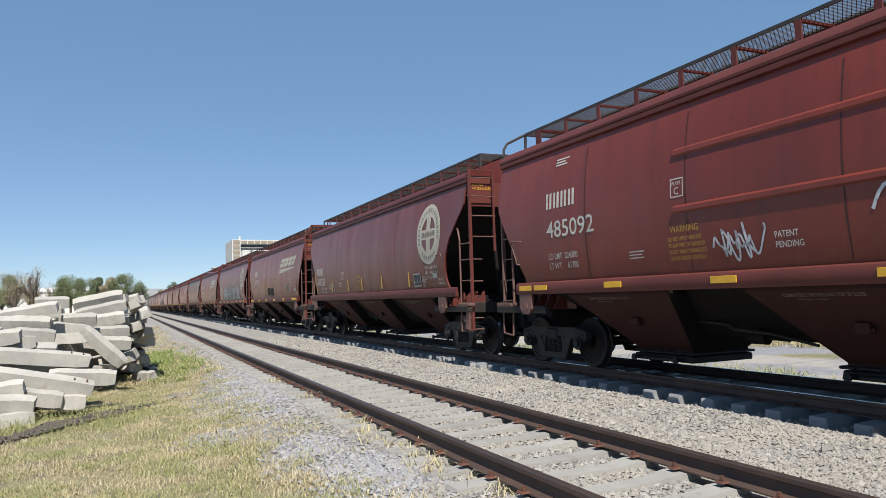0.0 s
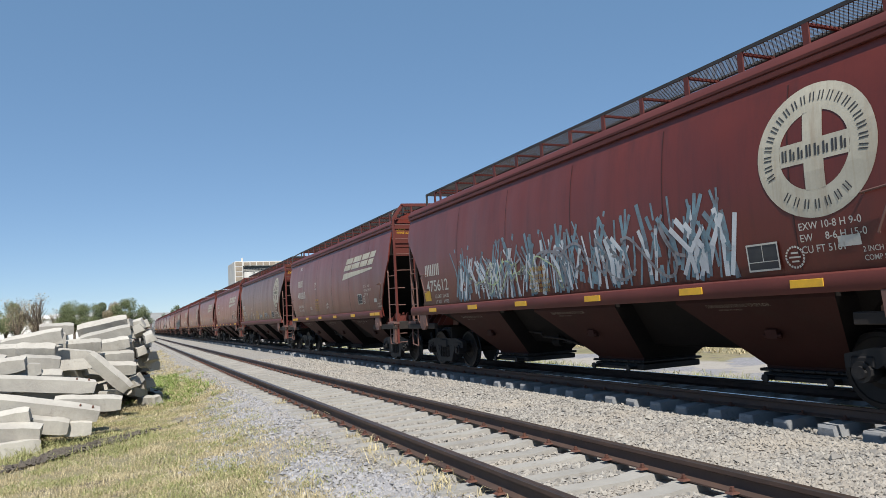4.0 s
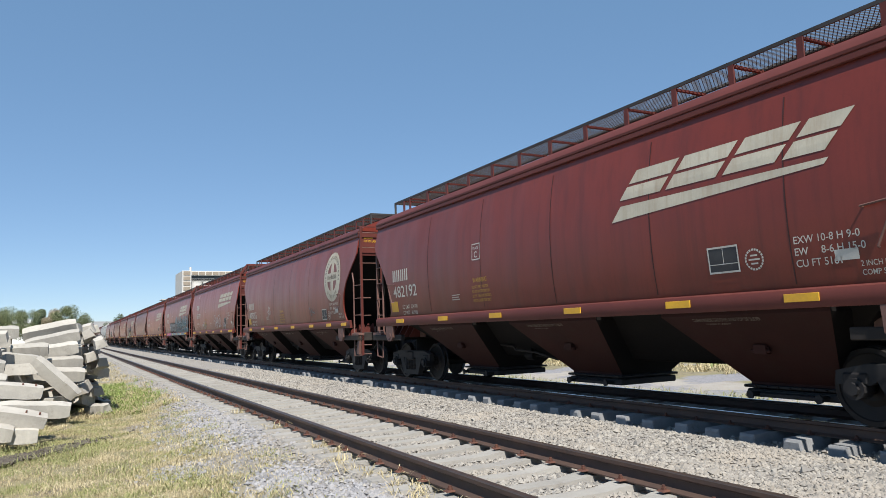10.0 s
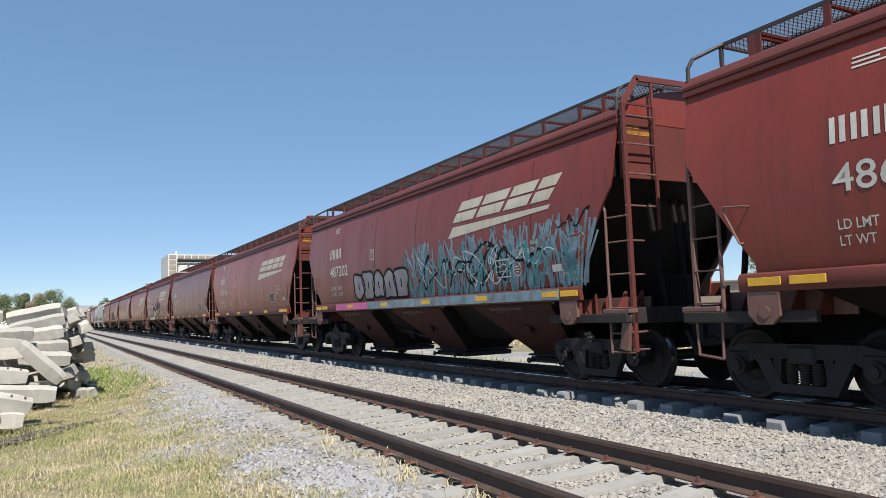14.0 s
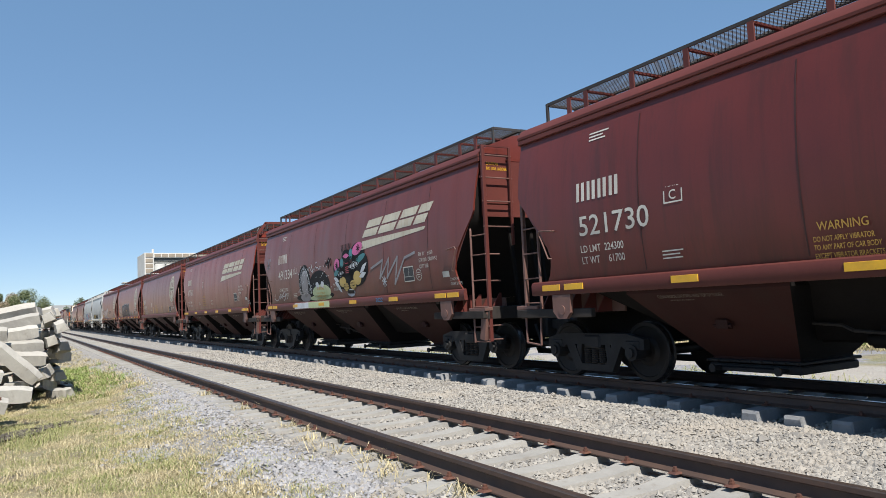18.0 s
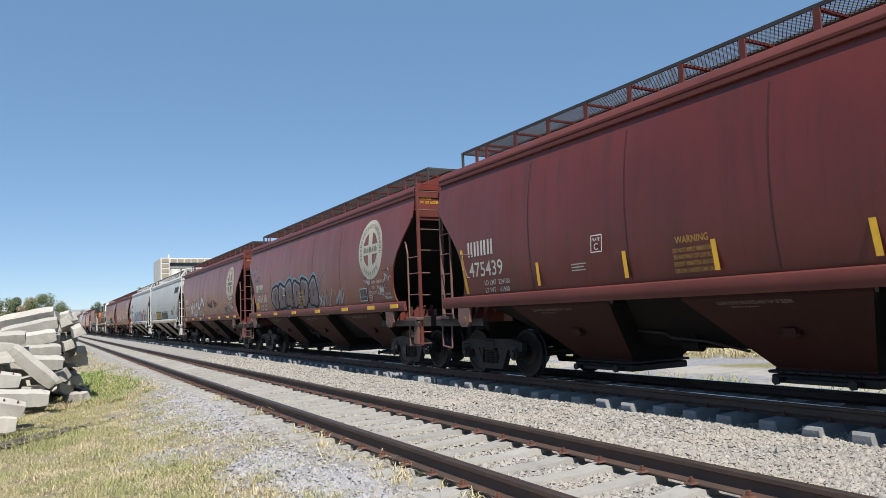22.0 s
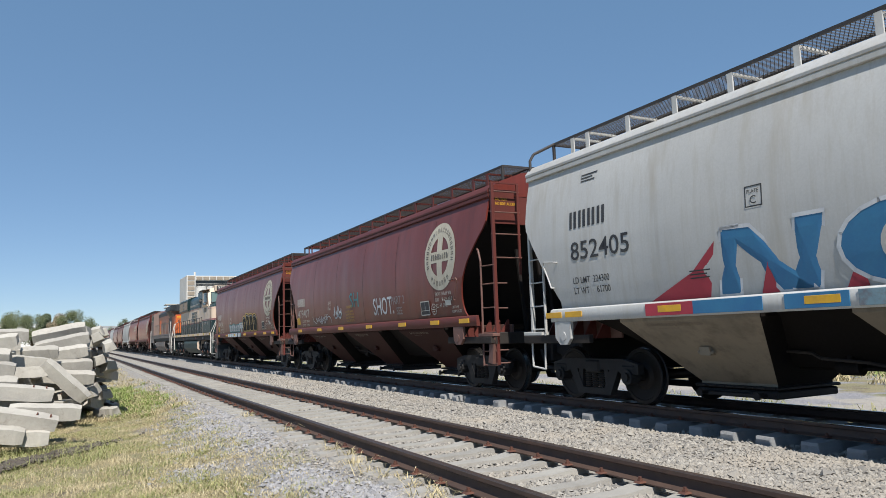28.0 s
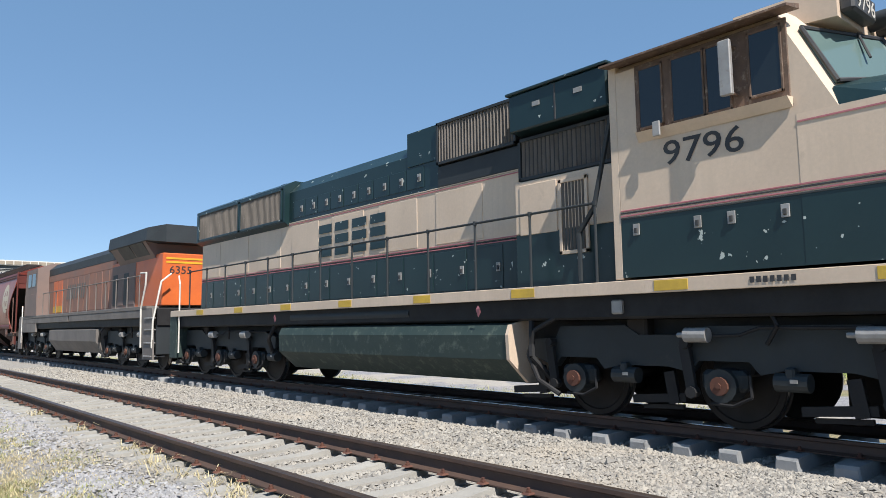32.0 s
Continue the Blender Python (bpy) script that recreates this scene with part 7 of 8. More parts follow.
    part("air_reservoir", Geo().rod((-1.3, 2.9, 1.46), (-1.3, -1.2, 1.46), 0.12, 16), ROOFGREY, e, smooth=40)
    for y in (3.3, -3.1):
        part("red_flag", Geo().hull([(-1.53, y, 1.44), (-1.55, y + 0.09, 1.48), (-1.53, y + 0.06, 1.36), (-1.56, y - 0.01, 1.50), (-1.54, y + 0.05, 1.54)]), PINKLINE, e, "red valve tag")
    for y in (-6.7, 6.8):
        engine_truck(e, y, 1)
    g = Geo()
    g.pipe([(-1.3, -3.9, 1.5), (-1.42, -4.0, 0.8), (-1.2, -4.15, 0.5)], 0.045)
    g.pipe([(-1.3, 3.6, 1.5), (-1.4, 3.9, 1.0), (-1.2, 4.0, 0.6)], 0.045)
    part("cable", g, TRUCK, e)
    part("junction_box", Geo().cbox(-1.46, -1.34, -5.54, -5.38, 1.36, 1.54, 0.02), GREYMETAL, e)
    handrail(e, 1.47, [-5.2 + 1.13 * i for i in range(13)], 1.72, 2.80, ROOFGREY)
    part("rear_step", Geo().cbox(-1.5, -1.1, 9.2, 9.7, 0.45, 1.7, 0.02), TANKGREEN, e)
    part("handrail_rear", Geo().pipe([(-1.5, 9.0, 0.6), (-1.5, 9.0, 2.5), (-1.42, 9.3, 2.75)], 0.022), WHITERAIL, e)
    part("rear_pilot", Geo().cbox(-1.4, 1.4, 9.58, 9.68, 0.55, 1.74, 0.02), ROOFGREY, e)
    return e


def build_orange_engine():
    """Runs hood first behind the green engine: radiator wings towards it, cab at the far end."""
    e = thing("diesel_engine", "grimy orange diesel engine with wide dark radiator wings", "locomotive", "engines of the train")
    part("frame", Geo().cbox(-1.4, 1.4, -9.9, 9.8, 1.35, 1.9, 0.03), TRUCK, e)
    part("walkway", Geo().cbox(-1.5, 1.5, -9.2, 9.6, 1.86, 1.98, 0.01), DUSTGREY, e)
    for y in (-4.4, 4.6):
        part("side_sill", Geo().cbox(-1.49, -1.405, y - 4.4, y + 4.4, 1.62, 1.855, 0.008), DUSTGREY, e)
    part("cab_sill", Geo().cbox(-1.5, -1.41, 6.0, 9.0, 1.2, 1.61, 0.008), DUSTGREY, e)
    part("underframe", Geo().cbox(-1.0, 1.0, -9.4, 9.4, 0.92, 1.36, 0.02), TRUCK, e)
    part("hood", Geo().cbox(-1.0, 1.0, -4.4, 6.0, 1.98, 3.82, 0.03), FADED, e)
    part("hood_roof", Geo().hull([(s * x, y, z) for s in (-1, 1) for y in (-4.4, 6.0) for x, z in ((1.0, 3.82), (1.0, 4.12), (0.7, 4.38))]), ROOFGREY, e)
    for i in range(11):
        y = -4.0 + i * 0.86
        part("hood_door", Geo().cbox(-1.015, -0.99, y - 0.37, y + 0.37, 2.06, 3.5, 0.006), ORANGE if i in (9, 10) else FADED, e)
    part("orange_band", Geo().cbox(-1.012, -0.99, -4.4, 6.0, 3.52, 3.80, 0.004), FADED, e)
    for y in (3.74, 4.6):
        part("yellow_stripe", Geo().cbox(-1.022, -1.0, y - 0.36, y + 0.36, 2.08, 2.36, 0.003), YELLOWPAINT, e)
    # radiator end
    part("radiator_body", Geo().cbox(-1.15, 1.15, -9.5, -4.4, 1.98, 3.62, 0.03), ORANGE, e)
    part("radiator_side", Geo().cbox(-1.165, -1.14, -7.0, -4.45, 2.0, 3.5, 0.006), GRIMY, e)
    part("radiator_wing", Geo().hull([(s * x, y, z) for s in (-1, 1) for y, x, z in ((-9.6, 1.1, 3.95), (-9.6, 1.1, 4.5), (-9.1, 1.55, 4.02), (-9.1, 1.5, 4.42), (-5.2, 1.55, 4.02), (-5.2, 1.5, 4.42), (-4.3, 1.05, 4.4), (-4.3, 1.05, 3.95), (-8, 0.8, 4.6), (-5, 0.8, 4.6))]), ROOFGREY, e)
    part("wing_underside", Geo().hull([(s * x, y, z) for s in (-1, 1) for y in (-8.9, -5.3) for x, z in ((1.5, 4.02), (1.16, 3.5), (1.0, 4.0), (1.0, 3.5))]), GRIMY, e)
    for y0, y1 in ((-8.6, -7.4), (-7.3, -6.1)):
        g = Geo().hull([(-1.515, y, 4.0) for y in (y0, y1)] + [(-1.18, y, 3.54) for y in (y0, y1)] + [(-1.48, y, 4.0) for y in (y0, y1)] + [(-1.15, y, 3.54) for y in (y0, y1)])
        part("radiator_screen", g, DARKLETTER, e, "black sloping radiator screen")
    for z in (3.40, 3.52):
        part("yellow_stripe", Geo().cbox(-1.05, 1.05, -9.512, -9.49, z - 0.1, z - 0.04, 0.003), YELLOW, e)
    g = Geo()
    vs, fs = text_shape("6355")
    g.add([(-0.95 + a * 0.36, -9.506, 2.98 + b * 0.34) for a, b in vs], fs)
    part("road_number", g, ROOFGREY, e)
    for i in range(4):
        part("vent_door", Geo().cbox(-1.175, -1.155, -6.9 + i * 0.6, -6.4 + i * 0.6, 2.1, 3.2, 0.006), ROOFGREY if i % 2 else GRIMY, e)
    # wordmark as plain pale blocks
    g = Geo()
    for i in range(4):
        y = 2.6 - i * 0.75
        patch_on(g, y, 2.6, y - 0.24, 3.2, 0.2, place=flat_at(1.018), n=1)
        patch_on(g, y - 0.34, 2.6, y - 0.58, 3.2, 0.2, place=flat_at(1.018), n=1)
    part("wordmark", g, DUSTGREY, e, "sooty slanted wordmark blocks")
    # cab and short nose at the far end
    cab = part("cab", Geo().hull([(s * 1.5, y, z) for s in (-1, 1) for y, z in ((6.0, 1.98), (6.0, 4.2), (8.3, 4.2), (8.5, 3.3), (8.5, 1.98))] + [(s * 0.9, y, 4.44) for s in (-1, 1) for y in (6.0, 8.1)]), GRIMY, e)
    part("cab_skirt", Geo().cbox(-1.515, -1.49, 5.98, 8.5, 1.98, 3.0, 0.006), GRIMY, cab)
    for y0, y1 in ((6.3, 7.0), (7.2, 7.9)):
        part("side_window", Geo().cbox(-1.515, -1.49, y0, y1, 3.36, 3.98, 0.01), GLASS, cab)
    part("nose", Geo().hull([(s * x, y, z) for s in (-1, 1) for x, y in ((1.45, 8.4), (1.3, 9.2), (0.9, 9.6)) for z in (1.98, 3.3)]), ORANGE, e)
    sec = [(1.2, 1.34), (1.5, 1.28), (1.5, 0.85), (1.2, 0.42), (0, 0.4)]
    ring = [(-x, z) for x, z in sec] + [(x, z) for x, z in reversed(sec[:-1])]
    part("fuel_tank", Geo().loft([[(x, y, z) for x, z in ring] for y in (-3.9, 3.2)]), DUSTGREY, e, "dusty grey-brown fuel tank")
    for y in (-6.7, 6.7):
        engine_truck(e, y, 1)
    handrail(e, 1.47, [-8.4 + 1.2 * i for i in range(12)], 1.94, 2.95, DUSTGREY)
    for y in (-8.75, -9.75):
        part("handrail_end", Geo().pipe([(-1.5, y, 0.7), (-1.52, y, 1.9), (-1.5, y - 0.3, 2.6), (-1.5, y - 0.35, 3.0), (-1.5, y + 0.2, 3.02)] if y > -9 else [(-1.5, y, 0.7), (-1.5, y - 0.05, 1.5), (-1.3, y - 0.1, 2.7), (-1.0, y - 0.1, 2.95)], 0.028), WHITERAIL, e, "white grab rail by the steps")
    part("step_side", Geo().prism([(-8.8, 1.9), (-9.7, 1.9), (-9.85, 0.35), (-8.95, 0.35)], -1.5, -1.45), DUSTGREY, e)
    for z in (0.45, 0.85, 1.25, 1.6):
        part("step", Geo().cbox(-1.53, -1.1, -9.75, -9.1, z - 0.02, z + 0.02, 0.006), GREYMETAL, e)
    part("handrail_end", Geo().pipe([(-1.5, 9.0, 0.7), (-1.5, 9.0, 2.2), (-1.45, 9.3, 2.5)], 0.028), WHITERAIL, e)
    part("step_side", Geo().prism([(8.9, 1.9), (9.7, 1.9), (9.8, 0.4), (9.0, 0.4)], -1.5, -1.45), DUSTGREY, e)
    for s in (-1, 1):
        part("coupler", Geo().cbox(-0.15, 0.15, s * 9.7, s * 10.35, 0.72, 0.96, 0.04), TRUCK, e)
        part("pilot", Geo().cbox(-1.4, 1.4, s * 9.75, s * 9.85, 0.5, 1.88, 0.02), ROOFGREY, e)
    return e


couple(build_green_engine(), 364.85)
couple(build_orange_engine(), 385.75)
# ---- heap of old concrete sleepers ----
def sleeper_mesh(seed, length):
    rng = random.Random(seed)
    g = Geo()
    rings = []
    n = 9
    for i in range(n):
        f = i / (n - 1) * 2 - 1
        x = f * length / 2
        h = 0.115 - 0.004 * max(0, 1 - abs(f) * 2.4)
        w = 0.135 - 0.003 * max(0, 1 - abs(f) * 2.4)
        j = lambda: rng.uniform(-0.005, 0.005)
        end = 0.02 if i in (0, n - 1) else 0
        rings.append([(x + j() * 3, -w - 0.01 + end + j(), -0.11 + end + j()), (x + j() * 3, w + 0.01 - end + j(), -0.11 + end + j()), (x + j() * 3, w - 0.03 - end + j(), h - end + j()), (x + j() * 3, -w + 0.03 + end + j(), h - end + j())])
    g.loft(rings)
    body = len(g.f)
    for x in (-0.88, -0.68, 0.68, 0.88):
        if abs(x) < length / 2 - 0.1:
            g.hull([(x + a, b, z) for a in (-0.012, 0.012) for b, z in ((-0.035, 0.10), (0.035, 0.10), (-0.02, 0.138), (0.02, 0.138))])
    me = mesh_of("concrete_sleeper", g, CONCRETE, CLIP)
    for p in me.polygons:
        if p.index >= body:
            p.material_index = 1
    return me


def build_heap():
    rng = random.Random(4)
    kinds = [sleeper_mesh(i, l) for i, l in enumerate((2.4, 2.3, 2.0, 1.5, 1.1, 0.7))]

    def lay(x, y, z, yaw=0.0, pitch=0.0, roll=0.0, kind=0):
        o = new("concrete_sleeper", kinds[kind])
        o.location, o.rotation_euler = (x, y, z), (radians(roll), radians(pitch), radians(yaw))
        tagged(o, "pale weathered concrete railway sleeper discarded on a heap", "sleeper", "heap of old sleepers")

    def across(x0, z0, x1, z1, y, yaw=0.0, roll=0.0):
        """One sleeper whose upper edge runs between two points of the plane at y."""
        length = math.hypot(x1 - x0, z1 - z0)
        kind = min(range(6), key=lambda i: abs((2.4, 2.3, 2.0, 1.5, 1.1, 0.7)[i] - length))
        lay((x0 + x1) / 2, y + 0.13, (z0 + z1) / 2 - 0.10, yaw, -math.degrees(math.atan2(z1 - z0, x1 - x0)), roll, kind)

    # the front of the heap, from its foot to the top
    foot = [(-2.44, 0.05, -1.36, -0.05, 13.3), (-2.50, 0.52, -0.51, 0.08, 13.9), (-2.28, 0.13, -1.47, 0.23, 13.5), (-1.20, 0.29, -0.24, 0.20, 14.4), (-1.67, 0.43, -0.76, 0.38, 14.9), (-2.55, 0.76, -0.67, 0.52, 14.7), (-1.90, 0.74, -1.19, 0.70, 15.3), (-2.77, 0.92, -1.87, 1.01, 15.1), (-2.32, 0.83, -1.50, 0.89, 15.2), (-1.93, 1.02, -1.31, 0.95, 15.8), (-1.47, 0.03, -1.21, -0.02, 13.7), (-1.20, -0.08, -0.78, -0.11, 13.8), (-3.05, 0.75, -2.39, 0.65, 14.6), (-2.92, 0.32, -2.48, 0.28, 14.0)]
    upper = [(-3.22, 1.09, -2.29, 1.05, 15.9), (-3.33, 1.22, -2.01, 1.22, 16.4), (-1.97, 1.23, -1.47, 1.20, 16.1), (-3.10, 1.34, -2.36, 1.32, 17.2), (-2.31, 1.36, -1.39, 1.51, 16.8), (-1.86, 1.63, -1.27, 1.63, 18.6), (-1.23, 1.55, -0.01, 1.79, 19.0), (-1.07, 1.32, -0.01, 1.54, 18.6), (-0.76, 1.16, -0.02, 1.26, 18.2), (-0.72, 0.91, 0.12, 0.93, 18.0), (-0.77, 0.97, -0.12, 0.32, 16.9), (-0.55, 0.70, 0.04, 0.66, 17.7), (-1.40, 0.85, -0.86, 0.85, 16.9), (-1.28, 1.07, -0.91, 1.01, 17.3), (-1.18, 1.22, -0.73, 1.23, 17.7), (-2.06, 1.38, -1.27, 1.44, 17.6)]
    for row in foot + upper:
        across(*row, rng.gauss(0, 5), rng.gauss(19, 8))
        if row[1] > 0.3 and row[0] < -0.2:
            # a short piece lies crosswise under it, its butt end to the front
            lay((row[0] + row[2]) / 2 + rng.uniform(-0.15, 0.15), row[4] + 0.93, min(row[1], row[3]) - 0.325, 90 + rng.gauss(0, 8), rng.gauss(0, 3), rng.gauss(0, 6), 3)
    # the mass behind and under them, set back course by course
    for row in range(8):
        y = 16.3 + row * 1.0
        top = float(np.interp(row, [0, 1, 2, 3, 4, 5], [-0.05, 0.45, 0.85, 1.05, 1.25, 1.38]))
        edge = min(0.0, -1.05 + 0.22 * row)
        z = -0.33
        while z < top:
            x = edge + rng.uniform(-0.25, 0.05)
            while x > -8.5:
                k = rng.choice((0, 1, 2, 2, 3))
                half = (2.4, 2.3, 2.0, 1.5, 1.1, 0.7)[k] / 2
                lay(x - half, y + rng.uniform(-0.25, 0.25), z - 0.06 + rng.uniform(-0.03, 0.05), rng.gauss(0, 6), rng.gauss(0, 3.5), rng.gauss(8, 10), k)
                x -= 2 * half + rng.uniform(0.02, 0.12)
            z += 0.245
    # more of the front away from the track
    for i in range(26):
        z = rng.uniform(-0.3, 1.1)
        lay(rng.uniform(-7.5, -3.6), 13.6 + 2.4 * (z + 0.3) / 1.4 + rng.uniform(-0.2, 0.2), z, rng.gauss(0, 10), rng.gauss(0, 8), rng.gauss(0, 8), rng.choice((1, 2, 3, 3, 4)))
    # the stacked butt at the track end, sleepers lying along the line
    for lev in range(9):
        for i in range(3 if lev < 7 else 2):
            lay(0.40 - 0.28 * i - 0.05 * (lev % 3) + rng.uniform(-0.05, 0.05), 21.6 + rng.uniform(-0.35, 0.35), -0.33 + lev * 0.235, 90 + rng.gauss(0, 6), rng.gauss(0, 2), rng.gauss(0, 5), rng.choice((0, 1)))
    for i in range(12):
        lay(rng.uniform(-0.2, 0.45), rng.uniform(18.6, 20.2), -0.3 + 0.17 * i, 90 + rng.gauss(0, 25), rng.gauss(0, 8), rng.gauss(0, 12), rng.choice((4, 5, 5)))
    for i in range(10):
        lay(rng.uniform(-5.5, -0.6), rng.uniform(13.0, 14.0), -0.36, rng.uniform(-40, 40), 0, rng.uniform(-8, 8), rng.choice((4, 5, 5)))


build_heap()

# ---- distance ----
WALLGREY = surface("grey_plant_wall", (0.44, 0.43, 0.40), (0.37, 0.36, 0.335), 0.9, 0, 0.15, 3, 0.1, 0.01)
SILO = surface("pale_silo_concrete", (0.60, 0.59, 0.56), (0.52, 0.51, 0.49), 0.9, 0, 0.15, 3, 0.1, 0.01)
RECESSDARK = surface("dark_recess_shade", (0.05, 0.055, 0.06), (0.03, 0.035, 0.04), 0.25, 0, 1, 5, 0.02, 0.002)
SHEDWHITE = surface("white_shed_sheeting", (0.74, 0.74, 0.73), (0.64, 0.64, 0.63), 0.6, 0, 0.1, 3, 0.1, 0.01)


BROWNPANEL = surface("brown_louvred_panel", (0.30, 0.255, 0.20), (0.24, 0.20, 0.16), 0.9, 0, 0.3, 4, 0.1, 0.01)


def build_plant():
    b = thing("grain_mill", "grey concrete mill with a louvred stair tower and roof gallery", "building")
    part("wall", Geo().cbox(57.0, 93, 404, 428, -0.6, 33.0, 0.2), WALLGREY, b)
    part("tower", Geo().cbox(52.6, 57.2, 400, 428, -0.6, 36.2, 0.1), SILO, b, "pale concrete stair tower")
    panel = mesh_of("louvre_panel", Geo().cbox(-1.75, 1.75, -0.15, 0.15, -1.05, 1.05, 0.04), BROWNPANEL)
    for r in range(9):
        part("louvre_panel", panel, None, b).location = (54.9, 399.9, 34.8 - r * 2.75)
    g = part("gallery", Geo().cbox(57.2, 93.5, 400.5, 428, 33.6, 36.1, 0.1), SILO, b, "long louvred roof gallery")
    panel = mesh_of("louvre_panel", Geo().cbox(-1.55, 1.55, -0.15, 0.15, -0.85, 0.85, 0.04), BROWNPANEL)
    for c in range(10):
        part("louvre_panel", panel, None, g).location = (59.2 + c * 3.55, 400.4, 34.8)
    # A dark block paints in the shade of the recess below the gallery.
    part("recess", Geo().cbox(57.2, 93, 402.5, 404.1, 30.0, 33.6, 0.05), RECESSDARK, b)
    for z in (30.4, 31.1, 31.8):
        part("walkway_rail", Geo().cbox(57.2, 93, 400.6, 400.8, z - 0.1, z + 0.1, 0.02), WALLGREY, b)
    part("roof_tank", Geo().rod((57.0, 402, 36.1), (57.0, 402, 38.2), 0.55, 12), SILO, b)
    for i in range(6):
        s = thing("silo", "pale round concrete grain silo", "silo", "silos by the mill")
        x = 60.0 + i * 5.7
        part("silo_wall", Geo().rod((x, 399.5, -0.6), (x, 399.5, 29.6), 2.75, 28), SILO, s, smooth=40)
        part("silo_cap", Geo().rod((x, 399.5, 29.6), (x, 399.5, 30.1), 2.8, 28, 2.3), WALLGREY, s, smooth=40)
    s = thing("tank_house", "small grey rooftop plant house beyond the line", "building")
    part("wall", Geo().cbox(42.8, 50.2, 401, 410, -0.6, 18.4, 0.2), SILO, s)
    part("annex", Geo().cbox(38.4, 42.8, 402, 410, -0.6, 15.6, 0.2), WALLGREY, s)
    for z in (18.9, 20.6):
        part("roof_slab", Geo().cbox(42.4, 50.6, 400.5, 410.5, z, z + 0.5, 0.1), WALLGREY, s)
    for x in (43.2, 46.5, 49.8):
        part("roof_post", Geo().cbox(x - 0.3, x + 0.3, 401, 401.6, 18.4, 20.6, 0.05), SILO, s)


def build_sheds():
    for x0, x1, y, h in ((-30, -17, 210, 7.0), (-19, -2.5, 220, 7.4)):
        s = thing("warehouse", "long low white sheet-metal warehouse", "building", "warehouses")
        g = Geo().box(x0, x1, y, y + 25, -0.6, h - 1.2)
        part("wall", g, SHEDWHITE, s)
        g = Geo().hull([(x0 - 0.4, y - 0.4, h - 1.2), (x1 + 0.4, y - 0.4, h - 1.2), (x0 - 0.4, y + 25, h - 1.2), (x1 + 0.4, y + 25, h - 1.2), (x0 - 0.4, y + 8, h), (x1 + 0.4, y + 8, h)])
        part("roof", g, SHEDWHITE, s)


build_plant()
build_sheds()


# ---- trees ----
BARK = surface("grey_brown_bark", (0.14, 0.11, 0.085), (0.10, 0.08, 0.06), 0.95, 0, 3, 25, 0.6, 0.02)


def leaf_material(name, a, b):
    m, nt, bsdf = nodes_of(name)
    gi = nt.nodes.new("ShaderNodeNewGeometry")
    nt.links.new(mix(nt, gi.outputs["Random Per Island"], a, b), bsdf.inputs["Base Color"])
    bsdf.inputs["Roughness"].default_value = 0.7
    return m


LEAF = leaf_material("dusty_green_leaves", (0.105, 0.135, 0.060), (0.21, 0.235, 0.115))
LEAFDARK = leaf_material("dark_green_leaves", (0.085, 0.115, 0.07), (0.15, 0.185, 0.10))
LEAFDRY = leaf_material("dry_brown_leaves", (0.36, 0.28, 0.20), (0.27, 0.25, 0.15))


def leaf_cloud(centres, count, size, seed):
    rng = np.random.default_rng(seed)
    which = rng.integers(0, len(centres), count)
    c = np.array([p[:3] for p in centres])[which]
    r = np.array([p[3] for p in centres])[which]
    d = rng.normal(size=(count, 3))
    d /= np.linalg.norm(d, axis=1)[:, None]
    p = c + d * (r * rng.uniform(0.35, 1.05, count) )[:, None]
    a, b = rng.normal(size=(count, 3)), rng.normal(size=(count, 3))
    a /= np.linalg.norm(a, axis=1)[:, None]
    b -= a * (a * b).sum(1)[:, None]
    b /= np.linalg.norm(b, axis=1)[:, None]
    s = size * rng.uniform(0.6, 1.3, count)[:, None]
    quad = np.stack([p - a * s, p + b * s * 0.5, p + a * s, p - b * s * 0.5], 1).reshape(-1, 3)
    g = Geo()
    g.v = [tuple(q) for q in quad]
    g.f = [(4 * i, 4 * i + 1, 4 * i + 2, 4 * i + 3) for i in range(count)]
    return g


def tree(x, y, height, spread, leaf, label, seed, leaves=1500, bare=False):
    rng = random.Random(seed)
    z0 = ground_height(x, y) - 0.05
    t = thing("tree", label, "tree")
    g = Geo()
    g.rod((x, y, z0), (x, y, z0 + height * 0.35), height * 0.035, 8, height * 0.024)
    tips = []
    for i in range(9 if not bare else 14):
        a, up = rng.random() * math.tau, rng.uniform(0.45, 0.95)
        s = spread * rng.uniform(0.3, 0.85) * (1.15 - up * 0.5)
        base = (x, y, z0 + height * rng.uniform(0.2, 0.35))
        tip = (x + s * math.cos(a), y + s * math.sin(a), z0 + height * up)
        g.rod(base, tip, height * 0.016, 6, height * 0.004)
        tips.append((*tip, spread * rng.uniform(0.28, 0.5)))
        if bare:
            for q in range(6):
                b = rng.random() * math.tau
                m0 = [base[j] + (tip[j] - base[j]) * rng.uniform(0.4, 0.95) for j in range(3)]
                g.rod(m0, (m0[0] + spread * 0.3 * math.cos(b), m0[1] + spread * 0.3 * math.sin(b), m0[2] + height * rng.uniform(0.05, 0.2)), height * 0.005, 4, height * 0.002)
    part("trunk", g, BARK, t)
    if leaves:
        part("crown", leaf_cloud(tips + [(x, y, z0 + height * 0.62, spread * 0.55)], leaves * 4, height * 0.014, seed), leaf, t)


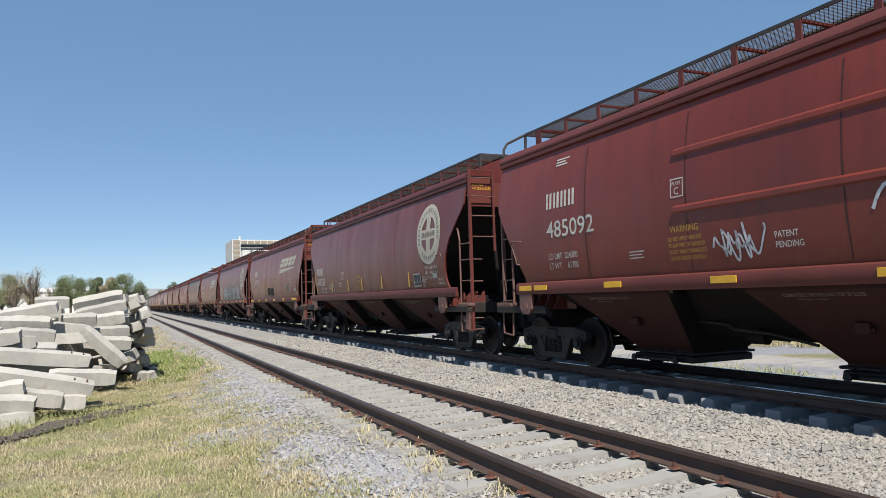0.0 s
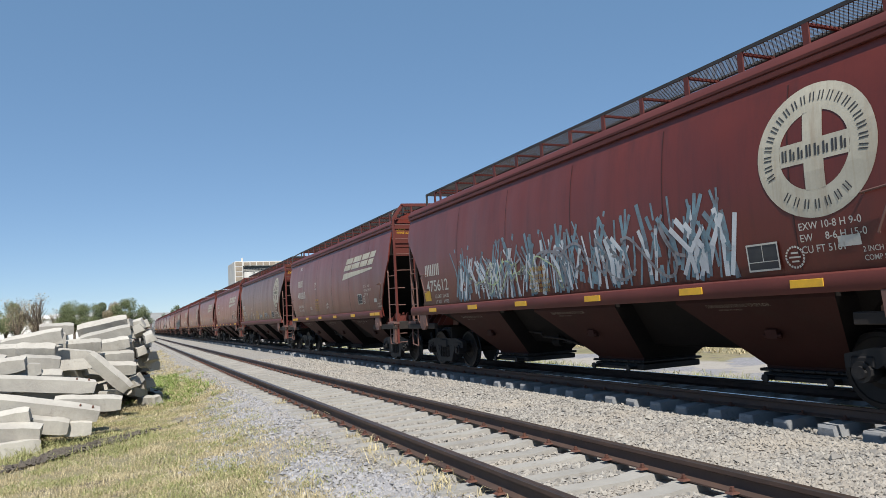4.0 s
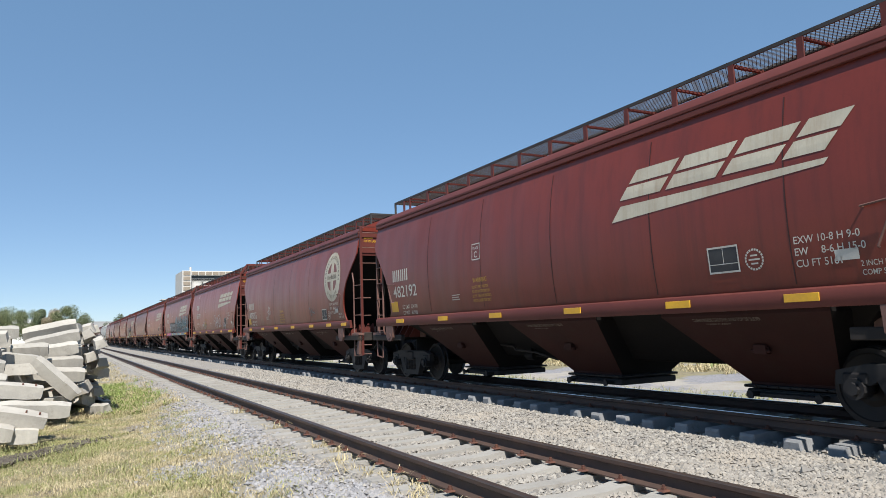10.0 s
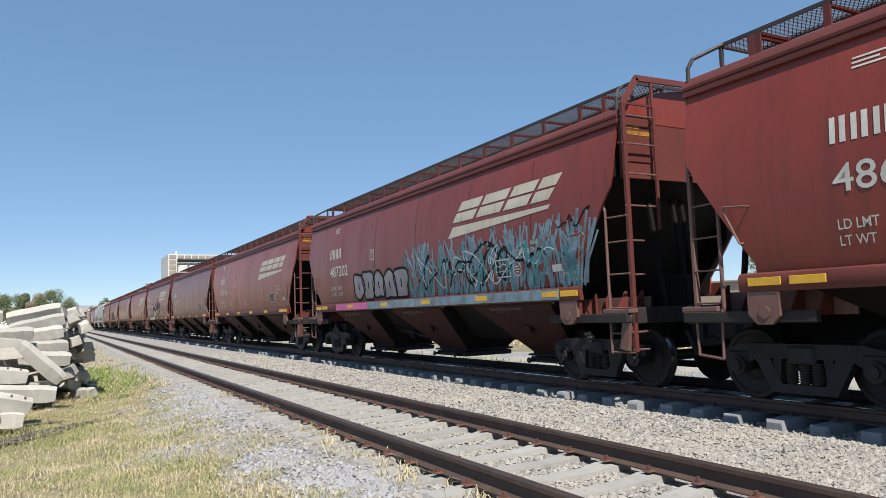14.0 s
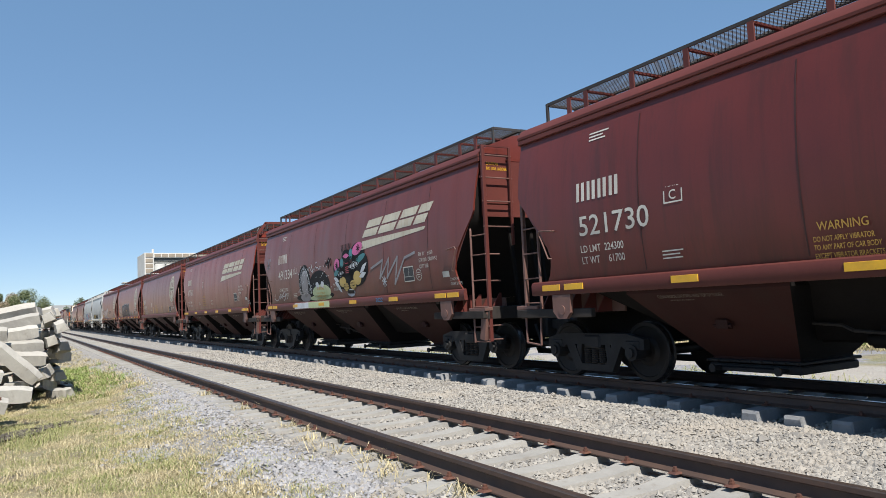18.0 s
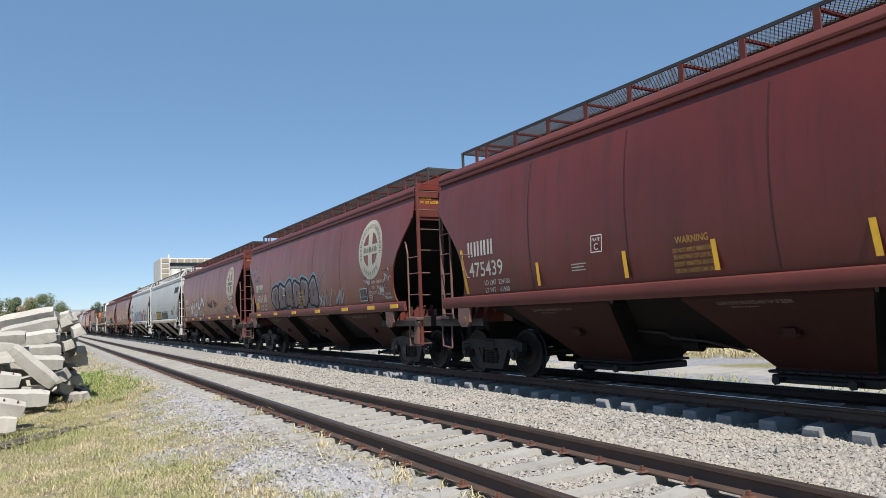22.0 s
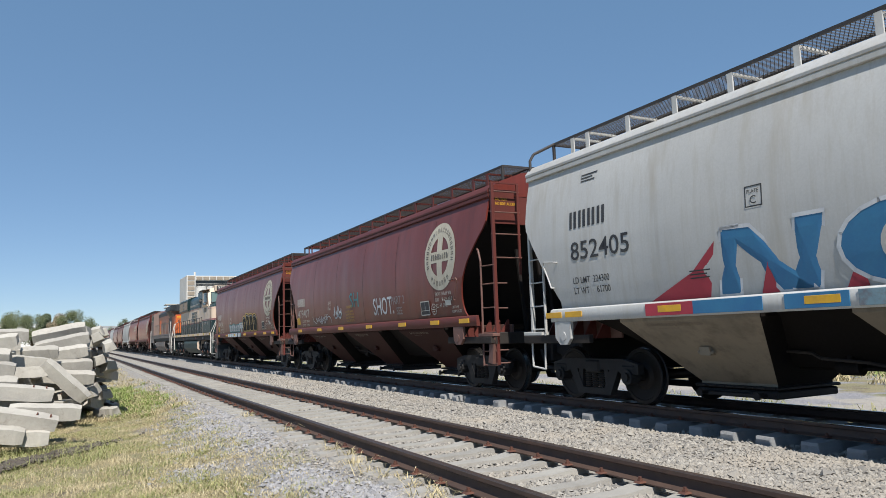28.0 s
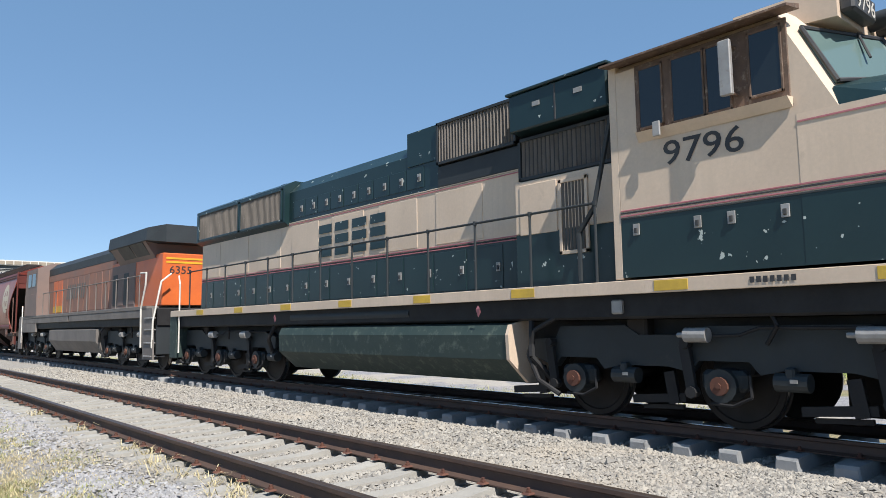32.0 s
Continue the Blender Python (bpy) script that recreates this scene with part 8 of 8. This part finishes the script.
def plant_trees():
    rng = random.Random(9)
    # behind the heap
    tree(-20.5, 150, 8.4, 3.0, LEAF, "dusty green tree behind the heap", 1, 1530)
    tree(-17.5, 140, 8.1, 2.8, LEAFDRY, "thin half-bare brown tree", 2, 425, True)
    tree(-14.5, 140, 9.3, 3.2, LEAFDRY, "bare winter tree with fine twigs", 3, 102, True)
    tree(-9.5, 150, 7.6, 3.4, LEAF, "dusty green bushy tree behind the heap", 4, 2720)
    tree(-7.0, 150, 7.4, 2.8, LEAF, "dusty green bushy tree behind the heap", 5, 2380)
    tree(-5.0, 155, 8.5, 1.8, LEAFDARK, "narrow dark green tree", 6, 2040)
    tree(-3.0, 155, 8.5, 3.2, LEAFDRY, "olive and brown leafed tree", 7, 3060)
    tree(-0.9, 155, 7.8, 3.0, LEAF, "dusty green bushy tree behind the heap", 8, 2550)
    tree(-26, 140, 10.1, 3.7, LEAFDRY, "tall half-bare tree with brown leaves", 9, 510, True)
    tree(-30, 150, 7.8, 3.7, LEAF, "dusty green tree behind the warehouses", 10, 2380)
    tree(-23.5, 130, 5.6, 3.4, LEAF, "low green thicket tree", 12, 2550)
    for i, (x, y, h, sp, l, n, bare) in enumerate(((-27.4, 146, 12.0, 3.4, LEAFDRY, 420, True), (-24.6, 150, 10.4, 2.8, LEAF, 900, True), (-22.0, 146, 6.6, 2.6, LEAF, 2000, False), (-19.0, 152, 6.4, 2.8, LEAFDARK, 1900, False), (-16.2, 150, 7.6, 2.4, LEAFDRY, 300, True), (-12.4, 152, 7.2, 2.5, LEAFDRY, 260, True), (-11.0, 150, 6.6, 2.6, LEAF, 1900, False), (1.2, 156, 6.6, 2.4, LEAF, 1900, False), (2.8, 160, 5.6, 2.0, LEAFDARK, 1500, False))):
        tree(x, y, h, sp, l, "half-bare winter tree behind the sleepers" if bare else "dusty grey-green tree behind the sleepers", 60 + i, n, bare)
    for i, (x, h) in enumerate(((15.0, 8.6), (17.5, 11), (20, 12.4), (23, 11.8), (26, 12.0), (28.5, 11.2))):
        tree(x, 350 + i, h, 3.2, LEAFDARK, "dark green tree in the distance", 20 + i, 900)


plant_trees()


def build_hill():
    m = surface("hazy_far_hillside", (0.30, 0.29, 0.27), (0.24, 0.24, 0.23), 1.0, 0, 0.004, 0.05, 0.1, 0.5)
    g = Geo()
    xs = [-1500 + i * 60 for i in range(90)]
    for row, (y, s) in enumerate(((2400, 0.0), (2600, 0.65), (2900, 1.0), (3400, 0.4))):
        for x in xs:
            g.v.append((x, y, -2 + s * (58 + 26 * noise.noise((x * 0.0016, 1.7, 0)) + 10 * noise.noise((x * 0.006, 5, row)))))
    n = len(xs)
    g.f = [(r * n + i, r * n + i + 1, (r + 1) * n + i + 1, (r + 1) * n + i) for r in range(3) for i in range(n - 1)]
    ob = new("backdrop", mesh_of("backdrop", g, m, smooth=60))
    tagged(ob, "low hazy grey hills on the horizon", "hills", kind="structure")


build_hill()


# ---- loose ballast, grass and weeds ----
def stone_material(name, a, b, c):
    m, nt, bsdf = nodes_of(name)
    gi = nt.nodes.new("ShaderNodeNewGeometry")
    v = coords(nt, vary=False)
    col = mix(nt, gi.outputs["Random Per Island"], a, b)
    col = mix(nt, ramp(nt, noise_tex(nt, v, 1.1, 5), 0.45, 0.7), col, c)
    col = mix(nt, 0.4, col, mix(nt, noise_tex(nt, v, 60, 4), (0.6, 0.6, 0.6), (1.35, 1.35, 1.35)), "MULTIPLY")
    nt.links.new(col, bsdf.inputs["Base Color"])
    bsdf.inputs["Roughness"].default_value = 0.92
    return m


BALLAST = stone_material("dusty_ballast_stone", (0.180, 0.169, 0.155), (0.36, 0.338, 0.30), (0.315, 0.283, 0.24))
CLOD = stone_material("dark_soil_clod", (0.06, 0.05, 0.04), (0.13, 0.11, 0.09), (0.10, 0.085, 0.07))
BLUESTONE = stone_material("blue_grey_crushed_stone", (0.19, 0.19, 0.20), (0.36, 0.355, 0.36), (0.30, 0.29, 0.285))


def heights(p):
    return np.array([ground_height(float(x), float(y)) for x, y in p])


def scatter(name, label, spots, size, material, seed, sink=0.2):
    """Broken stones, one jittered eight- or ten-sided lump at each spot, all in one sheet."""
    rng = np.random.default_rng(seed)
    n = len(spots)
    ring = [(math.cos(k * math.tau / 5), math.sin(k * math.tau / 5), 0) for k in range(5)]
    base = np.array([(0, 0, 0.75)] + ring + [(0.1, 0.1, -0.5)])
    tri = np.array([(0, 1 + k, 1 + (k + 1) % 5) for k in range(5)] + [(6, 1 + (k + 1) % 5, 1 + k) for k in range(5)])
    p = base[None] * rng.uniform(0.7, 1.3, (n, 1, 3)) + rng.uniform(-0.3, 0.3, (n, 7, 3))
    s = size[0] + (size[1] - size[0]) * rng.random(n) ** 1.8
    a = rng.random(n) * math.tau
    c, q = np.cos(a)[:, None], np.sin(a)[:, None]
    tilt = rng.uniform(-0.6, 0.6, (n, 1))
    y0 = p[:, :, 1] * np.cos(tilt) - p[:, :, 2] * np.sin(tilt)
    z0 = p[:, :, 1] * np.sin(tilt) + p[:, :, 2] * np.cos(tilt)
    x1 = p[:, :, 0] * c - y0 * q
    y1 = p[:, :, 0] * q + y0 * c
    pts = np.stack([x1, y1, z0], 2) * s[:, None, None]
    pts[:, :, 0] += spots[:, 0][:, None]
    pts[:, :, 1] += spots[:, 1][:, None]
    pts[:, :, 2] += (spots[:, 2] + s * sink)[:, None]
    return cover_object(name, label, pts.reshape(-1, 3), (tri[None] + 7 * np.arange(n)[:, None, None]).reshape(-1, 3), material, "gravel")


def cover_object(name, label, verts, tris, material, category):
    me = bpy.data.meshes.new(name)
    me.vertices.add(len(verts))
    me.vertices.foreach_set("co", verts.astype(np.float32).ravel())
    m = len(tris)
    me.loops.add(m * 3)
    me.loops.foreach_set("vertex_index", tris.astype(np.int32).ravel())
    me.polygons.add(m)
    me.polygons.foreach_set("loop_start", np.arange(0, m * 3, 3, dtype=np.int32))
    me.polygons.foreach_set("use_smooth", np.zeros(m, dtype=bool))
    me.update(calc_edges=True)
    me.materials.append(material)
    return tagged(new(name, me), label, category, kind="stuff")


def along(rng, n, x0, x1, y0, y1, power=1.7):
    """Spots in a strip, thicker near the start of it."""
    return np.stack([rng.uniform(x0, x1, n), y0 + (y1 - y0) * rng.random(n) ** power], 1)


def lay_stones():
    rng = np.random.default_rng(31)
    # the shoulder between the two tracks
    p = along(rng, 46000, 4.72, 7.42, 3.0, 34)
    p = np.column_stack([p, heights(p)])
    scatter("ballast_stones", "dusty grey crushed ballast between the two tracks", p, (0.014, 0.034), BALLAST, 1)
    # between the siding rails, few of them on the sleepers
    p = along(rng, 15000, 3.05, 4.32, 3.0, 26)
    k = np.abs((p[:, 1] - 1.13) / 0.545 - np.round((p[:, 1] - 1.13) / 0.545)) * 0.545
    p = p[(k > 0.13) | (rng.random(len(p)) < 0.10)]
    p = np.column_stack([p, heights(p) + 0.0])
    scatter("ballast_stones", "grey ballast packed between the siding sleepers", p, (0.015, 0.036), BALLAST, 2)
    # main line bed in the shade of the cars
    p = along(rng, 9000, 7.5, 10.2, 4.0, 26)
    k = np.abs((p[:, 1] - 1.3) / 0.6 - np.round((p[:, 1] - 1.3) / 0.6)) * 0.6
    p = p[(k > 0.13) | (p[:, 0] > 9.95)]
    p = np.column_stack([p, heights(p)])
    scatter("ballast_stones", "shaded grey ballast under the main line", p, (0.02, 0.042), BALLAST, 3)
    # outside the near rail: dusty shoulder, and loose bluish heaps in the grass
    p = along(rng, 9000, 1.9, 2.82, 4.5, 30)
    p = p[rng.random(len(p)) < np.clip((p[:, 0] - 1.7) / 0.9, 0.15, 1)]
    p = np.column_stack([p, heights(p)])
    scatter("ballast_stones", "dusty stones beside the near rail", p, (0.012, 0.032), BALLAST, 4)
    out = []
    for x, y, a, b, n in ((2.05, 13.6, 0.75, 3.2, 5200), (1.85, 7.95, 0.38, 0.75, 1500), (2.15, 6.45, 0.5, 0.75, 2200), (2.4, 20, 0.6, 4.5, 2600), (0.4, 5.6, 0.5, 0.5, 500), (1.1, 10.2, 0.35, 0.5, 450)):
        q = rng.normal(size=(n, 2)) * 0.55 * np.array([a, b]) + np.array([x, y])
        out.append(q[q[:, 0] < 2.78])
    p = np.concatenate(out)
    p = np.column_stack([p, heights(p)])
    scatter("loose_gravel", "loose bluish-grey gravel spilled over dry grass", p, (0.012, 0.036), BLUESTONE, 5)
    q = rng.normal(size=(1500, 2)) * np.array([0.10, 0.55])
    q = np.column_stack([q[:, 0] + 0.74 * q[:, 1], q[:, 1]]) + np.array([-0.65, 13.0])
    scatter("soil_clods", "dark broken soil clods in the grass by the sleepers", np.column_stack([q, heights(q) + 0.04]), (0.02, 0.06), CLOD, 9)
    p = along(rng, 9000, 3.05, 7.4, -6, 3.2, 1.0)
    p = p[np.abs(p[:, 0] - 4.43) > 0.12]
    p = np.column_stack([p, heights(p)])
    scatter("ballast_stones", "dusty grey ballast beside the viewpoint", p, (0.015, 0.036), BALLAST, 7)
    # larger single stones
    p = along(rng, 160, 4.9, 7.3, 4, 30)
    p = np.column_stack([p, heights(p)])
    scatter("stones", "larger pale stones lying on the ballast", p, (0.04, 0.07), BALLAST, 6)


def grass_material(name, a, b):
    m, nt, bsdf = nodes_of(name)
    gi = nt.nodes.new("ShaderNodeNewGeometry")
    nt.links.new(mix(nt, gi.outputs["Random Per Island"], a, b), bsdf.inputs["Base Color"])
    bsdf.inputs["Roughness"].default_value = 0.75
    return m


STRAW = grass_material("dry_straw_grass", (0.56, 0.47, 0.28), (0.32, 0.27, 0.15))
BLEACHED = grass_material("bleached_grass", (0.66, 0.58, 0.40), (0.44, 0.37, 0.23))
OLIVE = grass_material("half_green_grass", (0.20, 0.225, 0.075), (0.38, 0.36, 0.16))
GREEN = grass_material("green_weed_leaves", (0.15, 0.22, 0.05), (0.30, 0.35, 0.10))


def blades(name, label, spots, count, height, spread, material, seed, category="grass", width=0.004):
    """Bent blades in tufts: two triangles each, leaning outwards."""
    rng = np.random.default_rng(seed)
    n = len(spots) * count
    c = np.repeat(spots, count, 0)
    off = rng.normal(size=(n, 2)) * spread * 0.5
    a = rng.random(n) * math.tau
    h = height[0] + (height[1] - height[0]) * rng.random(n) ** 1.5
    h = h * np.repeat(rng.uniform(0.6, 1.3, len(spots)), count)
    lean = rng.uniform(0.7, 2.55, n)
    d = np.stack([np.cos(a), np.sin(a)], 1)
    s = np.stack([-d[:, 1], d[:, 0]], 1) * (width * rng.uniform(0.7, 1.5, n))[:, None]
    foot = c[:, :2] + off
    mid = foot + d * (h * lean * 0.35)[:, None]
    tip = foot + d * (h * lean)[:, None]
    z = c[:, 2]
    v = np.empty((n, 5, 3))
    v[:, 0, :2], v[:, 0, 2] = foot - s, z - 0.01
    v[:, 1, :2], v[:, 1, 2] = foot + s, z - 0.01
    v[:, 2, :2], v[:, 2, 2] = mid - s * 0.8, z + h * 0.65
    v[:, 3, :2], v[:, 3, 2] = mid + s * 0.8, z + h * 0.65
    v[:, 4, :2], v[:, 4, 2] = tip, z + h * (1.1 - lean * 0.42)
    t = np.array([(0, 1, 3), (0, 3, 2), (2, 3, 4)])
    return cover_object(name, label, v.reshape(-1, 3), (t[None] + 5 * np.arange(n)[:, None, None]).reshape(-1, 3), material, category)


def grow_grass():
    rng = np.random.default_rng(77)

    def field(n, x0, x1, y0, y1, scale, keep, seed, power=1.5):
        p = along(rng, n, x0, x1, y0, y1, power)
        f = np.array([noise.noise((x * scale, y * scale, seed)) for x, y in p])
        edge = np.clip((2.35 + 0.25 * np.array([noise.noise((x * 2, y * 0.6, 5)) for x, y in p]) - p[:, 0]) / 0.9, 0, 1)
        p = p[(f > keep) & (rng.random(len(p)) < edge)]
        return np.column_stack([p, heights(p)])

    blades("dry_grass", "short straw-yellow dry grass on the verge", field(15000, -5, 2.4, 5.0, 24, 2.3, 0.0, 1), 15, (0.015, 0.075), 0.17, STRAW, 1, width=0.0028)
    blades("pale_grass", "bleached matted grass lying on the verge", field(7000, -5, 2.4, 5.0, 24, 1.9, 0.14, 21), 16, (0.015, 0.065), 0.2, BLEACHED, 13, width=0.003)
    blades("short_grass", "short half-green grass on the verge", field(15000, -5, 2.3, 5.0, 24, 1.5, 0.03, 9), 17, (0.015, 0.075), 0.17, OLIVE, 2, width=0.003)
    blades("thin_grass", "thin brown grass over bare soil on the verge", field(9000, -5, 2.4, 5.0, 24, 1.6, -0.25, 15), 8, (0.012, 0.045), 0.20, STRAW, 14)
    blades("dry_grass", "dry grass further along the siding", field(5000, -2, 2.4, 18, 60, 0.6, -0.2, 4), 8, (0.05, 0.18), 0.16, STRAW, 3, width=0.005)
    blades("dry_grass", "short dry grass on the near verge", field(3500, -6, 2.4, -6, 5.0, 1.2, -0.4, 6, 1.0), 9, (0.02, 0.09), 0.18, STRAW, 12)
    g = np.column_stack([rng.normal(1.0, 0.4, 300), rng.uniform(18, 29, 300)])
    blades("green_grass", "fresh green grass at the end of the heap", np.column_stack([g, heights(g)]), 22, (0.08, 0.22), 0.12, GREEN, 4, width=0.005)
    g = np.column_stack([rng.uniform(-4, 0.3, 420), rng.uniform(12.2, 14.2, 420)])
    blades("dry_weeds", "dry weeds along the foot of the sleepers", np.column_stack([g, heights(g)]), 9, (0.06, 0.24), 0.10, OLIVE, 5, width=0.003)
    # tufts against the near rail
    tufts = [(2.76, 6.4), (2.72, 7.0), (2.8, 9.1), (2.74, 9.5), (2.7, 11.8), (2.78, 5.2), (2.6, 7.6), (2.75, 14.5), (2.65, 8.3), (2.5, 6.1)]
    g = np.array([(x + 0.05 * rng.normal(), y + 0.14 * rng.normal()) for x, y in tufts for _ in range(7)])
    blades("rail_weeds", "dry weed tufts growing against the rusty rail", np.column_stack([g, heights(g)]), 9, (0.05, 0.20), 0.07, STRAW, 6)
    # beyond the train: rank dry grass and green weeds between the line and the dusty road
    g = np.column_stack([rng.normal(11.4, 0.35, 500), rng.uniform(6, 60, 500)])
    blades("rank_grass", "tall yellow-green grass beyond the main line", np.column_stack([g, heights(g)]), 22, (0.15, 0.42), 0.25, OLIVE, 7, width=0.005)
    g = np.column_stack([rng.normal(20.2, 0.9, 800), rng.uniform(8, 90, 800)])
    blades("rank_grass", "tall dry grass beyond the dusty road", np.column_stack([g, heights(g)]), 22, (0.12, 0.40), 0.4, STRAW, 8, width=0.009)
    g = np.column_stack([rng.normal(22.5, 0.8, 500), rng.uniform(8, 90, 500)])
    blades("rank_grass", "tall green weeds beyond the dusty road", np.column_stack([g, heights(g)]), 22, (0.2, 0.6), 0.5, GREEN, 9, width=0.01)


lay_stones()
grow_grass()


def bush(x, y, size, leaf, label, seed, leaves=2200):
    z = ground_height(x, y)
    rng = random.Random(seed)
    t = thing("bush", label, "bush")
    g = Geo()
    tips = []
    for i in range(7):
        a, r = rng.random() * math.tau, size * rng.uniform(0.15, 0.6)
        tip = (x + r * math.cos(a), y + r * math.sin(a), z + size * rng.uniform(0.35, 0.85))
        g.rod((x, y, z - 0.05), tip, size * 0.02, 5, size * 0.008)
        tips.append((*tip, size * rng.uniform(0.2, 0.36)))
    part("stems", g, BARK, t)
    part("foliage", leaf_cloud(tips, leaves, size * 0.028, seed), leaf, t)


def plant_far_side():
    rng = random.Random(12)
    for i in range(16):
        y = 4 + i * 5.2 + rng.uniform(-1.5, 1.5)
        bush(23 + rng.uniform(-1.2, 2.5), y, rng.uniform(0.8, 1.9), rng.choice((LEAF, LEAFDARK, LEAFDRY)), "low dusty bush beyond the road", 40 + i)
    for x, y, h, l, bare in ((24, 14.5, 5.0, LEAFDRY, True), (27, 20, 6.5, LEAF, False), (25, 31, 5.5, LEAFDRY, True), (30, 11, 6.0, LEAF, False), (26, 45, 6.5, LEAF, False), (29, 62, 7.0, LEAFDRY, True)):
        tree(x, y, h * 0.68, h * 0.28, l, "thin half-bare tree with dusty grey-green leaves", int(y), 500 if bare else 900, bare)
    w = thing("boundary_wall", "tan rendered boundary wall beyond the road", "wall")
    render_tan = surface("tan_rendered_wall", (0.50, 0.40, 0.30), (0.42, 0.33, 0.25), 0.9, 0, 0.4, 8, 0.3, 0.01, (0.3, 0.24, 0.19), 0.4)
    part("wall_panel", Geo().cbox(33, 33.3, -10, 70, -0.6, 2.3, 0.03), render_tan, w)
    part("coping", Geo().cbox(32.9, 33.4, -10.05, 70.05, 2.3, 2.42, 0.02), CONCRETE, w)


plant_far_side()
# ---- what moves: the train rolls past at a steady pace, its wheels turning ----
def motions():
    for ob, u in TRAIN:
        walk(ob, [(t, pose(TRACK_M, u - SPEED * t - gain, 0)) for t, gain in ((0.0, 0), (8.0, 0), (16.0, 0), (24.0, 0), (30.0, 0), (31.0, 0.05), (32.0, 0.22))])
    turning = {}
    for w, r in WHEELS:
        key = round(r, 3)
        if key not in turning:
            per = math.degrees(SPEED / r)
            n = int(32.0 * per / 80) + 1
            walk(w, [(32.0 * i / n, pose(0, 0, 0, per * 32.0 * i / n)) for i in range(n + 1)])
            turning[key] = w.animation_data
        else:
            w.rotation_mode = "QUATERNION"
            a = w.animation_data_create()
            a.action = turning[key].action
            a.action_slot = turning[key].action_slot


motions()
